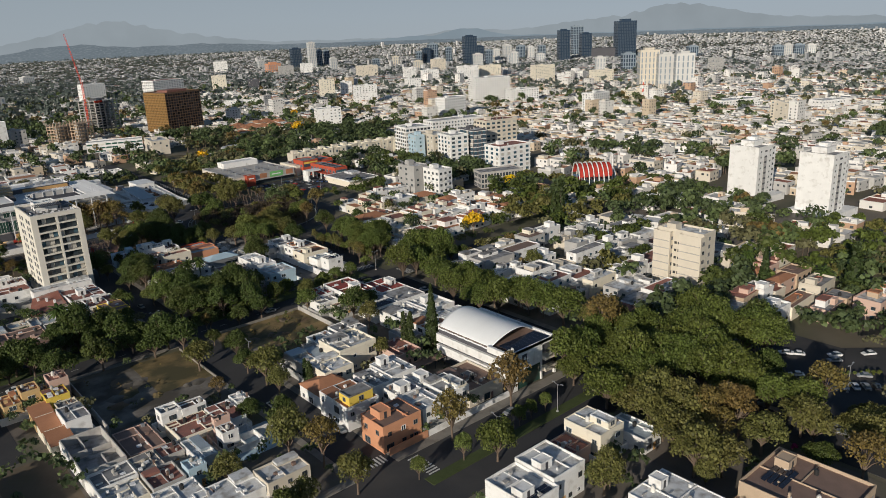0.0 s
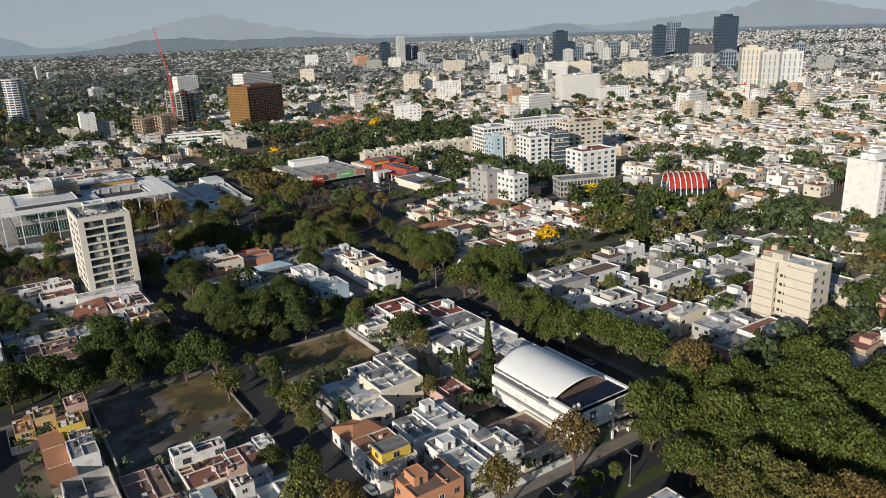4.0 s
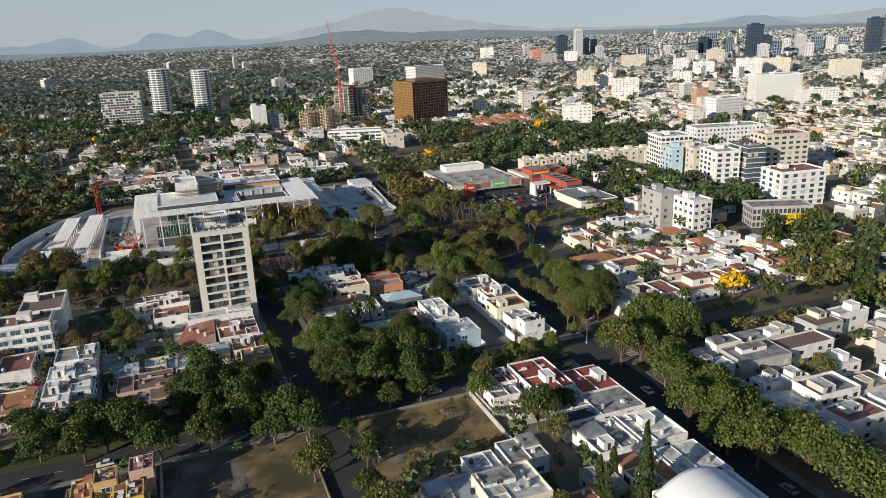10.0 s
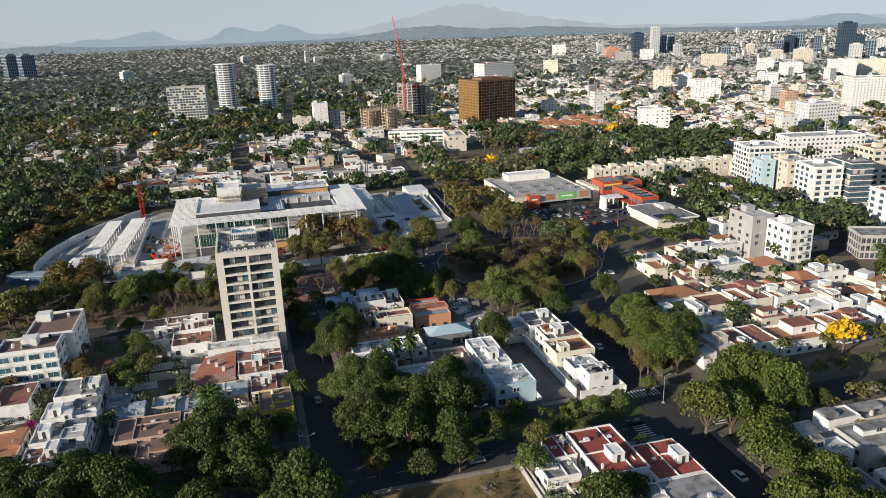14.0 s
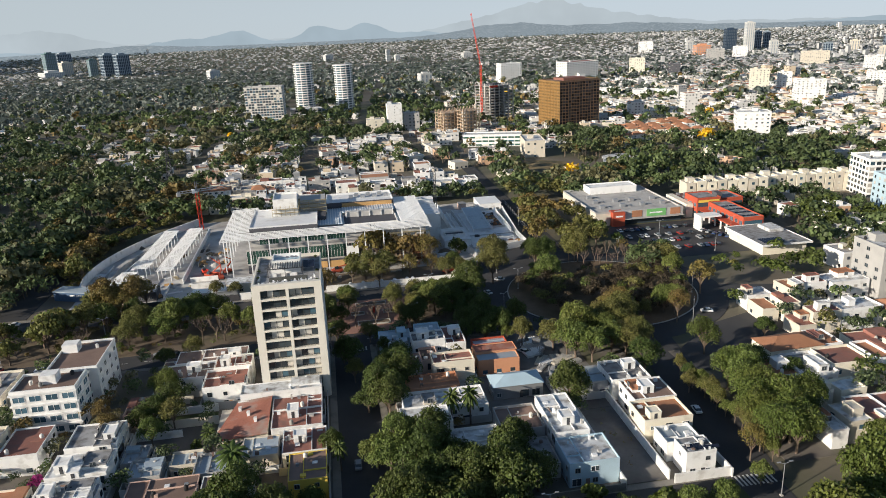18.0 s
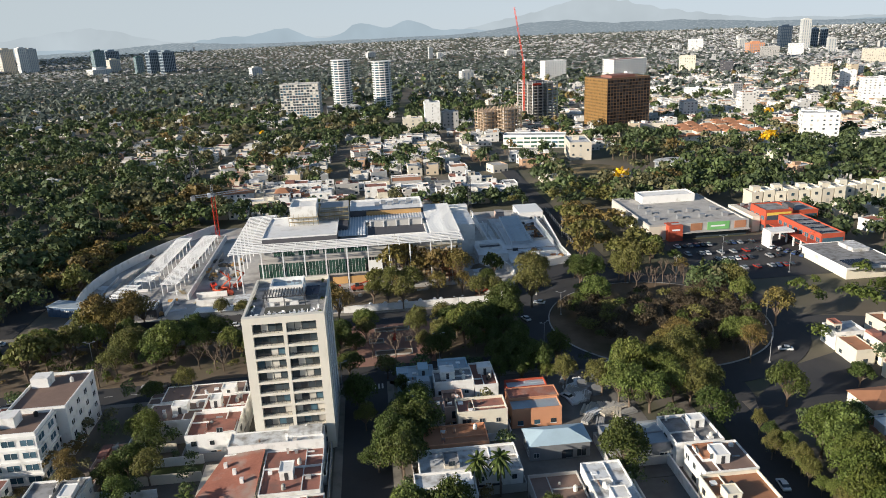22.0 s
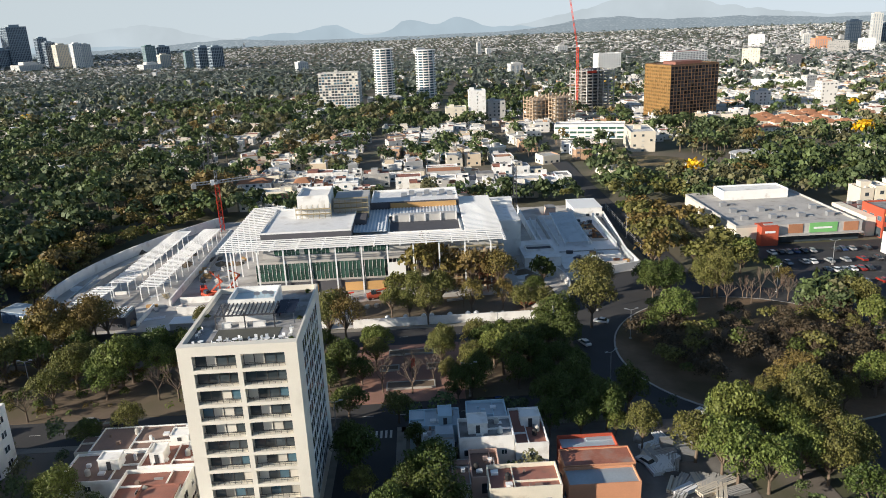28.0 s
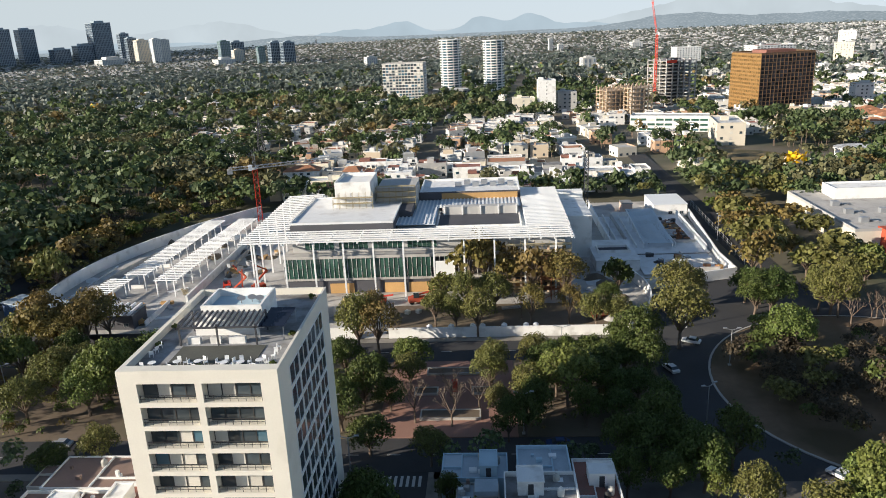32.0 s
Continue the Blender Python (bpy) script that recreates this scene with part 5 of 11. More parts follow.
# beige block with a projecting middle
block("apartment_block", "beige seven-storey apartment block with blank bays", "apartment block", 195, -180, 9, 20, 22.6, wall="beige", roof="roof_white", faces="es", gap=4.5, ww=1.2, skip=0.2)
block("apartment_block", "beige seven-storey apartment block with blank bays", "apartment block", 190.2, -185.5, 3.6, 9.5, 21.6, wall="beige", roof="roof_white", faces="s", hut=False)
block("apartment_block", "beige seven-storey apartment block with blank bays", "apartment block", 190.2, -173, 3.6, 7.5, 21.6, wall="beige", roof="roof_white", faces="s", hut=False)
for _k in range(6):
    for _y0, _y1 in ((-190, -181), (-176.5, -169.5)):
        t = thing("string_course", "thin shaded ledge across the blank beige bay", "ledge", (188.4, _y0, land(195, -180) + 3.1 * _k + 3.0), group="bay ledges")
        part("ledge", Mesh().box(-0.35, 0.1, 0, 0, _y1 - _y0, 0.28), M["concrete"], t)
    for _y in (-180.2, -178.6):
        solid("stair_window", Mesh().box(-0.12, 0, 0, 0.02, 1.0, 1.0), M["frame_dark"], "small dark stairwell window between the bays", "window", group="stairwell windows", at=pose(190.45, _y, land(195, -180) + 3.1 * _k + 2.0))
# white residential towers
def residential_tower(x, y, h, rot):
    """Two joined white volumes with a grey stair strip, stacked balconies on the side and a stepped crown."""
    t = thing("residential_tower", "bright white residential tower with a grey stair strip", "residential tower", (x, y, land(x, y)), rot, group="white residential towers")
    for x0, y0, x1, y1, k in ((-10, -9, 5, 9, h), (5, -6.5, 12.5, 11, h - 1.5)):
        part("outer_wall", Mesh().box(x0, y0, -3, x1, y1, k), M["white"], t)
        part("parapet", Mesh().ring(x0 - 0.05, y0 - 0.05, x1 + 0.05, y1 + 0.05, k, k + 1.0, 0.3), M["white"], t)
        part("roof", Mesh().box(x0 + 0.3, y0 + 0.3, k, x1 - 0.3, y1 - 0.3, k + 0.12), M["roof_grey"], t)
    part("crown", Mesh().box(-4, -2, h, 6, 6, h + 3.2).box(0, 0, h + 3.2, 5, 4.5, h + 5.0), M["white"], t, "stepped white lift house")
    part("stair_strip", Mesh().box(-4.2, -9.25, 4, -1.4, -9, h - 5), M["grey"], t, "grey stair strip")
    part("base", Mesh().box(-13, -13, -3, 15, 12, 3.4), M["white"], t, "low white base storey")
    fl = int(h / 2.9)
    slots, glass = Mesh(), Mesh()
    for k in range(1, fl):
        z = k * h / fl
        slots.box(-4.0, -9.35, z + 0.9, -1.6, -9.25, z + 1.9)
        for u in (-7.2, 2.4):
            glass.box(u - 0.45, -9.06, z + 0.9, u + 0.45, -9, z + 1.8)
        for u in (7.4, 10.2):
            glass.box(u - 0.8, -6.56, z + 0.7, u + 0.8, -6.5, z + 2.0)
        for v in (-3.4, 1.0, 5.4, 9.2):
            glass.box(12.5, v - 0.9, z + 0.6, 12.56, v + 0.9, z + 2.1)
        part("balcony", SHARED.setdefault("rtb", Mesh().box(12.5, -1.6, 0, 13.9, 3.6, 0.15).box(13.8, -1.6, 0.15, 13.9, 3.6, 1.05).data("balcony", M["white"])), None, t, at=pose(0, 0, z))
    tagged(part("stair_slots", slots, M["darkgrey"], t), kind="stuff")
    tagged(part("glazing", glass, M["glass"], t), kind="stuff")


residential_tower(352, -128, 31.5, -4)
residential_tower(343, -172, 33.5, -4)
# grey and white apartment house by the avenue
block("apartment_house", "pale grey six-storey apartment house", "apartment house", 226, 33, 11, 16, 19.5, wall="grey", faces="sw", gap=5, skip=0.3)
block("apartment_house", "white six-storey apartment house with stacked balconies", "apartment house", 233, 17, 11, 15, 18.0, wall="white", faces="swe", gap=3.0, balcony=(("s", 0.0), ("w", 0.0)))
# cluster of apartment towers
block("apartment_block", "white apartment block with dark bands of glazing", "apartment block", 338, 172, 24, 22, 22, rot=-12, wall="white", glass="glass", ww=2.4, wh=1.7, gap=3.2, bands="white")
block("apartment_block", "beige apartment block with pale blue end", "apartment block", 326, 128, 16, 24, 20, rot=-12, wall="beige", gap=5)
block("apartment_block", "pale blue painted apartment bay", "apartment block", 313, 136, 8, 14, 19, rot=-12, wall="paleblue", gap=4)
block("apartment_tower", "white apartment tower with square windows", "apartment tower", 319, 98, 16, 20, 22, rot=-12, wall="white", gap=4.2, ww=2.7, wh=1.7, bands="white")
block("office_block", "dark glass and white frame office block", "office block", 335, 92, 12, 20, 25, rot=-12, wall="darkgrey", glass="glass_blue", ww=2.6, wh=1.9, gap=3.0, bands="white")
block("apartment_tower", "tan brick apartment tower with shaded loggias", "apartment tower", 366, 98, 30, 18, 30, rot=-12, wall="beige", roof="roof_red", gap=4.2, ww=2.8, wh=1.5, bands="beige")
block("apartment_block", "long white apartment block behind the towers", "apartment block", 440, 232, 60, 20, 17, rot=-12, wall="white", gap=3.4)
block("apartment_block", "white six-storey block with red roof edges", "apartment block", 322, 42, 28, 18, 19, rot=-8, wall="white", roof="roof_red", gap=4.6, ww=2.6, wh=1.7, bands="white", glass="glass_blue")
block("office_building", "low concrete office with vertical fins", "office building", 282, 12, 30, 14, 10, rot=-22, wall="concrete", roof="roof_grey", gap=2.0, ww=1.4, wh=2.2, hut=False)
block("apartment_block", "bright white mid-rise block", "apartment block", 564, 375, 36, 18, 26, wall="white", gap=3.4)
block("apartment_block", "large white hospital-like block", "apartment block", 800, 545, 62, 30, 37, rot=-20, wall="white", gap=4.0)
block("apartment_block", "bright white mid-rise block", "apartment block", 726, 272, 34, 18, 25, wall="white", gap=4.0)
block("apartment_block", "beige concrete mid-rise block", "apartment block", 768, 45, 24, 18, 22, wall="beige", gap=4.0)
block("apartment_block", "white mid-rise block with a stepped front", "apartment block", 787, 460, 48, 20, 22, rot=-20, wall="white", gap=4.0)
for _x, _y, _w, _d, _h, _c in ((1219, 1279, 33, 20, 30, "white"), (1113, 1067, 40, 22, 30, "white"), (1149, 971, 46, 24, 38, "white"), (1239, 991, 54, 24, 35, "cream"), (910, 882, 30, 18, 24, "white"), (751, 891, 19, 16, 28, "white"), (699, 878, 26, 18, 35, "cream"), (654, 690, 36, 20, 31, "white"), (1192, 775, 48, 24, 38, "cream"), (1190, 699, 44, 20, 21, "white"), (1224, 640, 46, 22, 27, "cream"),
                              (400, 406, 28, 18, 24, "white"), (751, 1461, 34, 22, 36, "cream"), (800, 1373, 25, 20, 24, "darkgrey"), (1262, 1540, 62, 26, 34, "beige"), (1573, 1569, 44, 28, 39, "beige"), (1385, 2096, 42, 26, 37, "white"), (1231, 1975, 50, 26, 35, "grey"), (1335, 2716, 56, 26, 41, "white"), (1727, 662, 31, 24, 32, "grey"), (747, 29, 23, 18, 22, "beige"), (860, 150, 60, 24, 13, "white"), (930, 60, 48, 22, 12, "white"), (455, 905, 40, 18, 14, "white"), (520, 870, 60, 18, 12, "white"), (905, 330, 44, 20, 16, "cream")):
    block("apartment_block", {"white": "bright white mid-rise block", "cream": "cream mid-rise block", "beige": "beige mid-rise block", "grey": "grey mid-rise block", "darkgrey": "dark mid-rise block"}[_c] + " above the roofs", "apartment block", _x, _y, _w, _d, _h, rot=-20, wall=_c, gap=4.4, ww=1.7, wh=1.2, faces="sw", skip=0.3)



# the church with red vaulted ribs
def church():
    t = thing("church", "modern church with a red ribbed barrel roof and white arches", "church", (318, -38, land(318, -38)), 52)
    R, L = 11.0, 22.0
    for k in range(7):
        y0, y1 = -L / 2 + k * L / 7, -L / 2 + (k + 1) * L / 7
        b, n = Mesh(), 14
        for q in range(n):
            a0, a1 = math.pi * q / n, math.pi * (q + 1) / n
            if min(q, n - 1 - q) < 2:
                continue
            b.face([(R * math.cos(a0), y0, 15 * math.sin(a0) ** 0.8), (R * math.cos(a0), y1 - 0.8, 15 * math.sin(a0) ** 0.8), (R * math.cos(a1), y1 - 0.8, 15 * math.sin(a1) ** 0.8), (R * math.cos(a1), y0, 15 * math.sin(a1) ** 0.8)])
        part("roof_shell", b, M["red"], t, "red roof shell")
        b = Mesh()
        for q in range(n):
            a0, a1 = math.pi * q / n, math.pi * (q + 1) / n
            b.beam((1.04 * R * math.cos(a0), y1 - 0.4, 15.6 * math.sin(a0) ** 0.8), (1.04 * R * math.cos(a1), y1 - 0.4, 15.6 * math.sin(a1) ** 0.8), 0.55)
        part("rib", b, M["white"], t, "white arched rib")
    part("end_wall", Mesh().box(-R, -L / 2 + 0.3, 0, R, -L / 2 + 0.6, 9), M["glass"], t)
    part("nave_wall", Mesh().box(-R * 0.93, -L / 2 + 0.7, 0, R * 0.93, L / 2 - 0.7, 6.0), M["glass"], t, "dark glazing under the arches")
    for y, w, h in ((-L / 2 - 1.2, 3.4, 21), (-L / 2 - 3.4, 6.0, 10.5)):
        b, n = Mesh(), 16
        for q in range(n):
            p = [(w * math.cos(math.pi * a / n) + (2.5 if w > 5 else -1.0), y, h * math.sin(math.pi * a / n) ** 0.7) for a in (q, q + 1)]
            b.beam(p[0], p[1], 0.9)
        part("arch", b, M["white"], t, "tall white parabolic arch")
    return t


church()


# the shopping hall
def shopping_hall():
    t = thing("shopping_hall", "low grey shopping hall with orange, brown and green facade panels", "shopping hall", (158, 147, G))
    W, D, H = 47, 56, 7.4
    part("outer_wall", Mesh().box(0, 2.5, 0, W, D, H - 0.9), M["beige"], t)
    part("parapet", Mesh().ring(0, 2.5, W, D, H - 0.9, H, 0.4), M["grey"], t)
    part("roof", Mesh().box(0.4, 2.9, H - 0.9, W - 0.4, D - 0.4, H - 0.75), M["concrete"], t, "flat pale grey roof")
    part("canopy", Mesh().box(10, -1.0, 3.3, W, 2.5, 3.7), M["grey"], t)
    part("facade", Mesh().box(10, 0.8, 3.7, W, 2.5, H + 0.3), M["grey"], t)
    part("shopfront", Mesh().box(10, 2.2, 0, W, 2.4, 3.3), M["glass"], t)
    part("corner_block", Mesh().box(8.0, -1.2, 0, 14.5, 5, H + 0.1), M["redorange"], t, "orange corner block")
    part("panel", Mesh().box(19, 0.6, 4.0, 24.5, 0.8, H), M["tile"], t, "brown facade panel")
    part("panel", Mesh().box(27, 0.55, 3.9, 37.5, 0.8, H + 0.2), mat("green_panel", (0.18, 0.45, 0.16), var=0.12), t, "green facade sign panel")
    part("panel", Mesh().box(40, 0.6, 4.0, 45.5, 0.8, H), M["tile"], t, "brown facade panel")
    part("lettering", Mesh().box(28.5, 0.48, 5.3, 35.5, 0.55, 6.0), M["steel_white"], t, "pale bars of lettering")
    part("lettering", Mesh().box(9.4, -1.28, 5.0, 13.2, -1.2, 5.8), M["steel_white"], t, "pale bars of lettering")
    part("penthouse", Mesh().box(12, 44, H - 0.9, 40, 55, H + 2.6).ring(12, 44, 40, 55, H + 2.6, H + 3.2, 0.3), M["white"], t)
    rng = random.Random(5)
    for k in range(9):
        x, y = 6 + (k % 4) * 11 + rng.uniform(-1, 1), 12 + (k // 4) * 11
        part("roof_unit", Mesh().box(x, y, H - 0.75, x + 2.6, y + 2.0, H + 0.9), M["steel_grey"], t, "rooftop cooling unit")
        part("duct", Mesh().box(x + 2.6, y + 0.7, H - 0.75, x + 6.0, y + 1.3, H - 0.3), M["roof_grey"], t)
    return t


shopping_hall()


# the red shopping terrace
def red_terrace():
    t = thing("red_terrace", "red-orange shopping terrace with dark glass and white portal frames", "shopping terrace", (0, 0, G))
    for x0, y0, x1, y1, h in ((213, 148, 226, 162, 10.5), (226.5, 150, 240, 166, 9.0), (219, 114, 229.5, 147.5, 8.4)):
        part("volume", Mesh().box(x0, y0, 0, x1, y1, h), M["redorange"], t, "red-orange clad volume")
        part("roof", Mesh().box(x0 + 0.3, y0 + 0.3, h, x1 - 0.3, y1 - 0.3, h + 0.1), M["roof_grey"], t)
        part("parapet", Mesh().ring(x0, y0, x1, y1, h, h + 0.7, 0.3), M["redorange"], t)
        part("shop_window", Mesh().box(x0 + 0.6, y0 - 0.1, h * 0.6, x1 - 0.6, y0 + 0.1, h * 0.85), M["glass_blue"], t)
        part("shop_window", Mesh().box(x0 + 0.6, y0 - 0.1, 0.3, x1 - 0.6, y0 + 0.1, h * 0.42), M["glass"], t)
        part("shop_window", Mesh().box(x0 - 0.1, y0 + 0.6, 0.3, x0 + 0.1, y1 - 0.6, h * 0.36), M["glass"], t)
        n = int((y1 - y0) / 4)
        for k in range(n):
            part("window", window_data(2.4, 1.7, 1, "glass_blue", "frame"), None, t, at=pose(x0, y0 + (k + 0.5) * (y1 - y0) / n, h * 0.6, 0, 0, -90))
    part("sign_band", Mesh().box(213.6, 147.85, 8.6, 225.4, 147.95, 9.9), M["yellow"], t, "yellow sign band")
    part("dark_core", Mesh().box(225.4, 151, 0, 228.5, 156, 12.4), M["darkgrey"], t)
    part("pavilion", Mesh().box(211, 84, 0, 232, 114, 4.6), M["cream"], t, "low cream pavilion")
    part("pavilion_roof", Mesh().box(209.5, 82, 4.6, 233.5, 114, 5.1), M["roof_grey"], t, "overhanging grey roof with a white edge")
    part("fascia", Mesh().ring(209.4, 81.9, 233.6, 114, 4.5, 5.4, 0.25), M["white"], t, "white fascia")
    for k in range(20):
        part("solar_panel", SHARED["sp"], None, t, at=pose(212 + (k % 5) * 2.1, 85 + (k // 5) * 1.6, 5.4, 12, 0, 0))
    for k in range(16):
        part("solar_panel", SHARED["sp"], None, t, at=pose(220.3 + (k % 4) * 2.1, 117 + (k // 4) * 6.5, 8.8, 12, 0, 0))
    part("skylight", Mesh().box(224, 100, 5.1, 231, 110, 6.6), M["roof_white"], t, "pale roof light")
    for k in range(6):
        part("arcade_post", Mesh().box(214.8, 116 + k * 5.5, 0, 215.4, 116.6 + k * 5.5, 4.4), M["white"], t)
    part("arcade_roof", Mesh().box(214.4, 114.2, 4.4, 219, 147, 4.9), M["redorange"], t)
    part("portal", Mesh().box(203.5, 126, 0, 204.4, 133, 6.8), M["white"], t, "white portal frame")
    part("portal", Mesh().box(203.5, 126, 6.8, 214.5, 133, 7.6), M["white"], t, "white portal frame")
    part("side_hall", Mesh().box(209, 152, 0, 212.8, 176, 7.5), M["cream"], t, "cream side hall")
    part("rear_hall", Mesh().box(212, 164, 0, 246, 179, 6.5), M["cream"], t, "cream rear hall")
    part("rear_roof", Mesh().box(212.3, 164.3, 6.5, 245.7, 178.7, 6.6), M["roof_red"], t)
    for k in range(14):
        part("roof_unit", Mesh().box(0, 0, 0, 1.6, 1.4, 1.2), M["steel_grey"], t, at=pose(215 + (k % 7) * 4.2, 167 + (k // 7) * 7.5, 6.6))
    return t


red_terrace()
for _k in range(17):
    _x, _y, _a = (228 + 6.2 * _k, 188 - 0.3 * _k, -3) if _k < 8 else (279 + 6.2 * (_k - 8), 190, 2)
    block("row_house", "cream three-storey row house with a blank gable wall", "row house", _x, _y, 5.6, 10, 10.0 + (_k % 2) * 0.7, rot=_a, wall="cream" if _k % 3 else "beige", roof="roof_white", faces="s", gap=5, hut=_k % 2 == 0)


# brown tower, unfinished tower, office towers further off
def brown_tower():
    t = thing("brown_office_tower", "bronze glass office tower with a gridded facade", "office tower", (290, 585, land(290, 585)), 15)
    hx, hy, h = 25, 21, 47.5
    part("outer_wall", Mesh().box(-hx, -hy, -5, hx, hy, h), M["steel_dark"], t)
    n, fl = 14, 15
    # cladding colours carry the light: sunlit tone on the west face, shaded on the south
    bronze = mat("sunlit_bronze_cladding", (0.30, 0.175, 0.068), rough=0.4, var=0.25, big=0.1)
    rust = mat("shaded_bronze_mullions", (0.13, 0.08, 0.045), rough=0.5, var=0.25)
    for k in range(fl + 1):
        part("spandrel", Mesh().box(-hx - 0.3, -hy, k * h / fl - 0.75, -hx, hy, k * h / fl + 0.75), bronze, t, "bronze spandrel")
        part("spandrel", Mesh().box(-hx, -hy - 0.3, k * h / fl - 0.3, hx, -hy, k * h / fl + 0.3), rust, t, "dark bronze spandrel")
    for k in range(n + 1):
        y, x = -hy + k * 2 * hy / n, -hx + k * 2 * hx / n
        part("fin", Mesh().box(-hx - 0.45, y - 0.22, 0, -hx, y + 0.22, h + 0.6), bronze, t, "bronze fin")
        part("fin", Mesh().box(x - 0.2, -hy - 0.4, 0, x + 0.2, -hy, h + 0.6), rust, t, "dark bronze fin")
    # glass too: sunlit tone for west panes, shaded tone for south panes
    amber = mat("amber_glass", (0.17, 0.105, 0.042), rough=0.3, island=0.35, var=0.3)
    shade_glass = mat("smoked_glass", (0.035, 0.035, 0.04), rough=0.25, island=0.7, var=0.3)
    panes, dim = Mesh(), Mesh()
    for k in range(fl):
        for q in range(n):
            y, x = -hy + (q + 0.5) * 2 * hy / n, -hx + (q + 0.5) * 2 * hx / n
            panes.box(-hx - 0.12, y - 1.25, k * h / fl + 0.8, -hx, y + 1.25, k * h / fl + 2.35)
            dim.box(x - 1.5, -hy - 0.1, k * h / fl + 0.4, x + 1.5, -hy, k * h / fl + 2.7)
    tagged(part("glazing", panes, amber, t, "amber glass panes"), kind="stuff")
    tagged(part("glazing", dim, shade_glass, t, "dark smoked glass panes"), kind="stuff")
    part("roof", Mesh().box(-hx, -hy, h, hx, hy, h + 0.5), M["roof_brown"], t)
    part("parapet", Mesh().ring(-hx, -hy, hx, hy, h + 0.5, h + 1.6, 0.4), rust, t)
    part("plant_room", Mesh().box(-12, -8, h, 16, 12, h + 3), M["roof_red"], t)


brown_tower()
block("bank_building", "white stepped office block with a red roof edge", "office block", 560, 1330, 78, 40, 40, rot=15, wall="white", gap=6, ww=4, wh=1.6, roof="roof_red")
block("white_tower", "white office tower in two parts", "office block", 425, 1385, 48, 26, 40, rot=10, wall="white", gap=5, ww=2)


def unfinished_tower():
    t = thing("unfinished_tower", "unfinished concrete tower frame with open floors", "tower under construction", (222, 653, land(222, 653)), 25)
    hx, hy, h, fl = 17.5, 14.5, 42, 13
    for k in range(fl + 1):
        part("floor_slab", Mesh().box(-hx, -hy, k * h / fl - 0.25, hx, hy, k * h / fl + 0.25), M["concrete"], t)
    for i in range(6):
        for j in range(4):
            part("column", SHARED.setdefault("utcol", Mesh().box(-0.5, -0.5, -4, 0.5, 0.5, 43.5).data("column", M["concrete"])), None, t, at=pose(-hx + 0.6 + i * (2 * hx - 1.2) / 5, -hy + 0.6 + j * (2 * hy - 1.2) / 3, 0))
    part("core", Mesh().box(-6, -5, -4, 6, 6, h + 2), M["darkgrey"], t)
    part("safety_net", Mesh().box(-hx - 0.2, -hy - 0.2, h - 1.5, -6, -hy - 0.1, h + 1), M["crane_red"], t, "red safety netting")
    return t


unfinished_tower()
crane(205, 645, 66, 10, 60, "tall red luffing crane beside the unfinished tower", 5.5, "crane_red")


def unfinished_block(x, y, w, d, h, fl):
    t = thing("unfinished_block", "half-built concrete block with propped floors", "block under construction", (x, y, land(x, y)), 20)
    for k in range(fl + 1):
        part("floor_slab", Mesh().box(-w / 2, -d / 2, k * h / fl - 0.25, w / 2, d / 2, k * h / fl + 0.25), M["tan"], t)
    col = Mesh().box(-0.4, -0.4, -3, 0.4, 0.4, h + 3).data("column", M["tan"])
    for i in range(6):
        for j in range(4):
            part("column", col, None, t, at=pose(-w / 2 + 0.5 + i * (w - 1) / 5, -d / 2 + 0.5 + j * (d - 1) / 3, 0))
    part("core", Mesh().box(-w / 4, -d / 4, -3, w / 4, d / 4, h), M["grey"], t)


unfinished_block(150, 552, 22, 18, 22, 7)
unfinished_block(168, 545, 20, 18, 24, 7)
block("office_building", "white office with green glass bands", "office building", 172, 447, 52, 16, 10, rot=-18, wall="white", glass="glass_green", ww=5, wh=1.4, gap=5.4, floors=3, hut=False)
block("office_building", "cream stepped office wing", "office building", 190, 380, 16, 34, 13, rot=-8, wall="beige", gap=5, skip=0.4)
block("white_block", "plain white tower block", "block", 99, 606, 16, 14, 29, wall="white", gap=8, ww=0.8, wh=1.0)
block("white_block", "low cream block with few windows", "block", 78, 604, 20, 14, 14, wall="cream", gap=6, skip=0.5)
block("white_block", "low grey block beside a white tower", "block", 118, 612, 17, 14, 18, wall="grey", gap=4)
block("apartment_slab", "wide white apartment slab with banks of balconies", "apartment slab", -54, 835, 50, 22, 45, rot=-6, wall="concrete", gap=3.6, ww=2.9, wh=2.3, floors=13, bands="white", faces="sw")


def round_tower(x, y, w, h, fl):
    t = thing("round_tower", "curved white apartment tower ringed with balconies", "apartment tower", (x, y, land(x, y)), group="twin towers")
    r = w / 2
    part("core", Mesh().cyl(0, 0, -4, h, r - 1.6, 24), M["glass_blue"], t, "glazed curved walls")
    d = Mesh().cyl(0, 0, 0, 1.2, r, 28).data("balcony_ring", M["white"])
    for k in range(fl):
        part("balcony_ring", d, None, t, "white ring balcony", at=pose(0, 0, 4 + k * (h - 4) / fl))
    part("roof", Mesh().cyl(0, 0, h, h + 1.0, r + 0.8, 28), M["white"], t)
    for k in range(4):
        part("fin", Mesh().box(-0.6, -r + 0.2, 0, 0.6, -r + 1.2, h), M["white"], t, at=pose(0, 0, 0, 0, 0, -50 + 34 * k))


round_tower(-3, 955, 29, 70, 19)
round_tower(55, 893, 27, 67, 19)
block("podium_block", "low glazed base between the twin towers", "podium", 20, 900, 90, 24, 8, wall="grey", gap=6, ww=5, wh=2, hut=False)


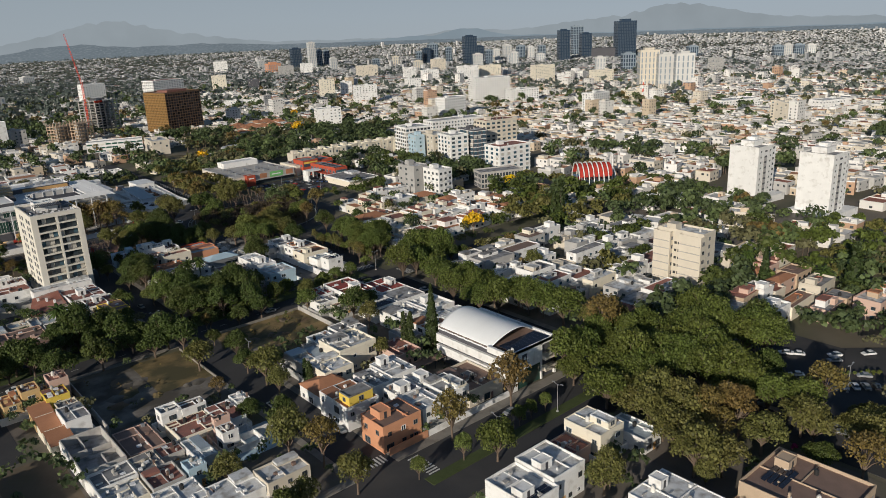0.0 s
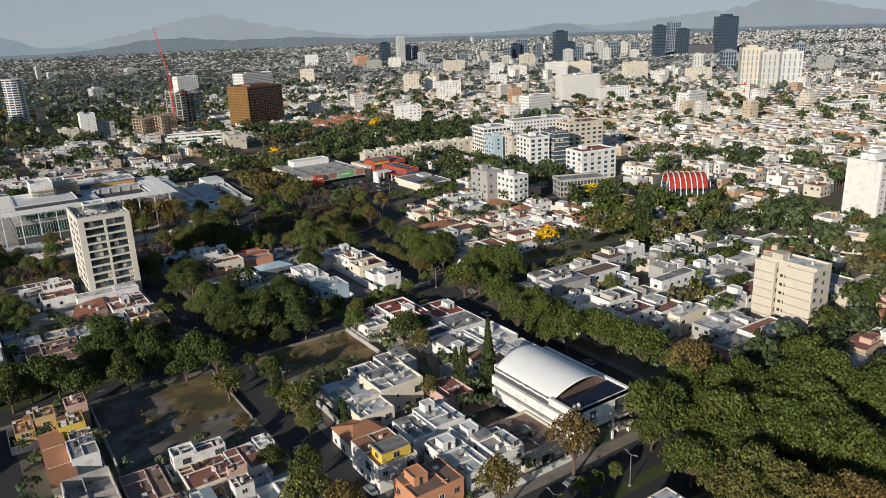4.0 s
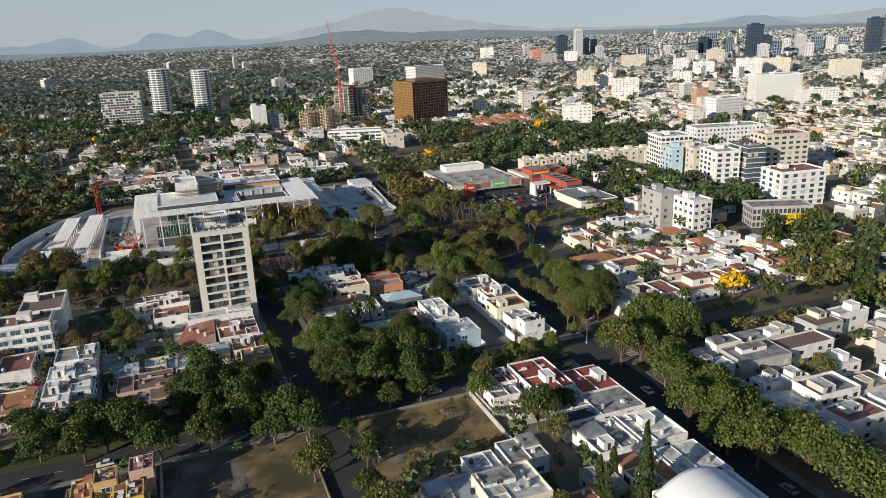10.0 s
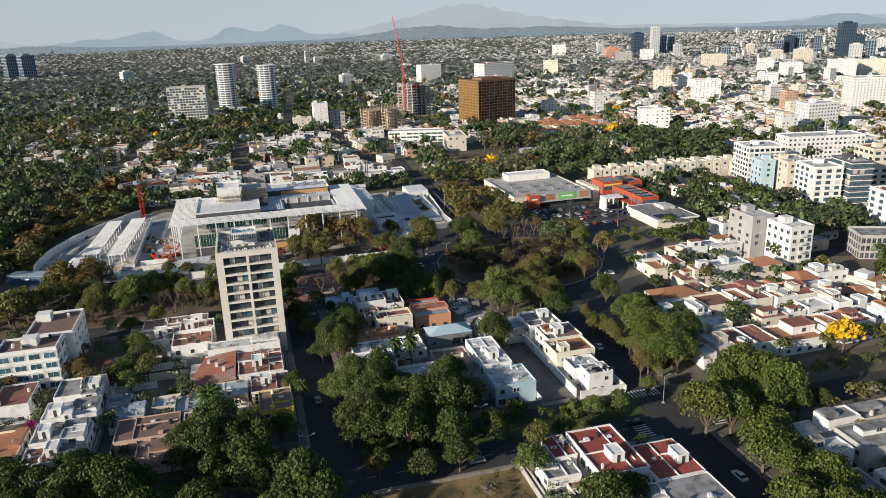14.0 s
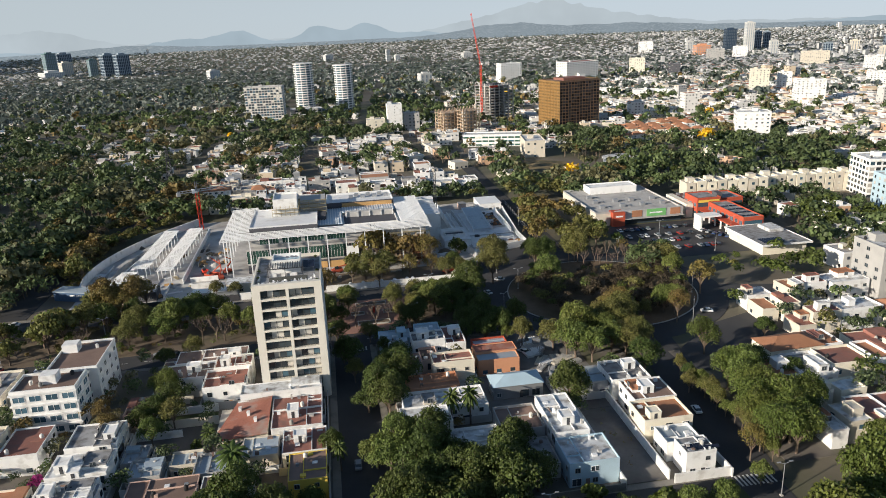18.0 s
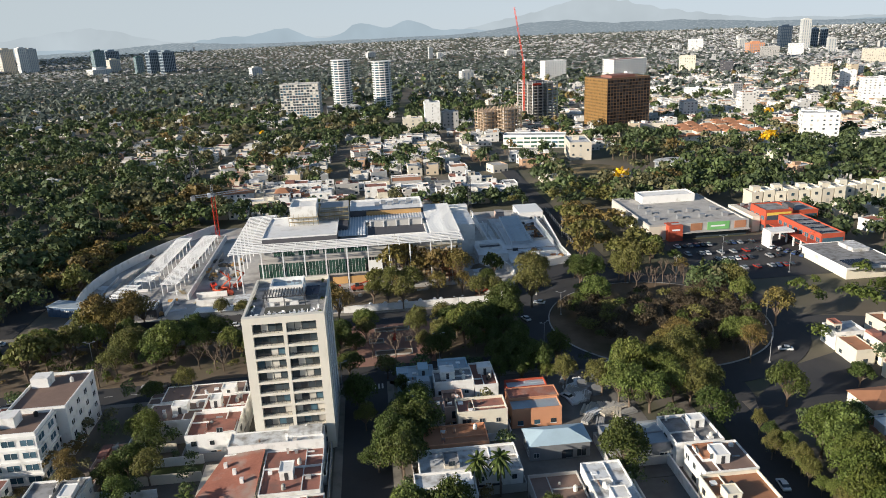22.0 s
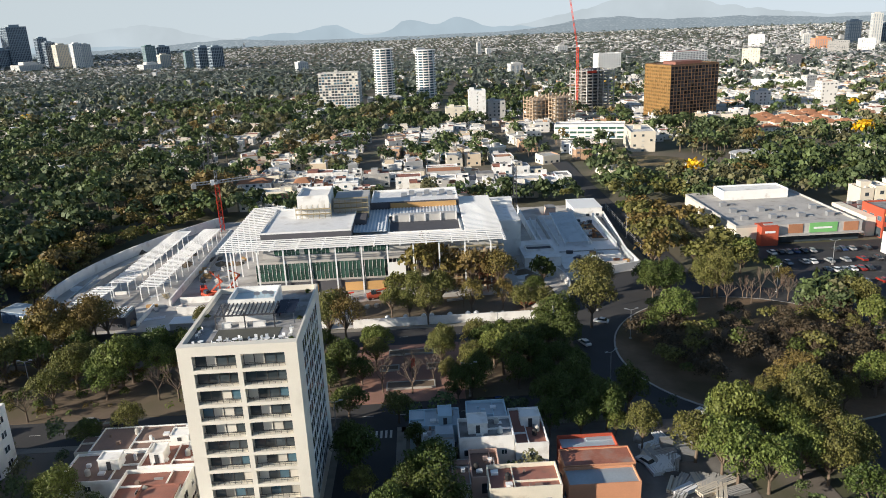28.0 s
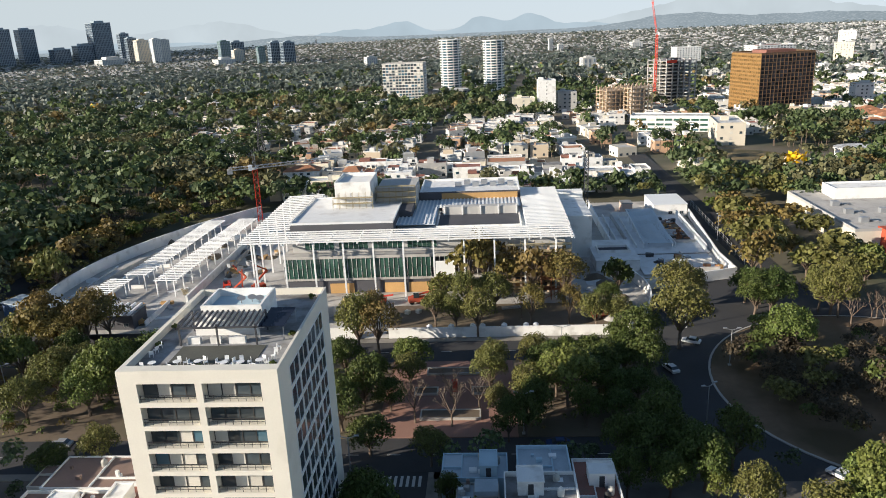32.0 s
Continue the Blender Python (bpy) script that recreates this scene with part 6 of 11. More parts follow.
# skyline towers
SKY = {"dark": ("sky_glass", "sky_dim", "dark blue glass office tower on the skyline"), "steel": ("sky_steel", "sky_glass", "blue-grey glass office tower on the skyline"), "white": ("sky_stone", "sky_steel", "white apartment tower on the skyline"), "tan": ("beige", "sky_steel", "tan apartment tower on the skyline"), "teal": ("teal_glass", "sky_steel", "green-blue glass tower on the skyline"), "brick": ("orange", "sky_steel", "brick-red block on the skyline")}


def skyline(x, y, w, h, look_, turn=22.0):
    """A far tower: body, columns of glazing up each face, floor lines, a roof house."""
    wall, glass, label = SKY[look_]
    t = thing("office_tower", label, "office tower", (x, y, land(x, y)), turn - math.degrees(math.atan2(x, y)))
    hx, hy = w * 0.43, w * 0.36
    part("outer_wall", Mesh().box(-hx, -hy, -3, hx, hy, h), M[wall], t)
    strips = Mesh()
    n, q0 = max(3, int(w / 8)), 0.28 if wall.startswith(("sky_g", "sky_steel", "teal")) else 0.15
    fl = max(3, int(h / 11))
    for k in range(n):
        for f in range(fl):
            z0, z1 = 3 + f * (h - 5) / fl, 3 + (f + 0.8) * (h - 5) / fl
            u, q = (k + 0.5) * 2 * hx / n - hx, q0 * 2 * hx / n
            strips.box(u - q, -hy - 0.35, z0, u + q, -hy, z1)
            v, q = (k + 0.5) * 2 * hy / n - hy, q0 * 2 * hy / n
            strips.box(-hx - 0.35, v - q, z0, -hx, v + q, z1)
    tagged(part("glazing", strips, M[glass], t), kind="stuff")
    part("roof_house", Mesh().box(-hx * 0.5, -hy * 0.5, h, hx * 0.5, hy * 0.6, h + max(2.0, w * 0.09)), M[wall], t)


for _x, _y, _w, _h, _c in ((1613, 2560, 48, 81, "dark"), (1652, 2492, 36, 104, "white"), (1718, 2544, 32, 68, "steel"), (1776, 2571, 27, 65, "steel"), (1587, 2226, 30, 48, "white"), (1934, 2110, 26, 53, "steel"), (1990, 2128, 36, 62, "dark"), (2035, 2139, 46, 79, "steel"), (2104, 2114, 27, 61, "steel"), (1987, 1856, 56, 110, "dark"), (2191, 2015, 44, 60, "dark"), (1840, 1657, 36, 47, "white"), (1977, 1738, 28, 57, "steel"),
                           (2332, 1985, 40, 57, "white"), (1948, 1578, 30, 49, "white"), (2353, 1924, 40, 54, "steel"), (2401, 1910, 34, 47, "white"), (2440, 1880, 34, 50, "steel"), (2290, 2010, 30, 44, "white"), (2312, 1650, 50, 116, "dark"), (2613, 1825, 54, 122, "steel"), (2463, 1658, 50, 97, "dark"), (2551, 1527, 88, 140, "dark"), (1679, 894, 40, 47, "steel"), (1569, 905, 28, 42, "white"), (2577, 1234, 44, 40, "steel"), (2652, 937, 40, 37, "steel"), (2698, 923, 34, 40, "white"), (2735, 900, 40, 37, "steel"), (2790, 880, 34, 34, "white"),
                           (1187, 502, 42, 68, "tan"), (1185, 461, 38, 60, "white"), (1172, 416, 38, 62, "white"), (1428, 2430, 62, 33, "brick"), (1799, 2229, 30, 30, "steel"), (1525, 2713, 32, 34, "white"), (2120, 1760, 30, 34, "white"), (2060, 1810, 26, 30, "tan"), (1700, 1830, 34, 30, "tan"), (1760, 1790, 26, 36, "white"), (1880, 2200, 30, 36, "tan"), (2230, 1700, 36, 30, "white"),
                           # far western towers: blue-grey wall colour stands in for distance haze
                           (-1868, 3614, 108, 180, "steel"), (-1688, 3485, 52, 131, "steel"), (-1620, 3413, 50, 113, "steel"), (-1547, 3362, 64, 103, "tan"), (-1465, 3333, 46, 108, "white"), (-1437, 3362, 44, 102, "white"), (-1930, 3560, 100, 78, "steel"), (-2010, 3480, 90, 66, "steel"), (-1667, 3288, 130, 26, "white"), (-1100, 3197, 52, 89, "teal"), (-1069, 3267, 66, 83, "steel"), (-997, 3060, 50, 55, "tan"), (-861, 2940, 34, 67, "teal"), (-799, 2931, 58, 84, "steel"), (-739, 2896, 56, 83, "steel"), (-1038, 3004, 90, 22, "white"), (308, 3008, 20, 50, "white"), (345, 2990, 24, 26, "white"), (-320, 2307, 40, 30, "white"), (60, 3300, 44, 26, "white"), (640, 2960, 50, 24, "white"), (240, 1380, 30, 28, "white"), (-2198, 3333, 84, 168, "steel"), (-2181, 3501, 84, 161, "steel")):
    skyline(_x, _y, _w, _h, _c)
solid("podium", Mesh().box(-60, -30, 0, 60, 30, 36), M["darkgrey"], "low dark podium between the skyline towers", "podium", at=pose(2515, 1616, land(2515, 1616), 0, 0, -57))
t = thing("radio_mast", "red and white lattice radio mast", "radio mast", (857, 289, land(857, 289)))
for _k in range(8):
    part("mast_section", Mesh().cyl(0, 0, _k * 4.5, _k * 4.5 + 4.4, 1.6 - 0.16 * _k, 5), M["crane_red" if _k % 2 == 0 else "steel_white"], t)

# ---- houses ----
RECTS = []


def house(x0, y0, x1, y1, h, wall="white", roof="roof_white", label="", hut=0, tanks=1, solar=0, up=None, seed=0, floors=2, faces="swe", pitched=False, name="house", plain=False, rot=0.0, shift=(0.8, 0.8)):
    """A flat-roofed house on its plot: walls with parapet, roof, each window, door, roof hut, tanks, panels; up: a set-back upper room."""
    rng = random.Random(int(x0 * 31 + y0 * 17) + seed)
    cx, cy, hx, hy = (x0 + x1) / 2, (y0 + y1) / 2, (x1 - x0) / 2, (y1 - y0) / 2
    words = {"white": "white", "cream": "cream", "beige": "beige", "yellow": "yellow", "ochre": "ochre", "orange": "salmon-orange", "pink": "pinkish", "grey": "grey", "tan": "tan", "concrete": "bare concrete", "paleblue": "pale blue", "redorange": "orange-red"}
    roofs = {"roof_white": "a pale waterproofed roof", "roof_grey": "a grey flat roof", "roof_red": "a red waterproofed roof", "roof_crimson": "a crimson waterproofed roof", "roof_brown": "a brown flat roof", "roof_metal": "a sheet metal roof", "tile": "a clay tile roof", "roof_pale": "a pale roof"}
    t = thing(name, label or f"{words.get(wall, wall)} {'two' if floors > 1 else 'one'}-storey house with {roofs[roof]}", "house", (cx, cy, land(cx, cy)), rot)
    part("outer_wall", Mesh().box(-hx, -hy, -1.5, hx, hy, h), M[wall], t)
    if pitched:
        b = Mesh()
        a, o = h + 0.12 + min(hx, hy) * 0.42, 0.4
        b.face([(-hx - o, -hy - o, h), (hx + o, -hy - o, h), (hx * 0.4, 0, a), (-hx * 0.4, 0, a)])
        b.face([(hx + o, -hy - o, h), (hx + o, hy + o, h), (hx * 0.4, 0, a)])
        b.face([(hx + o, hy + o, h), (-hx - o, hy + o, h), (-hx * 0.4, 0, a), (hx * 0.4, 0, a)])
        b.face([(-hx - o, hy + o, h), (-hx - o, -hy - o, h), (-hx * 0.4, 0, a)])
        b.face([(-hx - o, -hy - o, h - 0.01), (-hx - o, hy + o, h - 0.01), (hx + o, hy + o, h - 0.01), (hx + o, -hy - o, h - 0.01)])
        part("roof", b, M[roof], t)
    else:
        edge = Mesh().ring(-hx - 0.03, -hy - 0.03, hx + 0.03, hy + 0.03, h, h + rng.choice((0.35, 0.6, 0.9)), 0.22)
        slab = Mesh().box(-hx + 0.2, -hy + 0.2, h, hx - 0.2, hy - 0.2, h + 0.1)
        u, v, s = rng.uniform(-0.45, 0.45) * hx, rng.uniform(-0.45, 0.45) * hy, rng.choice((-1, 1))
        if rng.random() < 0.6:
            slab.box(min(u + 0.1, s * hx * 0.96), v + 0.1, h + 0.1, max(u - 0.1, s * hx * 0.96), hy - 0.25, h + 0.1 + rng.choice((0.2, 0.3, 1.1)))
        part("parapet", edge, M[wall], t)
        part("roof", slab, M[roof], t)
        if not plain:
            fit = Mesh().box(u - 0.1, -hy + 0.2, h, u + 0.1, hy - 0.2, h + 0.45).box(min(u, s * hx * 0.97), v - 0.1, h, max(u, s * hx * 0.97), v + 0.1, h + 0.45)
            for _ in range(rng.randint(3, 6)):
                a, c = rng.uniform(-0.85, 0.85) * hx, rng.uniform(-0.85, 0.85) * hy
                p, q, z = rng.choice(((0.9, 0.7, 0.8), (0.5, 0.5, 1.3), (1.6, 0.35, 0.3), (0.3, 2.0, 0.25), (1.3, 1.1, 0.5), (0.4, 0.4, 0.6), (0.8, 0.6, 0.7)))
                fit.box(a - p / 2, c - q / 2, h + 0.05, a + p / 2, c + q / 2, h + 0.1 + z, rng.choice((0, 0, 1, 2, 3, 4)))
            tagged(part("roof_clutter", fit, [M[wall], M["steel_grey"], M["roof_brown"], M["concrete"], M["steel_white"]], t), kind="stuff")
            near = [r for r in RECTS if r[0] < x1 + 4 and r[2] > x0 - 4 and r[1] < y1 + 4 and r[3] > y0 - 4]
            if len(near) < 5 and not (14 < x0 < 37 or 104 < x1 < 126) and rng.random() < 0.6:
                part("yard_wall", Mesh().ring(-hx - rng.uniform(0.8, 1.8), -hy - rng.uniform(0.8, 2.2), hx + 0.7, hy + 0.9, -0.2, rng.choice((1.8, 2.2, 2.5)), 0.18), M[rng.choice(("white", "grey", "concrete", wall))], t)
    RECTS.append((x0, y0, x1, y1))
    pitch = h / floors
    if plain:
        windows(t, hx, hy, 0, floors, pitch, faces, w=1.5, h=1.2, gap=3.3, skip=0.3, rng=rng, joined=True, frame="steel_white")
    if faces == "swe":
        faces = "sw" if x0 > 34 else ("se" if x1 < -12 else "swe")
    for face in "" if plain else faces:
        half = hx if face in "sn" else hy
        n = max(1, int(2 * half / 3.4))
        for fl in range(floors):
            for k in range(n):
                if rng.random() < 0.3:
                    continue
                w, wh = rng.choice(((1.2, 1.2), (1.8, 1.3), (1.0, 1.0), (2.2, 1.9)))
                u = (k + 0.5) * 2 * half / n - half + rng.uniform(-0.3, 0.3)
                part("window", window_data(min(w, 2 * half / n - 0.5), wh, 1, "glass", rng.choice(("frame", "steel_white", "frame_dark"))), None, t, at=wall_pose(face, hx, hy, u, fl * pitch + (0.9 if wh < 1.5 else 0.4)))
    if not plain:
        part("door", Mesh().box(-0.5, -0.08, 0, 0.5, 0.02, 2.1), M[rng.choice(("plywood", "steel_dark", "roof_brown"))], t, at=wall_pose("s", hx, hy, rng.uniform(-0.5, 0.5) * hx, 0))
    if not pitched:
        for k in range(hut):
            w, d = rng.uniform(1.3, 2.0), rng.uniform(1.3, 2.2)
            a, c = rng.uniform(-1, 1) * max(0, hx - w - 0.4), rng.uniform(-1, 1) * max(0, hy - d - 0.4)
            hut_ob = part("roof_hut", Mesh().box(a - w, c - d, h, a + w, c + d, h + 2.3).ring(a - w - 0.1, c - d - 0.1, a + w + 0.1, c + d + 0.1, h + 2.3, h + 2.5, 0.2), M[wall], t)
            if not plain:
                part("hut_door", Mesh().box(a - 0.4, c - d - 0.06, h + 0.1, a + 0.4, c - d, h + 2.0), M["steel_dark"], hut_ob)
        if up:
            ux0, uy0, ux1, uy1, uh, uw, ur = up
            room = part("upper_room", Mesh().box(ux0 * hx, uy0 * hy, h, ux1 * hx, uy1 * hy, h + uh), M[uw], t, "set-back upper room")
            part("upper_roof", Mesh().ring(ux0 * hx, uy0 * hy, ux1 * hx, uy1 * hy, h + uh, h + uh + 0.4, 0.2).box(ux0 * hx + 0.2, uy0 * hy + 0.2, h + uh, ux1 * hx - 0.2, uy1 * hy - 0.2, h + uh + 0.08), M[ur], room)
            part("window", window_data(1.4, 1.2, 1), None, room, at=pose((ux0 + ux1) / 2 * hx, uy0 * hy, h + 0.8))
            if not plain:
                part("window", window_data(1.2, 1.1, 1), None, room, at=pose(ux0 * hx, (uy0 + uy1) / 2 * hy, h + 0.8, 0, 0, -90))
        for k in range(tanks):
            part("water_tank", tank_data(rng.random() < 0.3), None, t, at=pose(rng.uniform(-0.75, 0.75) * hx, rng.uniform(-0.75, 0.75) * hy, h + 0.1))
        for k in range(solar):
            part("solar_panel", SHARED["sp"], None, t, at=pose(-hx + shift[0] + (k % 4) * 2.0, -hy + shift[1] + (k // 4) * 1.3, h + 0.3, 12, 0, 0))
        if rng.random() < 0.7 and not plain:
            a, c = rng.uniform(-0.6, 0.6) * hx, rng.uniform(-0.6, 0.6) * hy
            part("skylight", Mesh().box(a - 0.6, c - 0.5, h + 0.1, a + 0.6, c + 0.5, h + 0.5), M["steel_white"], t)
    return t


# the block with the school
house(32.5, -193.5, 45, -183.7, 7.5, "orange", "roof_brown", "salmon-orange corner house with a brown roof", hut=1, tanks=0)
house(32, -178, 42.5, -164, 7.0, "white", "tile", "white and blue house with an orange terrace", up=(-0.75, -0.9, 0.75, -0.2, 2.6, "yellow", "roof_grey"), tanks=2)
house(33, -163, 44, -151, 4.5, "white", "tile", "white house under a red tiled roof", pitched=True, floors=1)
house(39.3, -155.5, 49.5, -144.2, 6.5, "cream", "roof_white", hut=0, tanks=1)
house(39, -143, 50.5, -131, 5.0, "grey", "roof_metal", "grey workshop under a sheet metal roof", tanks=2, floors=1)
house(49.6, -148, 63.5, -135.5, 7.6, "cream", "roof_white", "cream hall with high parapets around a service roof", hut=0, tanks=3, up=(-0.9, 0.1, 0.2, 0.85, 1.2, "white", "roof_grey"))
house(46.6, -192.3, 54.4, -182.1, 6.5, "white", "roof_white", hut=0, tanks=1)
house(46.6, -181.7, 54.4, -174.3, 6.2, "white", "roof_grey", hut=1, tanks=1)
house(52.6, -171, 61.6, -159.5, 6.6, "white", "roof_white", hut=1)
house(56.8, -190.8, 65, -180, 6.6, "white", "roof_grey", "white house with a cream bay window", up=(0.1, -0.9, 0.9, 0.4, 0.9, "cream", "roof_white"))
house(45.5, -172, 52, -161, 5.6, "white", "roof_grey", tanks=2)
house(56, -179.5, 62.5, -172, 5.8, "white", "roof_grey", hut=1)
house(64, -192, 77.5, -176.5, 4.6, "beige", "roof_brown", "wide brown-roofed house around a small court", floors=1, up=(-0.3, -0.2, 0.3, 0.3, 0.6, "white", "roof_grey"), tanks=2)
house(65, -158, 74, -146, 4.0, "pink", "roof_red", "small house with a red roof among trees", floors=1)
house(52, -133, 60, -123, 4.2, "white", "roof_metal", floors=1)
house(62, -131, 72, -121, 4.6, "white", "roof_grey", floors=1, tanks=2)
# north end of that block
house(81.9, -106.2, 94, -87, 6.5, "white", "roof_crimson", "white house with a large red roof", hut=1, tanks=1)
house(75.2, -95.5, 81, -86.5, 6.0, "white", "roof_crimson", floors=2)
house(70.8, -102, 79, -91.2, 5.2, "white", "roof_grey", "cream and white house with a grey roof terrace", up=(-0.95, -0.3, -0.2, 0.9, 0.6, "cream", "roof_grey"))
house(75, -108, 82, -102.5, 4.0, "cream", "roof_red", floors=1)
house(94, -110, 106, -96, 5.6, "white", "roof_crimson", tanks=2, hut=1)
house(82, -122, 106, -110.5, 5.6, "white", "roof_grey", "long white house with solar panels", solar=12, tanks=1)
house(82.5, -137, 94, -124, 5.0, "white", "roof_grey", hut=1, tanks=1)
house(95, -138, 107, -124, 5.2, "white", "roof_white", hut=1)
house(84, -152, 95, -139, 4.6, "white", "tile", "white house with a red tiled front", hut=1, tanks=1)
house(96, -154, 107, -140, 5.0, "white", "roof_white", solar=4)
house(76, -148, 83, -138, 3.6, "grey", "roof_grey", floors=1)
# west blocks
def lean_roof(x0, y0, x1, y1, h, rise, wall="ochre"):
    """A low room under one tiled slope that falls to the south, each row of tiles a proud course."""
    cx, cy, hx, hy = (x0 + x1) / 2, (y0 + y1) / 2, (x1 - x0) / 2, (y1 - y0) / 2
    t = thing("house_wing", "low ochre house wing under a clay tile slope", "house", (cx, cy, G))
    part("outer_wall", Mesh().box(-hx, -hy, -0.5, hx, hy, h), M[wall], t)
    b = Mesh()
    for k in range(9):
        a, c = round(-hy - 0.4 + k * (2 * hy + 0.6) / 9, 4), round(-hy - 0.4 + (k + 1) * (2 * hy + 0.6) / 9, 4)
        z0, z1 = h + rise * k / 9, h + rise * (k + 1) / 9 + 0.06
        b.face([(-hx - 0.3, a, z0), (hx + 0.3, a, z0), (hx + 0.3, c, z1), (-hx - 0.3, c, z1)])
        b.face([(-hx - 0.3, a, z0), (hx + 0.3, a, z0), (hx + 0.3, a, z0 + 0.06), (-hx - 0.3, a, z0 + 0.06)])
    part("roof", b, M["tile"], t)
    part("gable", Mesh().box(-hx, hy - 0.25, h, hx, hy, h + rise), M[wall], t)
    part("window", window_data(1.4, 1.1, 1), None, t, at=pose(0, -hy, 0.9))
    RECTS.append((x0, y0, x1, y1))


house(-36, -103, -31.3, -94.5, 4.6, "ochre", "tile", "ochre house with a tiled front slope", tanks=1)
house(-30.8, -101.5, -25.8, -95.5, 6.2, "ochre", "roof_red", "ochre house with a faded red roof", tanks=1)
house(-23, -101, -17.6, -94.6, 7.4, "pink", "roof_red", "tall pinkish house with a faded red roof", tanks=1)
house(-25.2, -101.5, -23.2, -96, 4.2, "ochre", "roof_brown", floors=1, tanks=0)
house(-26.2, -110, -19.8, -103.2, 6.2, "yellow", "roof_red", "yellow-ochre house with a pinkish roof", tanks=1)
lean_roof(-31, -115.6, -25.8, -108.6, 3.9, 1.7)
lean_roof(-31, -124, -26.2, -117, 3.8, 1.7, "cream")
house(-25.8, -128.6, -19.4, -118.4, 6.3, "white", "roof_grey", "white house with a grey roof and blank walls", tanks=1)
house(-24.5, -117.6, -19, -110.8, 4.4, "cream", "roof_grey", floors=1, tanks=1)
lean_roof(-31, -133.4, -25.4, -126.4, 3.6, 1.5, "cream")
# bare concrete shell: high walls round open rooms
t = thing("shell_house", "bare concrete shell of a house with open roofless rooms", "house", (-29.2, -154.6, G))
part("floor", Mesh().box(0.25, 0.25, 0, 10.2, 20, 2.6), M["roof_grey"], t, "grey dusty floor slab")
part("outer_wall", Mesh().ring(0, 0, 10.5, 20.3, -0.3, 5.2, 0.25), M["concrete"], t)
for _x0, _y0, _x1, _y1, _h in ((0.25, 11.5, 4.4, 11.75, 4.6), (5.6, 11.5, 10.2, 11.75, 4.2), (4.3, 14.0, 4.55, 20, 4.4), (6.6, 4.0, 6.85, 8.4, 3.8), (6.85, 8.2, 10.2, 8.45, 3.9), (2.0, 0.25, 2.25, 4.4, 3.6)):
    part("partition", Mesh().box(_x0, _y0, 2.6, _x1, _y1, _h), M["concrete"], t)
RECTS.append((-29.2, -154.6, -18.7, -134.3))
wall_line("party_wall", [(-29.4, -134.5), (-29.0, -170)], 4.8, 0.3, "white", "high white party wall, stained")
# low wide purple-red roof and the terraces beside it
house(-17.4, -153, -8.3, -138.6, 3.3, "pink", "roof_brown", "low house under a wide purple-brown roof", floors=1, tanks=0)
house(-5.3, -143, 0.2, -138.2, 5.8, "white", "roof_grey", "small white two-storey house with a grey roof", tanks=1)
house(0.3, -143.4, 7.2, -139.2, 5.4, "white", "roof_brown", tanks=1)
house(-5, -155, 6.1, -148, 3.8, "cream", "roof_red", "red roof terrace between white parapets", floors=1, tanks=0)
house(-5, -147.8, 5.9, -143.6, 3.3, "cream", "roof_red", floors=1, tanks=1)
house(6.2, -155.4, 13.4, -144, 3.9, "white", "roof_red", "red roof terrace with white edges", floors=1, tanks=1)
house(3.5, -157.2, 8, -155.5, 6.4, "pink", "roof_red", "small pinkish roof room", floors=2, tanks=1)
house(3, -163.2, 7.4, -158.6, 5.4, "white", "roof_brown", "small white cube house", tanks=1)
house(14.0, -148.5, 18.2, -143.2, 4.6, "white", "roof_white", floors=1, tanks=0)
sheet("paved_court", rect(1, -170, 18.5, -156), "paleblue", 0.12, "pale turquoise paved back court", "court")
for _x0, _y0, _x1, _y1 in ((7.6, -166, 7.9, -157.5), (12.4, -167, 12.7, -156.5), (8, -161.2, 18, -160.9), (1, -166.8, 12.4, -166.5)):
    solid("garden_wall", Mesh().box(_x0, _y0, G, _x1, _y1, G + 2.2), M["white"], "white wall between back courts", "wall", kind="structure")
house(-5.8, -168, -0.9, -156.6, 3.4, "white", "roof_metal", "low house with a pale sheet roof", floors=1, tanks=0)
house(-10.3, -173.2, -5.8, -168.4, 5.4, "paleblue", "roof_white", "small pale blue house", tanks=1)
house(-12, -160, -6.2, -154.2, 3.6, "concrete", "roof_red", floors=1, tanks=1)
house(-18.6, -163.4, -12.4, -154.6, 3.8, "beige", "roof_grey", floors=1, tanks=2)
house(-28.6, -163.4, -19, -155.4, 3.6, "white", "roof_grey", "white house with a long flat roof", floors=1, tanks=2)
house(-28.6, -172, -19.4, -164, 3.4, "cream", "roof_white", floors=1, tanks=2)
house(-18.8, -173, -11, -164.2, 3.9, "grey", "roof_red", floors=1, tanks=1)
house(-20, -184, -10, -174.4, 4.2, "white", "roof_white", tanks=1, floors=1)
house(-13, -190.4, 0.8, -181, 4.4, "white", "roof_white", "white L-shaped house with a smooth pale roof", floors=1, tanks=0)
house(0.9, -191.6, 12, -184, 5.2, "beige", "roof_white", "beige house with a smooth white roof", tanks=0)
house(-33, -195, -21, -180, 4.4, "cream", "roof_grey", floors=1, tanks=1)
for _k in range(8):
    house(-54 - 10 * _k, -113 + (_k % 2) * 3, -46 - 10 * _k, -97, 5.8 + (_k % 3) * 0.5, ("ochre", "white", "cream", "pink")[_k % 4], ("roof_red", "roof_grey", "tile")[_k % 3], tanks=2, hut=_k % 2, plain=True)
    house(-55 - 10 * _k, -160 + (_k % 3) * 2, -47 - 10 * _k, -142, 5.8, ("white", "cream", "grey")[_k % 3], ("roof_white", "roof_red", "roof_grey")[_k % 3], tanks=2, hut=_k % 2, plain=True)
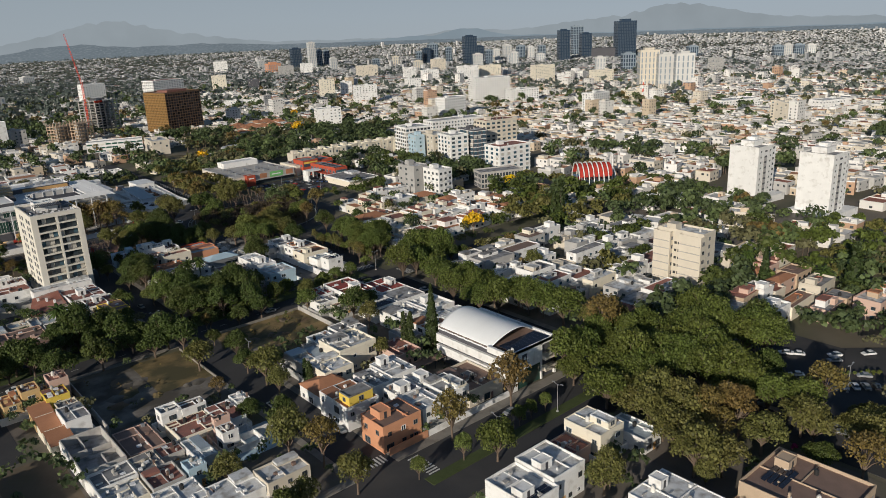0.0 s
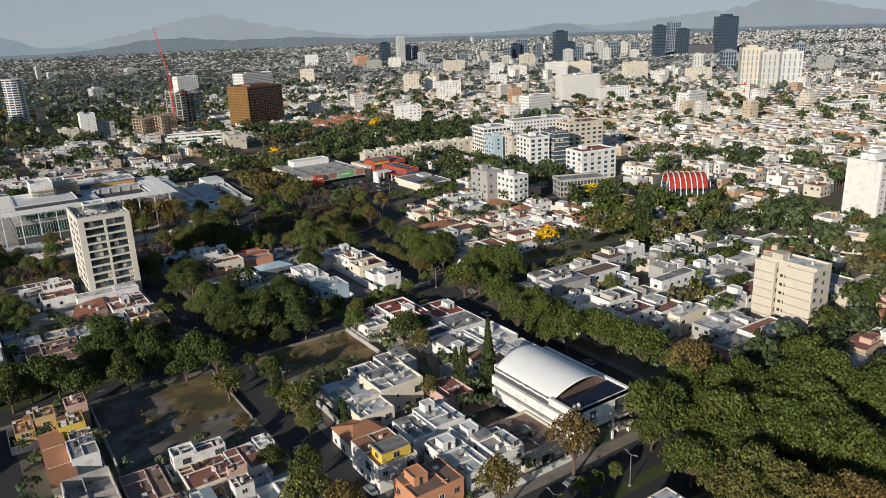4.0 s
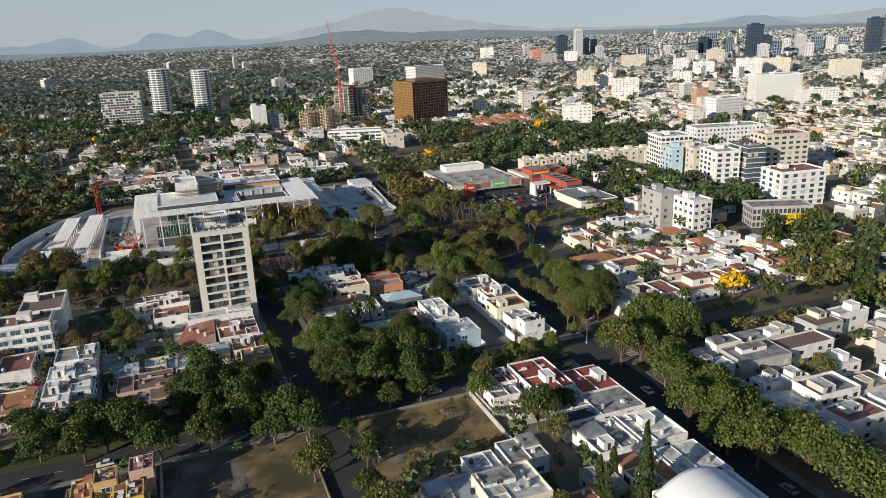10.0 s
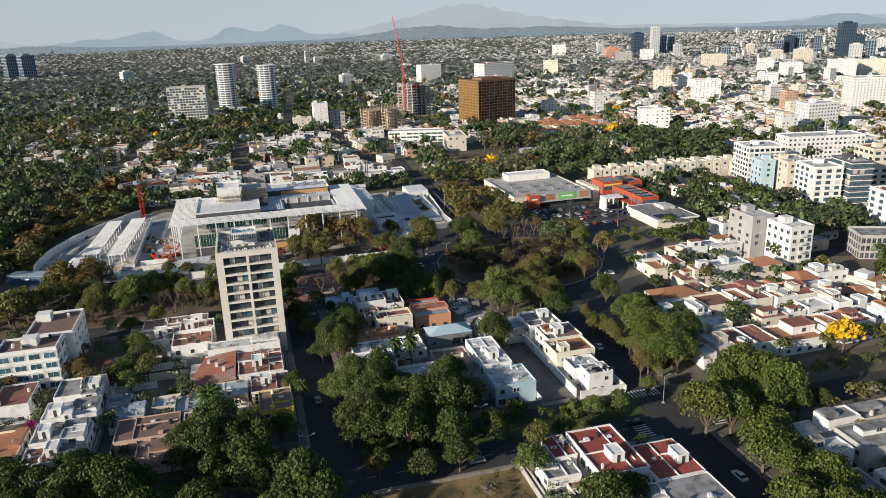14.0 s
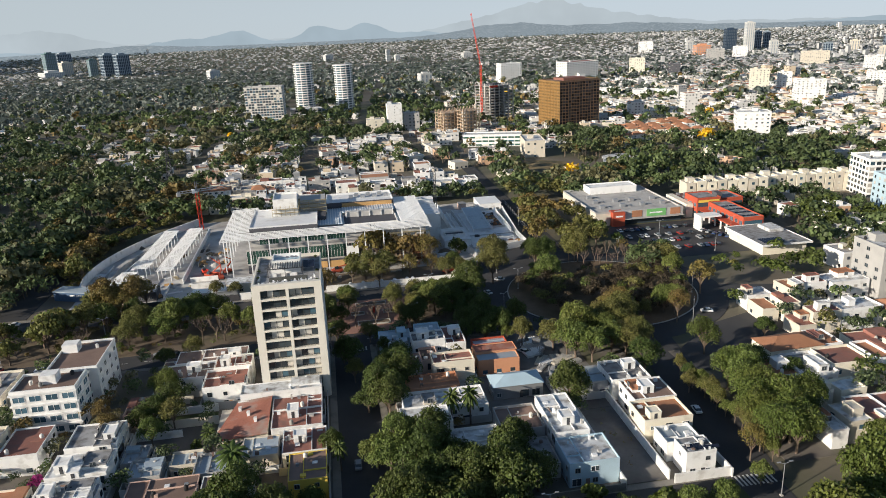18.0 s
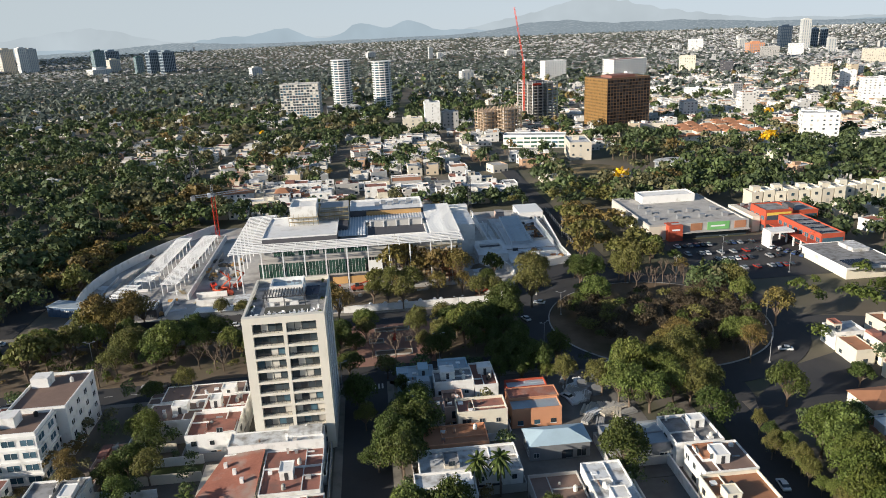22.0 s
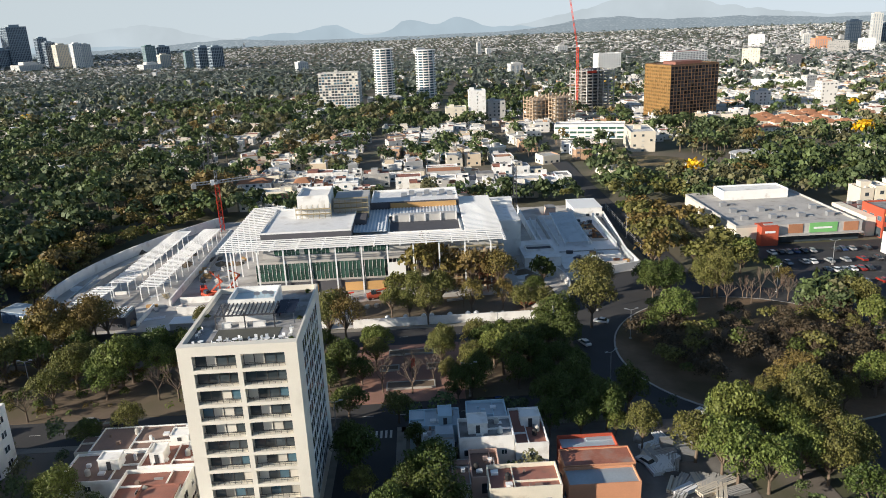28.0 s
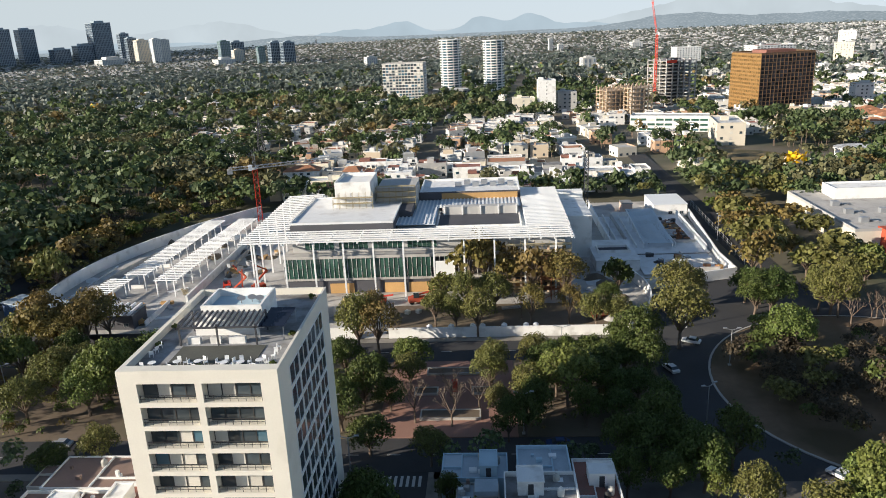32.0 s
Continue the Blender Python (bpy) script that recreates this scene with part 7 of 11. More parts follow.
sheet("road", rect(-43.5, -129, -36.6, -88), "asphalt", 0.1, "reddish-dark dead-end street between houses", "road")
sheet("vacant_lot", rect(-45, -180, -30, -131), "soil", 0.1, "bare brown earth lot in shade", "vacant lot")
# south of the boulevard
house(68.1, -234.5, 77.5, -223, 7.6, "cream", "roof_white", "cream house with a red roof terrace", up=(-0.2, -0.9, 0.5, 0.1, 1.8, "cream", "roof_white"))
house(60, -232, 67.5, -224, 4.2, "pink", "roof_red", floors=1)
house(46.2, -238.4, 57, -226.5, 7.4, "white", "roof_white", hut=1, tanks=1)
house(36, -240, 46, -227, 6.6, "white", "roof_white", solar=8, hut=1)
house(78.5, -240, 86, -228, 4.0, "white", "roof_metal", floors=1)
house(55.5, -268, 68.5, -251.4, 6.4, "white", "roof_white", solar=8, hut=1, tanks=2)
house(75.5, -287, 94.5, -266, 6.4, "tan", "roof_brown", "large brown-roofed house with rows of solar panels", solar=16, hut=1, tanks=2, shift=(4.5, 13.5))
# blocks by the tower
house(-17.3, 0.4, -4.8, 12, 6.0, "white", "roof_red", "white house with stepped red roof terraces", tanks=1, up=(-0.2, -0.9, 0.9, 0.0, 1.0, "white", "roof_red"))
house(-15.4, 12.3, -4.2, 20.5, 6.4, "white", "roof_red", "white house with a red roof and chimney huts", hut=1, tanks=2)
house(-28.4, 20.8, -6.6, 29.8, 5.6, "white", "roof_brown", "long white house with a dull red-brown roof", hut=1, tanks=2)
house(-30.2, 10.6, -15.8, 20.4, 5.2, "white", "roof_brown", "white house with a maroon roof terrace", hut=1, tanks=1)
house(-5.8, -6.6, 17, -0.6, 6.6, "white", "roof_white", "long blank white wall and store beside the tower", tanks=0, floors=1)
# broad sloping red roof beside the white wall
t = thing("house", "house under one broad sloping weathered red roof", "house", (-4.5, -14.5, G))
part("outer_wall", Mesh().box(-6.6, -8.4, -0.5, 7, 7.4, 3.0), M["beige"], t)
b = Mesh()
b.face([(-7.4, -9.2, 3.1), (6.9, -9.2, 3.9), (7.6, 7.6, 5.8), (-2.0, 7.6, 5.0)])
b.face([(-7.4, -9.2, 2.9), (-2.0, 7.6, 4.8), (7.6, 7.6, 5.6), (6.9, -9.2, 3.7)])
b.face([(-7.4, -9.2, 2.9), (6.9, -9.2, 3.7), (6.9, -9.2, 3.9), (-7.4, -9.2, 3.1)])
b.face([(-2.0, 7.6, 4.8), (-7.4, -9.2, 2.9), (-7.4, -9.2, 3.1), (-2.0, 7.6, 5.0)])
b.face([(6.9, -9.2, 3.7), (7.6, 7.6, 5.6), (7.6, 7.6, 5.8), (6.9, -9.2, 3.9)])
part("roof", b, M["roof_worn"], t, "weathered red sloping roof")
part("gable", Mesh().box(-2, 7.0, 3.0, 7, 7.4, 5.2), M["white"], t)
for _x, _y, _h in ((1.5, 0, 5.6), (3.6, -3.2, 5.3), (-1.0, 3.0, 5.5)):
    part("chimney", Mesh().box(_x - 0.4, _y - 0.4, 3.2, _x + 0.4, _y + 0.4, _h + 0.3), M["white"], t)
RECTS.append((-11.5, -23, 2.6, -7))
house(3.4, -14.4, 17, -7, 4.6, "white", "roof_red", "white house with a small red terrace", tanks=1, floors=1)
house(3.6, -24.6, 17, -14.8, 4.8, "white", "roof_red", tanks=2, hut=1, floors=1)
house(7, -37, 18, -26, 4.8, "white", "roof_red", hut=1, tanks=2)
house(-3, -36, 6, -27, 4.4, "beige", "roof_metal", tanks=1, floors=1)
house(9, -50, 18, -38.5, 5.6, "yellow", "roof_brown", "white house with a yellow corner wall", tanks=1)
house(-14, -40, -5, -31, 3.6, "grey", "roof_metal", floors=1)
house(-28, -52, -12, -40.5, 4.6, "pink", "roof_brown", "pinkish house with purple-brown roof slabs", tanks=2)
house(-11, -53, 0, -42, 4.6, "white", "roof_brown", tanks=1)
house(-30, -38, -22, -30, 3.4, "grey", "roof_metal", floors=1)
# white terraces and apartment block to the west
block("apartment_block", "white four-storey apartment block with long window bands", "apartment block", -58, 1.5, 17, 11, 13.2, wall="white", roof="roof_brown", floors=4, gap=3.9, ww=3.0, wh=1.6, faces="se", frame="steel_white", bands="white", glass="glass_blue")
block("apartment_block", "white four-storey apartment block with open stair bays", "apartment block", -54, 18, 14, 20, 13.2, wall="white", roof="roof_brown", floors=4, gap=4.4, ww=1.8, wh=1.4, faces="se", frame="steel_white")
for _k, (_x0, _y0, _x1, _y1, _h) in enumerate(((-47, -25.5, -34.5, -14, 6.6), (-48, -37, -34, -27, 6.2), (-48, -49, -35, -38.5, 6.0), (-48, -59, -36, -50.5, 5.6))):
    house(_x0, _y0, _x1, _y1, _h, "white", ("roof_grey", "roof_white", "roof_grey", "roof_red")[_k], "white terraced house with stepped roof terraces", hut=1, tanks=1, up=(0.1, -0.6, 0.95, 0.7, 0.9, "white", "roof_grey"))
for _k in range(7):
    house(-64 - 11.5 * _k, -24, -54 - 11.5 * _k, -10, 5.5 + (_k % 3), ("white", "cream", "pink")[_k % 3], ("roof_red", "roof_grey", "roof_white")[_k % 3], hut=_k % 2, tanks=2, plain=True)
    house(-60 - 11.5 * _k, -54, -50 - 11.5 * _k, -39, 5.5, ("cream", "white", "grey")[_k % 3], ("tile", "roof_grey", "roof_red")[_k % 3], hut=_k % 2, tanks=2, plain=True)
    house(-72 - 13 * _k, 8, -61.5 - 13 * _k, 26, 5.5 + (_k % 2), ("white", "cream")[_k % 2], ("roof_red", "roof_grey")[_k % 2], hut=1, tanks=1, plain=True)
# block between the side street and the bare lot
house(41, 2, 47.2, 9.8, 6.0, "grey", "roof_brown", tanks=1)
house(47.4, 3.4, 52.8, 12.4, 5.8, "pink", "roof_brown", tanks=1)
house(50.2, -2, 62.8, 5.2, 7.0, "cream", "roof_red", "cream house with high blank walls", hut=0, tanks=1)
house(41, -11.5, 56.5, -3, 4.6, "orange", "tile", "orange-roofed house with terraces", floors=1, tanks=1)
house(45.8, 13, 56.4, 20.3, 8.0, "white", "roof_grey", hut=1, tanks=2)
house(56.6, 12.5, 63, 26, 6.4, "white", "roof_red", hut=1, tanks=2)
house(48, 20.8, 56.2, 29, 7.0, "paleblue", "roof_metal", tanks=0)
house(38.5, 12, 45, 22, 5.4, "grey", "roof_metal", floors=1, tanks=0)
house(39, -24.5, 62, -13.6, 4.6, "white", "roof_white", "long white house with a flat pale roof", up=(-0.5, -0.3, -0.2, 0.6, 0.9, "beige", "roof_grey"), tanks=1)
house(37.5, -34.5, 50.5, -25.2, 6.4, "white", "roof_white", hut=1, tanks=1)
house(47.8, -46.5, 61, -37.5, 5.8, "white", "roof_white", tanks=0)
house(62.5, -39.5, 73.5, -27, 4.5, "grey", "roof_brown", floors=1, tanks=1)
house(74, -47, 82.7, -28, 7.3, "white", "roof_white", "white house with a tall stair tower", hut=1, tanks=1)
house(73.6, -58.5, 85.8, -47.3, 6.0, "paleblue", "roof_white", "pale white-blue house with a plain front", tanks=0)
house(62.5, -54, 73, -42, 3.8, "grey", "roof_grey", floors=1, solar=6)
house(64.5, 0.8, 77.5, 6.2, 5.0, "orange", "roof_metal", "orange store under a pale rusty metal roof", tanks=0, floors=1, plain=True)
house(64.8, 6.6, 78.2, 12.2, 5.3, "orange", "roof_worn", "orange store under a faded red metal roof", tanks=0, floors=1, plain=True)
house(65.4, 12.6, 76.5, 17.2, 4.7, "redorange", "roof_metal", "orange-red store under a pale metal roof", tanks=0, floors=1, plain=True)
house(65.8, -14.2, 80.5, -6.4, 4.2, "steel_grey", "paleblue", "open shed with a pale blue gabled sheet roof", pitched=True, tanks=0, floors=1, name="shed")
house(84, -19, 99, -9, 4.4, "steel_grey", "roof_metal", "open shed with a sheet metal roof", tanks=0, floors=1, name="shed")
house(98.5, -22, 110, -10, 5.6, "white", "roof_grey", hut=1, tanks=1)
house(100, -34, 112, -23, 6.0, "white", "roof_brown", hut=1, tanks=1, up=(-0.8, -0.2, 0.0, 0.8, 0.9, "white", "tile"))
house(98, -45, 111, -35, 6.0, "cream", "tile", "cream house with a red tiled slope", hut=1, tanks=1)
house(100, -53.5, 109, -46, 4.6, "white", "roof_metal", floors=1, tanks=1)
house(101.5, -63.8 + 3.4, 109, -54, 6.4, "white", "roof_grey", "white corner house with solar panels", solar=6)
house(-33, -30, -27, -22, 2.8, "grey", "roof_metal", floors=1, tanks=0)
house(-20.5, -34, -13, -27.6, 3.0, "beige", "roof_metal", floors=1, tanks=0)
house(-38, -6, -32.5, 4, 3.4, "pink", "roof_red", floors=1)
house(-44, -40, -36, -31, 5.2, "white", "roof_white", hut=1)
house(-40, -30, -34.5, -20, 4.8, "white", "roof_white", up=(-0.9, -0.2, 0.6, 0.9, 2.4, "white", "roof_grey"))
house(-44, -52, -34, -41, 5.6, "white", "roof_grey", hut=1, up=(-0.2, -0.9, 0.9, 0.1, 2.2, "white", "roof_white"))
house(-1, -60, 8, -54, 4.2, "white", "roof_metal", floors=1)
house(-22, -60.4, -12, -53, 3.6, "pink", "roof_brown", floors=1)
house(-33, 24, -22, 30, 3.6, "beige", "roof_brown", floors=1)
house(36, 22.6, 46.5, 29.5, 5.6, "paleblue", "roof_metal", tanks=2, hut=1)
sheet("lawn", rect(-32, -8, -13, -2), "lawn", 0.09, "narrow walled back lawn", "lawn")
# walls round plots
for x0, y0, x1, y1, h, c in ((86, -61.5, 86.4, -20, 2.6, "white"), (97.2, -60.4, 97.6, -20, 2.8, "white"), (98, -62.2, 112, -61.8, 2.6, "white"), (34, -88, 69, -87.7, 1.1, "pavement"), (69, -119, 69.3, -88, 1.8, "concrete"), (-16.6, -133, -16.3, -93, 3.0, "concrete"), (20, -126, 20.3, -91, 1.0, "pavement"), (33, -195.2, 46, -194.9, 2.2, "orange"), (45.8, -195.2, 77, -194.9, 2.0, "white"), (112, -62.6, 112.4, -50, 2.4, "white"), (-32, -9, -12, -8.7, 2.6, "beige"), (-32.3, -1.6, -13, -1.3, 2.4, "white"), (18.2, -62, 18.5, -1, 2.4, "grey"), (-32, -62.2, 18, -61.9, 2.2, "pavement"), (-33.4, -20, -33.1, 10, 2.4, "white"), (-36.4, -18, -36, 8, 2.4, "grey"), (-36, 5, -21, 5.3, 2.4, "beige"), (-36, -14, -21, -13.7, 2.2, "white"), (-33.5, -60, -33.2, -30, 2.6, "grey"), (37, -62.2, 86, -61.9, 2.0, "pavement")):
    solid("garden_wall", Mesh().box(x0, y0, G, x1, y1, G + h), M[c], "plain rendered garden wall, weathered", "wall", kind="structure")


# rows of houses filling the other blocks
def fill(x0, y0, x1, y1, seed, walls, roofs, step=(11, 13), gone=0.12, hmin=3.4, hmax=7.6, keep=None):
    """Uneven rows of houses of many widths and depths, with gaps for gardens."""
    rng = random.Random(seed)
    y = y0
    while y < y1 - 6:
        d = rng.uniform(step[1] - 3, step[1] + 3)
        x = x0 + rng.uniform(0, 6)
        while x < x1 - 5:
            w = rng.choice((0.6, 0.75, 0.9, 1.1, 1.3, 1.7)) * step[0] * rng.uniform(0.9, 1.1)
            if rng.random() > gone and (keep is None or keep(x + w / 2, y + d / 2)):
                h, r = rng.uniform(hmin, hmax), rng.choice(roofs)
                a, b = y + rng.uniform(0, 3.0), y + d - rng.uniform(0.2, 4.5)
                up = None
                if rng.random() < 0.6:
                    u0, v0 = rng.uniform(-0.95, 0.1), rng.uniform(-0.95, 0.2)
                    up = (u0, v0, min(0.97, u0 + rng.uniform(0.5, 1.2)), min(0.97, v0 + rng.uniform(0.5, 1.2)), rng.uniform(0.7, 2.9), rng.choice(walls), rng.choice(roofs[:3]))
                house(x, a, x + w - rng.choice((0.05, 0.05, 1.2)), b, h, rng.choice(walls), r, hut=rng.choice((0, 0, 1)), tanks=rng.choice((0, 0, 1)), pitched=(r == "tile" and rng.random() < 0.5), plain=True, floors=2 if h > 5 else 1, faces="sw" if x > 60 else "se", up=up, rot=rng.uniform(-2.5, 2.5))
            x += w
        y += d


_W, _R = ("white", "white", "beige", "cream", "white", "grey", "white"), ("roof_white", "roof_grey", "roof_grey", "roof_red", "roof_white", "roof_brown", "roof_grey")
BIG = [(181, 312, 22), (172, 285, 16), (187, 340, 18), (330, 470, 52), (241, 317, 16), (352, -122, 24), (340, -173, 24), (195, -180, 17), (226, 30, 22), (335, 150, 40), (350, 95, 44), (322, 42, 24), (282, 12, 22), (318, -38, 20), (290, 585, 42), (222, 653, 36), (159, 549, 32), (172, 447, 34), (190, 385, 24), (99, 608, 34), (-54, 835, 40), (-3, 955, 34), (55, 893, 34), (440, 232, 42), (422, 452, 24), (564, 375, 26), (800, 545, 50), (726, 272, 26), (768, 45, 20), (1168, 465, 55), (640, 1500, 70), (425, 1385, 40)]


def off(x, y, m=0):
    return all((x - a) ** 2 + (y - b) ** 2 > (r + m) ** 2 for a, b, r in BIG)


fill(128, -192, 232, -90, 21, _W, _R, keep=lambda x, y: off(x, y) and not (130 < x < 154 and y < -172), gone=0.2)
house(134, -188, 151, -177, 4.6, "pink", "roof_red", "low house under a broad red hipped roof", pitched=True, floors=1, plain=True)
fill(136, -58, 240, -2, 23, ("white", "cream", "beige", "white", "white"), ("tile", "roof_red", "roof_white", "tile", "roof_grey"), step=(10, 12), keep=off)
fill(168, 2, 216, 34, 24, ("white", "cream", "beige"), ("tile", "roof_white", "roof_red"), step=(9, 11))
fill(-60, 240, 118, 300, 25, _W, ("roof_white", "roof_red", "roof_grey", "tile"), gone=0.25)
fill(150, -330, 232, -198, 26, ("white", "pink", "beige", "cream", "tan"), ("roof_red", "roof_brown", "tile", "roof_grey", "roof_white"), gone=0.2, keep=lambda x, y: x + y > -48 and off(x, y, 6))
# terracotta terraces beyond the shopping hall, and an oval white roof
_tr2 = random.Random(19)
for _i in range(5):
    for _j in range(7):
        if _tr2.random() < 0.85:
            _x, _y = 282 + 14 * _j + 7 * _i, 420 + 22 * _i + 4 * _j
            house(_x, _y, _x + _tr2.uniform(9, 12), _y + _tr2.uniform(8, 11), _tr2.uniform(5.2, 6.6), _tr2.choice(("white", "cream", "pink")), "tile", "row house with a terracotta tiled roof", pitched=True, plain=True, faces="sw", tanks=0)
t = thing("oval_hall", "low hall under an oval white roof", "hall", (241, 317, land(241, 317)))
b, _q = Mesh(), 28
for _k in range(_q):
    _p = [(14 * math.cos(a), 9 * math.sin(a)) for a in (_k * math.tau / _q, (_k + 1) * math.tau / _q)]
    b.face([(*_p[0], -2), (*_p[1], -2), (*_p[1], 4.2), (*_p[0], 4.2)])
part("outer_wall", b, M["white"], t)
b = Mesh()
for _k in range(_q):
    _p = [(15 * math.cos(a), 10 * math.sin(a)) for a in (_k * math.tau / _q, (_k + 1) * math.tau / _q)]
    b.face([(*_p[0], 4.2), (*_p[1], 4.2), (*_p[1], 5.0), (*_p[0], 5.0)])
    b.face([(*_p[0], 5.0), (*_p[1], 5.0), (0, 0, 5.9)])
part("roof", b, M["roof_white"], t)
# ---- trees ----
def limb(b, p, q, r0, r1, n=4):
    """A tapered limb from p to q."""
    p, q = Vector(p), Vector(q)
    d = (q - p).normalized()
    u = d.cross(Vector((0.3, 0.9, 0.1))).normalized()
    v = d.cross(u)
    k = len(b.v)
    for c, r in ((p, r0), (q, r1)):
        b.v += [tuple(c + u * r * math.cos(a * math.tau / n) + v * r * math.sin(a * math.tau / n)) for a in range(n)]
    for a in range(n):
        e = (a + 1) % n
        b.f.append((k + a, k + e, k + n + e, k + n + a))
        b.m.append(0)


def leaves(pts, nrm, size, rng, jitter=0.5):
    """Small leaf sprays, one quad each, roughly facing outward."""
    n = len(pts)
    d = nrm + rng.normal(0, jitter, (n, 3))
    d /= np.linalg.norm(d, axis=1)[:, None] + 1e-9
    u = np.cross(d, rng.normal(0, 1, (n, 3)))
    u /= np.linalg.norm(u, axis=1)[:, None] + 1e-9
    v = np.cross(d, u)
    s = (size * rng.uniform(0.6, 1.35, n))[:, None]
    q = np.stack([pts - u * s - v * s * 0.7, pts + u * s - v * s * 0.6, pts + u * s * 0.8 + v * s * 0.7, pts - u * s * 0.7 + v * s * 0.75], 1)
    q[:, 1] += d * s * 0.35
    q[:, 3] -= d * s * 0.3
    return q


def quad_mesh(name, q, material, extra=None):
    n = len(q)
    me = bpy.data.meshes.new(name)
    me.vertices.add(4 * n)
    me.vertices.foreach_set("co", q.reshape(-1))
    me.loops.add(4 * n)
    me.loops.foreach_set("vertex_index", np.arange(4 * n, dtype=np.int32))
    me.polygons.add(n)
    me.polygons.foreach_set("loop_start", np.arange(0, 4 * n, 4, dtype=np.int32))
    me.polygons.foreach_set("loop_total", np.full(n, 4, dtype=np.int32))
    me.materials.append(material)
    me.update(calc_edges=True)
    me.validate()
    return me


def tree_proto(name, label, leaf, seed, height=10.0, spread=5.0, trunk=2.6, count=1100, size=0.42, lobes=11, flat=0.75, sparse=1.0):
    """A broadleaf tree at unit pose: forked trunk, limbs to every lobe, and a crown of leaf sprays on uneven lobes."""
    rng, rp = np.random.default_rng(seed), random.Random(seed)
    t = thing(name, label, "tree", (0, 0, -400))
    centres = []
    for k in range(lobes):
        a, rr = k * 2.4 + rp.uniform(-0.4, 0.4), spread * (0.25 + 0.55 * math.sqrt((k + 0.5) / lobes))
        z = trunk + (height - trunk) * (0.18 + 0.58 * (1 - (rr / spread) ** 2) + rp.uniform(-0.12, 0.12))
        centres.append((rr * math.cos(a), rr * math.sin(a), z, spread * rp.uniform(0.30, 0.46)))
    centres.append((0, 0, trunk + (height - trunk) * 0.72, spread * 0.45))
    b = Mesh()
    limb(b, (0, 0, -0.5), (rp.uniform(-0.2, 0.2), rp.uniform(-0.2, 0.2), trunk), spread * 0.075, spread * 0.055, 7)
    for c in centres:
        m = (c[0] * 0.45, c[1] * 0.45, trunk + (c[2] - trunk) * 0.55)
        limb(b, (0, 0, trunk - 0.2), m, spread * 0.04, spread * 0.026)
        limb(b, m, c[:3], spread * 0.026, spread * 0.01)
        for j in range(2):
            limb(b, c[:3], (c[0] + rp.uniform(-1, 1) * c[3], c[1] + rp.uniform(-1, 1) * c[3], c[2] + rp.uniform(-0.3, 0.9) * c[3]), spread * 0.012, spread * 0.004, 3)
    part("trunk", b, M["bark"], t)
    w = np.array([c[3] ** 2 for c in centres])
    idx = rng.choice(len(centres), count, p=w / w.sum())
    C = np.array(centres)
    d = rng.normal(0, 1, (count, 3))
    d /= np.linalg.norm(d, axis=1)[:, None]
    d[:, 2] = np.where(d[:, 2] < -0.35, -d[:, 2] * 0.6, d[:, 2])
    r = C[idx, 3] * (0.72 + 0.36 * rng.random(count) ** 0.6) * (1 + 0.14 * np.sin(5 * d[:, 0] + idx) * np.cos(4 * d[:, 1] + 2 * idx))
    p = C[idx, :3] + d * r[:, None] * np.array([1, 1, flat])
    q = leaves(p, d, size, rng)
    part("crown", quad_mesh("crown", q, M[leaf]), None, t)
    return t


def conifer_proto(name, label, leaf, seed, height, radius, count, power=1.0, size=0.35):
    rng = np.random.default_rng(seed)
    t = thing(name, label, "tree", (0, 0, -400))
    b = Mesh()
    limb(b, (0, 0, -0.5), (0, 0, height * 0.9), radius * 0.13, radius * 0.03, 8)
    part("trunk", b, M["bark"], t)
    z = rng.random(count) ** 1.3
    a = rng.random(count) * math.tau
    tier = 0.82 + 0.18 * np.cos(z * 70)
    r = radius * (1 - z) ** power * tier * (0.75 + 0.3 * rng.random(count)) + 0.12
    p = np.stack([r * np.cos(a), r * np.sin(a), height * (0.06 + 0.94 * z) - 0.25 * r], 1)
    d = np.stack([np.cos(a), np.sin(a), 0.35 + 0 * a], 1)
    part("crown", quad_mesh("crown", leaves(p, d, size, rng, 0.5), M[leaf]), None, t)
    return t


def palm_proto():
    t = thing("palm", "fan palm with a ragged head of fronds", "palm", (0, 0, -400))
    b = Mesh()
    limb(b, (0, 0, -0.4), (0.15, 0.1, 6.2), 0.28, 0.2, 8)
    part("trunk", b, M["bark"], t)
    rng, q = np.random.default_rng(8), []
    for k in range(34):
        a, e = k * 2.399, 0.9 - 1.6 * (k / 34)
        L = 2.6 + rng.random() * 0.5
        pts = []
        for s in range(7):
            u = s / 6
            pts.append((0.15 + L * u * math.cos(a) * math.cos(e), 0.1 + L * u * math.sin(a) * math.cos(e), 6.2 + L * u * math.sin(e) - 1.3 * u * u))
        for s in range(6):
            w0, w1 = 0.42 * math.sin(math.pi * (s + 0.3) / 7), 0.42 * math.sin(math.pi * (s + 1.3) / 7.3)
            sx, sy = -math.sin(a), math.cos(a)
            (x0, y0, z0), (x1, y1, z1) = pts[s], pts[s + 1]
            q.append([(x0, y0, z0), (x1, y1, z1), (x1 + sx * w1, y1 + sy * w1, z1 - w1 * 0.5), (x0 + sx * w0, y0 + sy * w0, z0 - w0 * 0.5)])
            q.append([(x1, y1, z1), (x0, y0, z0), (x0 - sx * w0, y0 - sy * w0, z0 - w0 * 0.5), (x1 - sx * w1, y1 - sy * w1, z1 - w1 * 0.5)])
    part("frond_head", quad_mesh("fronds", np.array(q), M["palm"]), None, t)
    return t


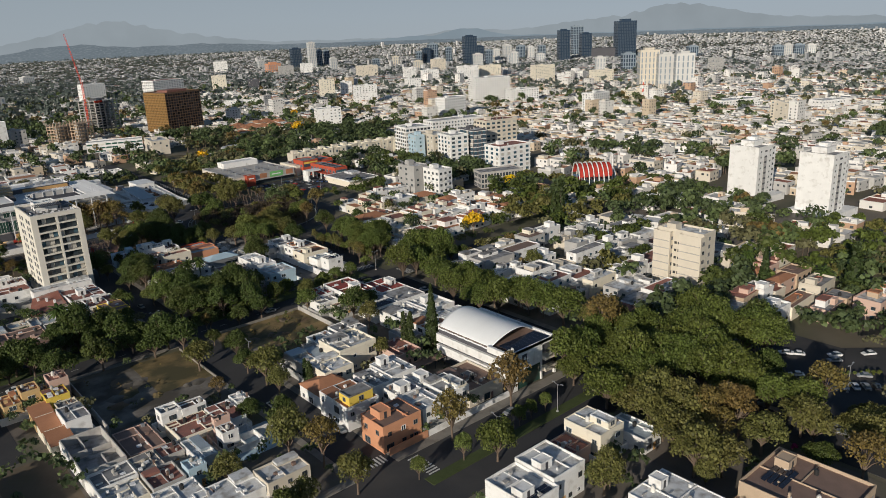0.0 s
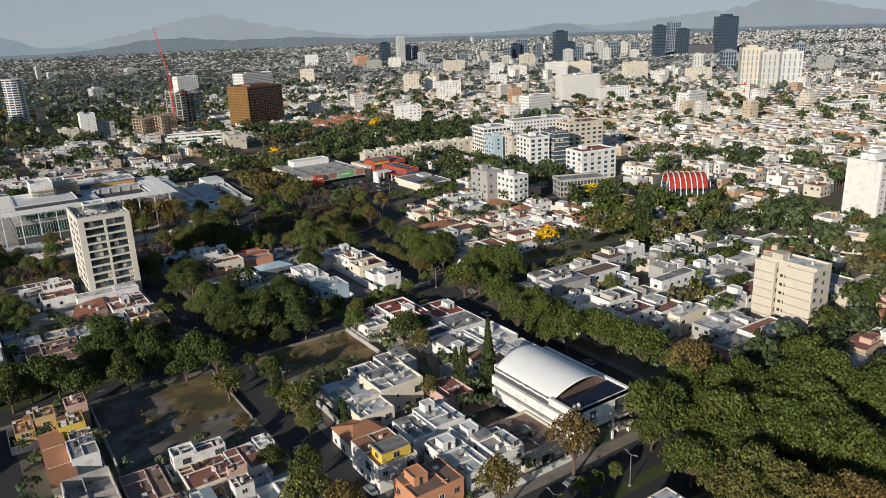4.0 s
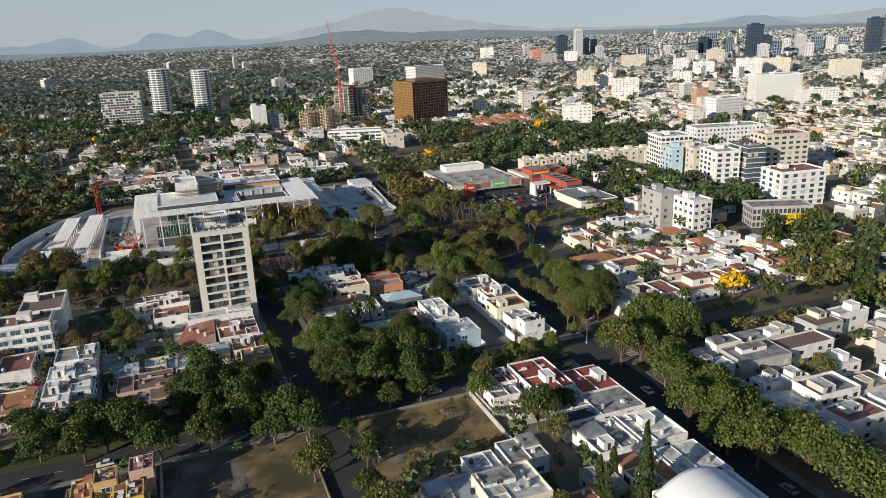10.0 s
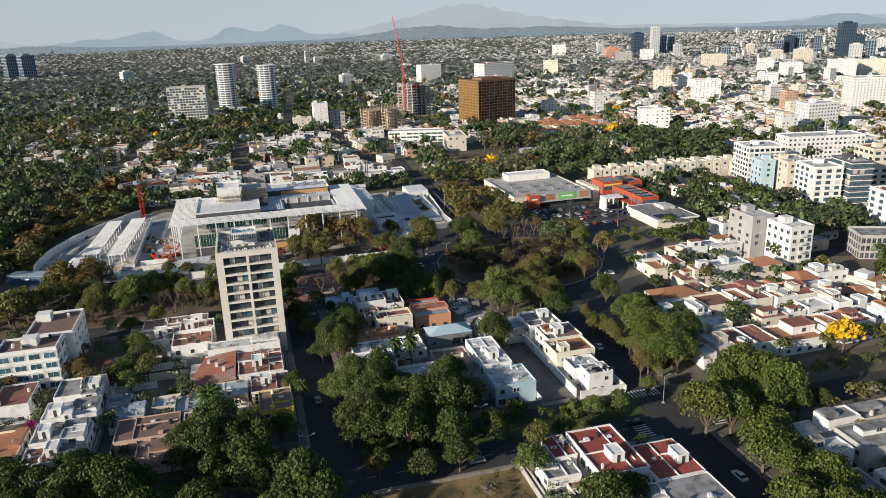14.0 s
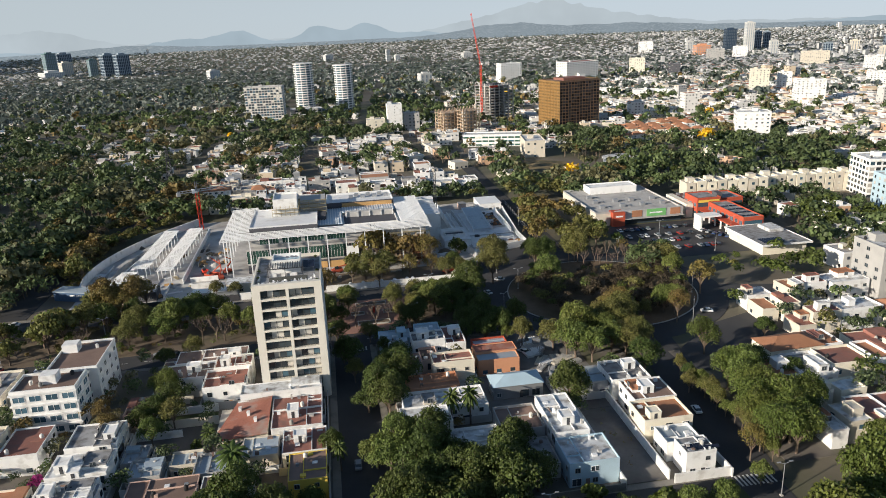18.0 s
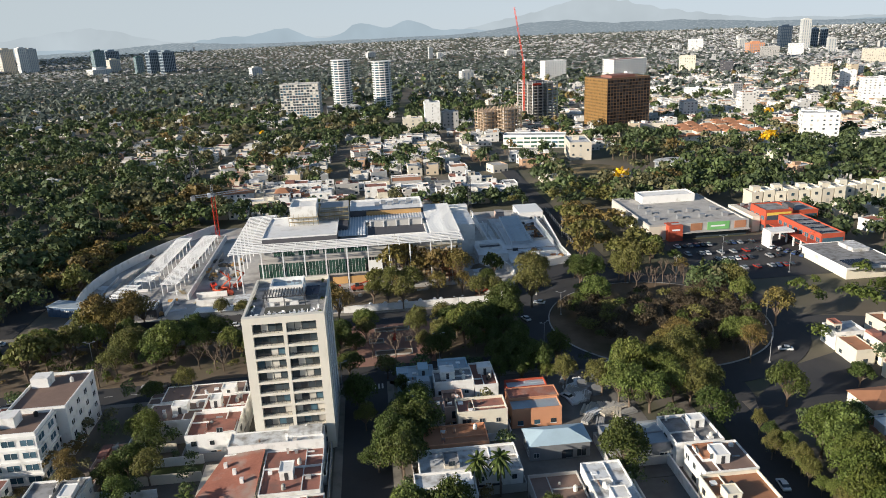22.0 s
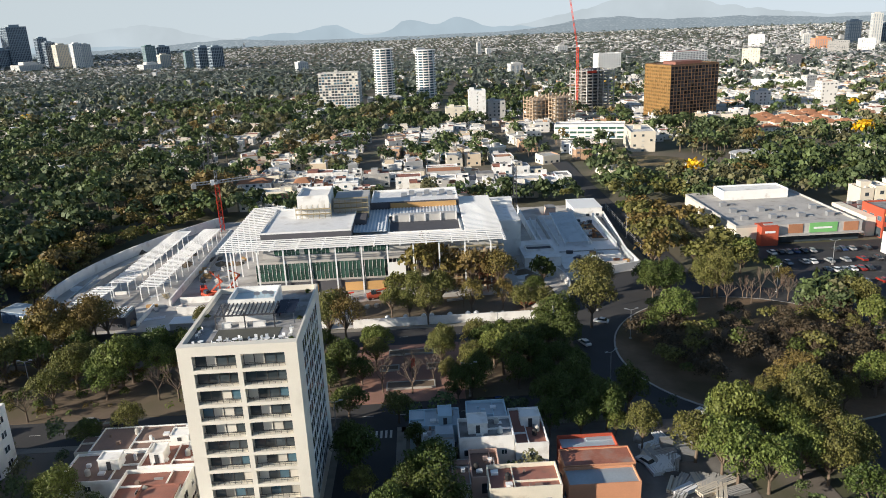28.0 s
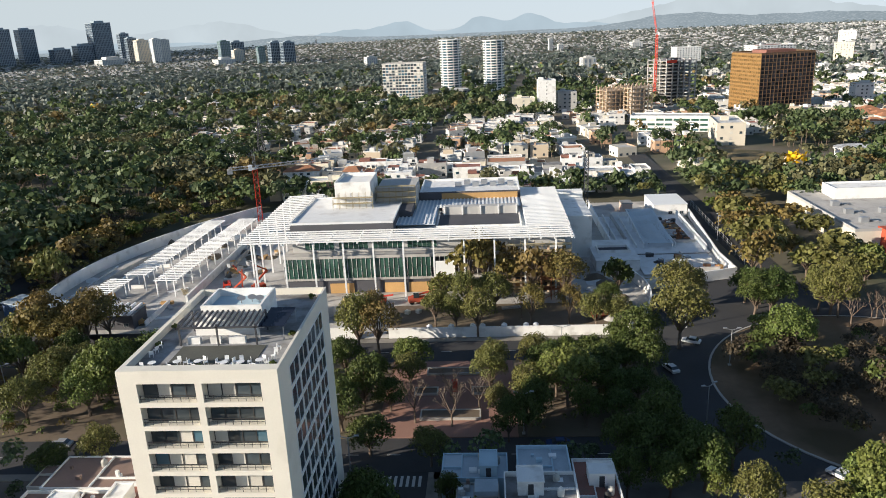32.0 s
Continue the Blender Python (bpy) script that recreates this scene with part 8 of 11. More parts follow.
def bare_proto():
    t = thing("bare_tree", "leafless pale tree with fine twigs", "tree", (0, 0, -400))
    b, rp = Mesh(), random.Random(77)
    limb(b, (0, 0, -0.4), (0.1, 0, 2.4), 0.22, 0.17, 7)

    def grow(p, d, L, r, lev):
        q = Vector(p) + Vector(d) * L
        limb(b, p, q, r, r * 0.6, 4)
        if lev < 4:
            for _ in range(3):
                e = (Vector(d) + Vector((rp.uniform(-0.8, 0.8), rp.uniform(-0.8, 0.8), rp.uniform(-0.1, 0.5)))).normalized()
                grow(q, e, L * 0.68, r * 0.6, lev + 1)

    for k in range(4):
        a = k * 1.57 + rp.uniform(-0.3, 0.3)
        grow((0.1, 0, 2.3), Vector((0.6 * math.cos(a), 0.6 * math.sin(a), 0.8)).normalized(), 2.0, 0.12, 1)
    part("branchwork", b, M["bark"], t, "pale bare branches")
    return t


def kinds(fine):
    """Each kind of tree; the finest stand where the walk comes lowest, the next in the nearer blocks."""
    q, z = ((0.27, 1.6), (1.15, 0.82), (2.1, 0.58))[fine]
    return {
        "ficus": tree_proto("ficus_tree", "broad dense dark green street tree", "leaf_dark", 1, 10, 5.2, 2.2, int(2100 * q), 0.30 * z, 15, 0.9),
        "laurel": tree_proto("laurel_tree", "large rounded green tree with layered foliage", "leaf_green", 2, 13, 6.4, 2.6, int(3300 * q), 0.32 * z, 19, 0.9),
        "bright": tree_proto("shade_tree", "bright green leafy shade tree", "leaf_bright", 3, 10, 4.4, 2.4, int(2100 * q), 0.29 * z, 13, 0.95),
        "olive": tree_proto("mesquite_tree", "feathery olive-green mesquite-like tree", "leaf_olive", 4, 11, 5.0, 2.8, int(2100 * q), 0.28 * z, 15, 0.9),
        "dry": tree_proto("autumn_tree", "thin yellow-brown tree shedding leaves", "leaf_dry", 5, 11, 4.2, 3.0, int(1100 * q), 0.27 * z, 13, 0.95),
        "yellow": tree_proto("yellow_blossom_tree", "tree in full yellow blossom", "leaf_yellow", 6, 7, 3.4, 2.4, int(1500 * q), 0.26 * z, 9, 0.8),
        "pink": tree_proto("bougainvillea", "magenta flowering bougainvillea shrub", "leaf_pink", 7, 3, 1.6, 0.4, 300, 0.25, 6, 0.8),
        "shrub": tree_proto("shrub", "rounded green garden shrub", "leaf_green", 8, 2.6, 1.6, 0.3, 260, 0.28, 6, 0.8),
        "conifer": conifer_proto("conifer_tree", "tall dark pyramidal conifer", "leaf_conifer", 9, 17, 3.6, int(2600 * q), 0.9, 0.36 * z),
        "cypress": conifer_proto("cypress_tree", "slender dark green cypress tree", "leaf_conifer", 10, 9, 1.1, 700, 0.35, 0.28),
        "palm": palm_proto(),
        "bare": bare_proto(),
    }


CLOSE, FINE, COARSE = kinds(2), kinds(1), kinds(0)
SIZE = {"ficus": 5.2, "laurel": 6.4, "bright": 4.4, "olive": 5.0, "dry": 4.2, "yellow": 3.4, "pink": 1.6, "shrub": 1.6, "conifer": 3.6, "cypress": 1.1, "palm": 2.6, "bare": 3.5}
HIGH = {"ficus": 10, "laurel": 13, "bright": 10, "olive": 11, "dry": 11, "yellow": 7, "pink": 3, "shrub": 2.6, "conifer": 17, "cypress": 9, "palm": 7, "bare": 7}
_tr = random.Random(31)
PLANTED, BELT = [], []


def tree(kind, x, y, r, h=None, z=None):
    """Plants a copy of a kind of tree with the given crown radius and height."""
    if any(a + 0.3 < x < c - 0.3 and b + 0.3 < y < d - 0.3 for a, b, c, d in RECTS):
        return None
    if math.hypot(x - RC[0], y - RC[1]) < 33 and kind in ("olive", "ficus") and y < 84:
        BELT.append((x, y, min(r, 3.2), "scrub"))
        PLANTED.append((x, y, r))
        return None
    s = r / SIZE[kind]
    v = (h / HIGH[kind]) if h else (0.75 * s + 0.25) * 1.12
    zz = land(x, y) + 0.1 if z is None else z
    PLANTED.append((x, y, r))
    if kind in ("ficus", "laurel", "bright", "olive", "dry") and (x > 165 or x < -110 or y > 128):
        BELT.append((x, y, r, kind))
        return None
    near = y < 20 and x < 150 or y < 112 and -70 < x < 165
    close = -62 < y < 112 and -60 < x < 150
    ob = copy_thing((CLOSE if close else FINE if near else COARSE)[kind], pose(x, y, zz))
    ob.matrix_basis = pose(x, y, zz, 0, 0, _tr.uniform(0, 360)) @ Matrix.Diagonal((s, s, v * _tr.uniform(0.78, 1.22), 1))
    return ob


tree("laurel", 129.6, -196.8, 5.3)
tree("laurel", 120.8, -193.4, 4.8)
tree("laurel", 117.9, -198.2, 5.1)
tree("laurel", 125.6, -204.5, 5.5)
tree("laurel", 131.5, -204.5, 5.8)
tree("laurel", 122.7, -211.5, 5.9)
tree("laurel", 128.2, -214.5, 5.7)
tree("laurel", 110.1, -214.0, 6.3)
tree("laurel", 104.0, -210.7, 6.3)
tree("laurel", 102.3, -218.7, 5.4)
tree("laurel", 109.6, -218.4, 6.4)
tree("laurel", 120.3, -218.0, 4.9)
tree("laurel", 116.3, -215.8, 5.5)
tree("laurel", 113.8, -224.0, 5.6)
tree("laurel", 119.3, -225.7, 5.7)
tree("laurel", 91.0, -219.4, 6.6)
tree("laurel", 131.9, -223.7, 5.9)
tree("laurel", 128.4, -230.2, 6.3)
tree("laurel", 105.4, -198.6, 5.7)
tree("laurel", 99.0, -199.1, 6.2)
tree("laurel", 95.2, -204.2, 4.8)
tree("laurel", 106.9, -207.3, 4.9)
tree("laurel", 143.1, -212.6, 6.3)
tree("laurel", 136.9, -210.4, 4.7)
tree("laurel", 139.8, -217.5, 6.3)
tree("laurel", 148.1, -219.0, 6.5)
tree("laurel", 145.1, -224.0, 5.4)
tree("laurel", 124.7, -233.2, 4.7)
tree("laurel", 117.7, -232.7, 6.4)
tree("laurel", 118.3, -239.2, 5.5)
tree("laurel", 123.7, -240.0, 5.8)
tree("laurel", 154.3, -230.4, 6.4)
tree("laurel", 147.5, -230.6, 6.0)
tree("laurel", 149.8, -236.1, 6.5)
tree("laurel", 125.5, -252.8, 4.7)
tree("laurel", 117.8, -252.3, 4.7)
tree("laurel", 122.0, -259.7, 4.8)
tree("laurel", 123.8, -243.9, 5.9)
tree("laurel", 118.9, -243.6, 6.0)
tree("laurel", 120.1, -247.9, 5.9)
tree("olive", 89.5, -234.7, 4.8)
tree("olive", 85.6, -235.7, 4.6)
tree("olive", 87.5, -239.5, 5.0)
tree("olive", 98.3, -239.5, 5.3)
tree("olive", 94.0, -237.8, 5.2)
tree("olive", 95.0, -243.0, 5.4)
tree("olive", 85.0, -245.3, 6.1)
tree("dry", 103.3, -248.4, 4.6)
tree("dry", 96.7, -246.3, 4.4)
tree("dry", 94.5, -251.0, 4.6)
tree("dry", 102.4, -252.1, 4.4)
tree("olive", 99.3, -223.6, 4.8)
tree("olive", 94.1, -222.8, 4.9)
tree("olive", 90.0, -227.8, 5.4)
tree("olive", 95.9, -231.2, 5.4)
tree("olive", 79.2, -253.4, 5.8)
tree("olive", 83.8, -257.9, 5.1)
tree("olive", 114.0, -262.9, 5.7)
tree("dry", 131.9, -261.0, 5.3)
tree("olive", 120.2, -275.6, 4.6)
tree("olive", 115.7, -275.3, 5.3)
tree("olive", 116.7, -280.5, 4.7)
tree("dry", 103.3, -281.5, 4.6)
tree("olive", 58.7, -242.7, 4.1)
tree("dry", 72.3, -200.4, 5.7)
tree("bright", 45.1, -209.9, 2.2)
tree("laurel", 50.9, -216.1, 4.7)
tree("dry", 49.2, -201.1, 4.6)
tree("bright", 67.2, -208.4, 2.0)
tree("bright", 72.3, -207.9, 1.8)
tree("bright", 77.9, -208.1, 1.8)
tree("bright", 31.9, -208.2, 2.0)
tree("olive", 13.8, -178.0, 5.3)
tree("dry", 18.2, -187.2, 4.4)
tree("olive", 29.2, -137.2, 5.4)
tree("dry", 14.9, -134.5, 2.5)
tree("ficus", 19.6, -164.8, 4.0)
tree("olive", 5.8, -199.7, 3.4)
tree("ficus", 15.1, -153.7, 3.3)
tree("olive", -2.8, -177.3, 3.7)
tree("laurel", 145.3, -79.0, 6.4)
tree("laurel", 140.4, -76.2, 6.4)
tree("laurel", 132.2, -83.5, 5.5)
tree("laurel", 139.5, -89.0, 5.1)
tree("laurel", 145.8, -85.2, 5.9)
tree("laurel", 128.8, -108.6, 5.3)
tree("laurel", 123.2, -108.0, 5.7)
tree("laurel", 124.5, -114.8, 4.7)
tree("laurel", 122.0, -128.0, 6.4)
tree("laurel", 114.9, -128.6, 5.7)
tree("laurel", 120.4, -136.5, 5.6)
tree("laurel", 122.8, -143.4, 5.8)
tree("laurel", 115.4, -142.8, 6.3)
tree("laurel", 118.1, -150.0, 5.3)
tree("laurel", 129.7, -149.3, 6.2)
tree("laurel", 127.3, -153.7, 4.7)
tree("laurel", 131.2, -157.9, 4.7)
tree("laurel", 125.9, -157.9, 5.6)
tree("laurel", 127.8, -163.4, 6.1)
tree("laurel", 127.9, -172.9, 7.1)
tree("laurel", 119.6, -90.7, 6.9)
tree("olive", 130.5, -183.6, 4.7)
tree("dry", 125.1, -192.0, 6.0)
tree("olive", 136.2, -189.6, 3.9)
tree("ficus", 207.6, -149.9, 4.3)
tree("ficus", 204.0, -145.5, 5.6)
tree("ficus", 198.8, -150.9, 4.9)
tree("ficus", 200.3, -153.8, 4.6)
tree("ficus", 207.5, -152.9, 4.6)
tree("ficus", 215.2, -131.6, 4.3)
tree("ficus", 208.4, -128.3, 4.7)
tree("ficus", 206.8, -132.8, 4.7)
tree("ficus", 213.8, -136.6, 4.7)
tree("ficus", 233.8, -121.4, 4.7)
tree("ficus", 229.7, -120.1, 5.2)
tree("ficus", 224.7, -124.1, 4.8)
tree("ficus", 226.7, -129.3, 5.2)
tree("ficus", 231.9, -129.9, 4.7)
tree("bright", 89.6, -98.6, 4.5)
tree("ficus", 82.9, -101.6, 2.1)
tree("olive", 77.6, -124.2, 3.5)
tree("cypress", 81.2, -138.6, 1.2)
tree("cypress", 82.3, -139.9, 1.2)
tree("cypress", 83.2, -141.4, 1.2)
tree("olive", 72.3, -153.2, 2.9)
tree("olive", 64.7, -148.8, 2.6)
tree("cypress", 38.9, -144.5, 1.0)
tree("cypress", 39.6, -145.6, 1.0)
tree("bright", 35.8, -38.4, 4.5)
tree("bright", 30.2, -40.6, 4.3)
tree("bright", 33.4, -43.8, 5.2)
tree("ficus", 41.2, -2.0, 5.3)
tree("ficus", 34.0, -3.1, 5.0)
tree("ficus", 36.2, -8.2, 4.1)
tree("ficus", 49.1, -46.7, 4.1)
tree("ficus", 43.5, -43.3, 5.5)
tree("ficus", 39.9, -48.2, 5.4)
tree("ficus", 44.6, -52.7, 5.1)
tree("ficus", 58.6, -49.0, 5.0)
tree("ficus", 52.0, -49.5, 5.3)
tree("ficus", 48.3, -53.0, 4.2)
tree("ficus", 53.0, -60.0, 4.1)
tree("ficus", 57.7, -58.4, 5.4)
tree("ficus", 68.7, -53.2, 4.5)
tree("ficus", 61.6, -50.0, 4.7)
tree("ficus", 60.2, -55.9, 4.6)
tree("ficus", 66.2, -58.0, 4.9)
tree("ficus", 37.3, -61.0, 5.3)
tree("ficus", 33.2, -60.9, 5.3)
tree("ficus", 36.0, -67.0, 4.8)
tree("ficus", 48.1, -67.3, 4.3)
tree("ficus", 43.1, -66.6, 5.5)
tree("ficus", 45.1, -72.7, 5.2)
tree("ficus", 57.6, -72.8, 4.4)
tree("ficus", 53.4, -72.2, 4.4)
tree("ficus", 55.9, -75.9, 4.5)
tree("ficus", 85.7, -23.5, 5.7)
tree("bright", 70.1, -93.9, 4.0)
tree("olive", 71.7, -100.6, 2.6)
tree("ficus", 54.9, -84.9, 4.5)
tree("ficus", 45.3, -85.9, 3.9)
tree("ficus", 35.7, -82.3, 2.7)
tree("ficus", 16.6, -83.5, 5.2)
tree("ficus", 20.8, -93.6, 5.0)
tree("ficus", 20.9, -106.0, 3.2)
tree("ficus", 30.9, -95.8, 2.8)
tree("ficus", 31.5, -112.1, 3.9)
tree("ficus", 29.0, -124.7, 3.7)
tree("olive", 28.6, -146.3, 3.4)
tree("ficus", -38.3, -54.5, 5.4)
tree("ficus", -43.5, -52.2, 4.4)
tree("ficus", -51.4, -57.4, 4.6)
tree("ficus", -46.5, -66.0, 5.7)
tree("ficus", -42.1, -67.3, 4.8)
tree("ficus", -35.5, -60.0, 5.0)
tree("ficus", -35.1, -78.6, 5.3)
tree("ficus", -26.8, -71.8, 5.4)
tree("ficus", -32.2, -71.4, 5.6)
tree("ficus", -29.8, -76.0, 4.4)
tree("ficus", -22.5, -77.4, 5.3)
tree("ficus", -16.5, -86.0, 5.1)
tree("ficus", -2.1, -52.7, 5.6)
tree("ficus", -8.5, -53.1, 4.4)
tree("ficus", -9.3, -56.7, 5.2)
tree("ficus", -1.8, -58.9, 4.5)
tree("ficus", 6.6, -59.7, 4.7)
tree("ficus", 0.7, -60.1, 4.2)
tree("ficus", 0.4, -66.8, 4.6)
tree("ficus", 6.5, -67.8, 4.1)
tree("ficus", 10.5, -77.4, 4.8)
tree("ficus", 5.9, -76.2, 5.6)
tree("ficus", 7.5, -81.2, 4.2)
tree("ficus", -4.4, -87.9, 5.1)
tree("ficus", 12.0, -90.3, 5.1)
tree("palm", -4.7, -38.3, 4.1)
tree("palm", -19.8, -46.1, 2.4)
tree("palm", 55.6, -10.6, 3.0)
tree("palm", 60.3, -17.2, 2.9)
tree("dry", 33.7, -83.4, 1.9)
tree("ficus", 83.7, -82.6, 3.8)
tree("shrub", 76.7, -65.5, 3.0)
tree("dry", -43.3, -5.5, 2.5)
tree("ficus", 37.6, -12.2, 4.2)
tree("ficus", 29.8, -12.6, 4.2)
tree("ficus", 35.4, -16.5, 5.3)
tree("ficus", 41.9, -56.8, 4.9)
tree("ficus", 37.0, -56.1, 5.1)
tree("ficus", 45.5, -62.1, 5.6)
tree("ficus", 60.4, -62.4, 5.1)
tree("ficus", 56.6, -62.5, 4.3)
tree("ficus", 57.3, -65.9, 5.3)
tree("ficus", -13.8, -55.6, 4.5)
tree("ficus", -9.9, -64.4, 4.6)
tree("ficus", -5.0, -63.4, 5.3)
tree("ficus", -19.7, -58.1, 4.4)
tree("ficus", 19.3, -33.5, 3.2)
tree("palm", 20.0, -32.8, 2.1)
tree("palm", 21.2, -39.3, 2.1)
tree("palm", -5.9, -38.7, 3.2)
tree("ficus", 87.0, -19.6, 5.0)
tree("bright", 110.5, 11.5, 4.1)
tree("bright", 101.3, 16.9, 5.6)
tree("bright", 98.0, 13.9, 5.0)
tree("bright", 97.2, 5.1, 5.2)
tree("bright", 101.7, 2.4, 4.8)
tree("bright", 109.9, 6.6, 4.1)
tree("olive", 120.0, 16.6, 4.8)
tree("olive", 115.8, 18.3, 4.4)
tree("bright", 110.7, 15.8, 4.9)
tree("olive", 113.5, 3.8, 4.3)
tree("olive", 118.6, 5.4, 4.1)
tree("olive", 120.2, 8.2, 4.2)
tree("olive", 113.8, 20.5, 4.6)
tree("olive", 120.6, 23.5, 5.4)
tree("ficus", 114.7, -8.1, 5.3)
tree("laurel", 139.4, -38.2, 5.6)
tree("laurel", 134.0, -36.3, 4.8)
tree("laurel", 130.1, -41.4, 5.6)
tree("laurel", 137.7, -44.4, 5.4)
tree("laurel", 133.5, -52.6, 5.5)
tree("laurel", 128.6, -53.4, 5.0)
tree("laurel", 132.4, -57.1, 5.3)
tree("olive", 121.5, -22.9, 2.3)
tree("dry", 119.8, -57.5, 3.0)
tree("bright", 116.7, -67.0, 2.4)
tree("ficus", 175.6, -28.1, 4.3)
tree("ficus", 169.4, -26.7, 4.1)
tree("ficus", 170.7, -31.9, 4.8)
tree("ficus", 163.7, -26.1, 5.0)
tree("laurel", 134.8, -76.1, 4.7)
tree("laurel", 136.6, -80.0, 4.7)
tree("laurel", 141.8, -81.0, 5.8)
tree("palm", 235.6, 33.9, 3.5)
tree("ficus", 162.8, 5.6, 3.3)
tree("olive", 185.5, -3.2, 2.9)
tree("pink", -52.3, -31.0, 1.7)
tree("yellow", 212.6, -27.6, 5.6, 10.5)
tree("yellow", 188.6, -62.2, 5.1)
tree("yellow", 274.7, -7.0, 5.6)
tree("ficus", 240.4, -25.0, 5.3)
tree("ficus", 235.4, -23.3, 4.5)
tree("ficus", 233.8, -28.5, 5.4)
tree("ficus", 239.8, -30.7, 4.2)
tree("olive", 237.5, -44.9, 5.0)
tree("olive", 232.5, -44.9, 4.2)
tree("olive", 233.0, -50.7, 4.1)
tree("olive", 255.3, -45.5, 4.4)
tree("olive", 248.3, -46.0, 5.4)
tree("olive", 248.8, -52.0, 4.1)
tree("olive", 252.9, -52.3, 5.6)
tree("olive", 230.7, -95.1, 4.9)
tree("cypress", 234.4, -81.9, 2.5)
tree("ficus", 193.8, -76.2, 5.8)
tree("ficus", 267.4, -21.2, 5.4)
tree("ficus", 262.6, -19.0, 4.6)
tree("ficus", 265.0, -25.1, 4.3)
tree("ficus", -39.2, 58.7, 5.2)
tree("ficus", -29.7, 65.3, 5.3)
tree("ficus", -21.9, 66.0, 5.7)
tree("bright", -35.0, 62.0, 5.7)
tree("olive", -48.3, 63.4, 4.9)
tree("olive", -73.9, 59.3, 5.4)
tree("olive", -80.5, 58.6, 4.6)
tree("olive", -77.2, 53.2, 5.3)
tree("bright", -77.6, 71.2, 4.2)
tree("bright", -81.6, 71.0, 5.0)
tree("bright", -79.7, 68.1, 4.1)
tree("bare", -17.1, 49.0, 3.6)
tree("bare", -53.2, 44.6, 3.7)
tree("olive", -68.6, 65.1, 5.0)
tree("bright", 26.8, 68.1, 4.1)
tree("bare", 35.7, 59.6, 3.6)
tree("bare", 41.7, 54.2, 3.6)
tree("bright", 59.3, 55.0, 5.4)
tree("ficus", 70.0, 69.1, 4.8)
tree("ficus", 64.5, 68.2, 4.2)
tree("ficus", 66.8, 63.7, 5.1)
tree("ficus", 75.6, 73.3, 5.8)
tree("olive", 45.7, 48.0, 2.6)
tree("ficus", 22.1, 38.0, 4.2)
tree("ficus", 25.6, 14.6, 4.5)
tree("ficus", 37.6, 21.7, 2.3)
tree("olive", 26.9, 6.5, 2.9)
tree("olive", 33.4, 34.9, 3.3)
tree("ficus", 50.5, 44.2, 3.4)
tree("ficus", 76.9, 31.7, 4.1)
tree("ficus", 73.6, 39.9, 4.2)
tree("bright", 79.2, 24.3, 2.4)
tree("ficus", 115.0, 107.3, 5.1)
tree("ficus", 111.3, 108.6, 4.3)
tree("ficus", 113.1, 104.4, 4.1)
tree("olive", 151.2, 133.2, 4.4)
tree("olive", 143.1, 136.0, 5.3)
tree("olive", 141.2, 128.8, 4.9)
tree("olive", 146.5, 127.5, 4.2)
tree("olive", 128.9, 98.7, 5.5)
tree("bare", 139.4, 97.1, 3.4)
tree("bare", 147.9, 95.3, 3.4)
tree("bare", 131.1, 92.5, 3.3)
tree("conifer", 153.7, 85.5, 2.2)
tree("olive", 165.1, 81.0, 4.1)
tree("olive", 160.0, 79.1, 5.5)
tree("olive", 161.7, 75.8, 4.4)
tree("dry", 162.7, 48.5, 5.0)
tree("bright", 144.7, 34.8, 4.9)
tree("bright", 140.5, 33.7, 4.4)
tree("bright", 143.2, 30.6, 4.1)
tree("olive", 133.3, 39.8, 4.6)
tree("olive", 130.4, 28.4, 2.6)
tree("olive", 92.2, 13.5, 4.8)
tree("bright", 95.2, 7.9, 4.6)
tree("bright", 108.6, 20.5, 4.9)
tree("bright", 102.1, 22.0, 5.1)
tree("olive", 115.5, 8.3, 4.3)
tree("olive", 108.1, 59.2, 5.2)
tree("olive", 102.8, 61.0, 5.1)
tree("olive", 103.6, 55.5, 4.5)
tree("olive", 114.4, 58.3, 5.3)
tree("olive", 111.8, 55.0, 4.2)
tree("olive", 124.6, 56.2, 5.2)
tree("olive", 117.1, 55.9, 5.5)
tree("olive", 120.5, 52.6, 4.6)
tree("bright", 109.3, 74.4, 5.0)
tree("bright", 166.0, 30.6, 3.8)
tree("olive", 123.8, -20.5, 2.3)
tree("olive", 124.9, -29.3, 2.3)
tree("bright", 138.7, -20.5, 4.7)
tree("bright", 136.1, -24.7, 5.2)
tree("bright", 136.4, -31.4, 5.2)
tree("bright", 133.3, -30.3, 4.7)
tree("ficus", 89.2, -16.4, 4.8)
tree("dry", 50.5, 119.9, 4.6)
tree("dry", 42.9, 121.4, 5.4)
tree("dry", 47.9, 115.7, 4.0)
tree("dry", 38.5, 117.2, 5.5)
tree("dry", 59.0, 118.2, 4.8)
tree("dry", 64.5, 110.9, 5.4)
tree("olive", 30.3, 95.7, 3.6)
tree("olive", 41.1, 89.6, 4.2)
tree("olive", 13.3, 80.7, 5.4)
tree("olive", 27.1, 62.7, 3.4)
tree("ficus", 67.1, 71.1, 4.7)
tree("bright", 57.4, 58.9, 3.9)
tree("ficus", 115.1, 100.4, 5.1)
tree("ficus", 111.1, 100.4, 4.8)
tree("olive", 150.8, 138.0, 4.9)
tree("olive", 146.2, 138.4, 5.2)
tree("dry", 149.4, 175.0, 5.2)
tree("dry", 143.0, 176.1, 4.1)
tree("dry", 145.5, 170.5, 4.5)
tree("dry", 139.7, 184.8, 5.4)
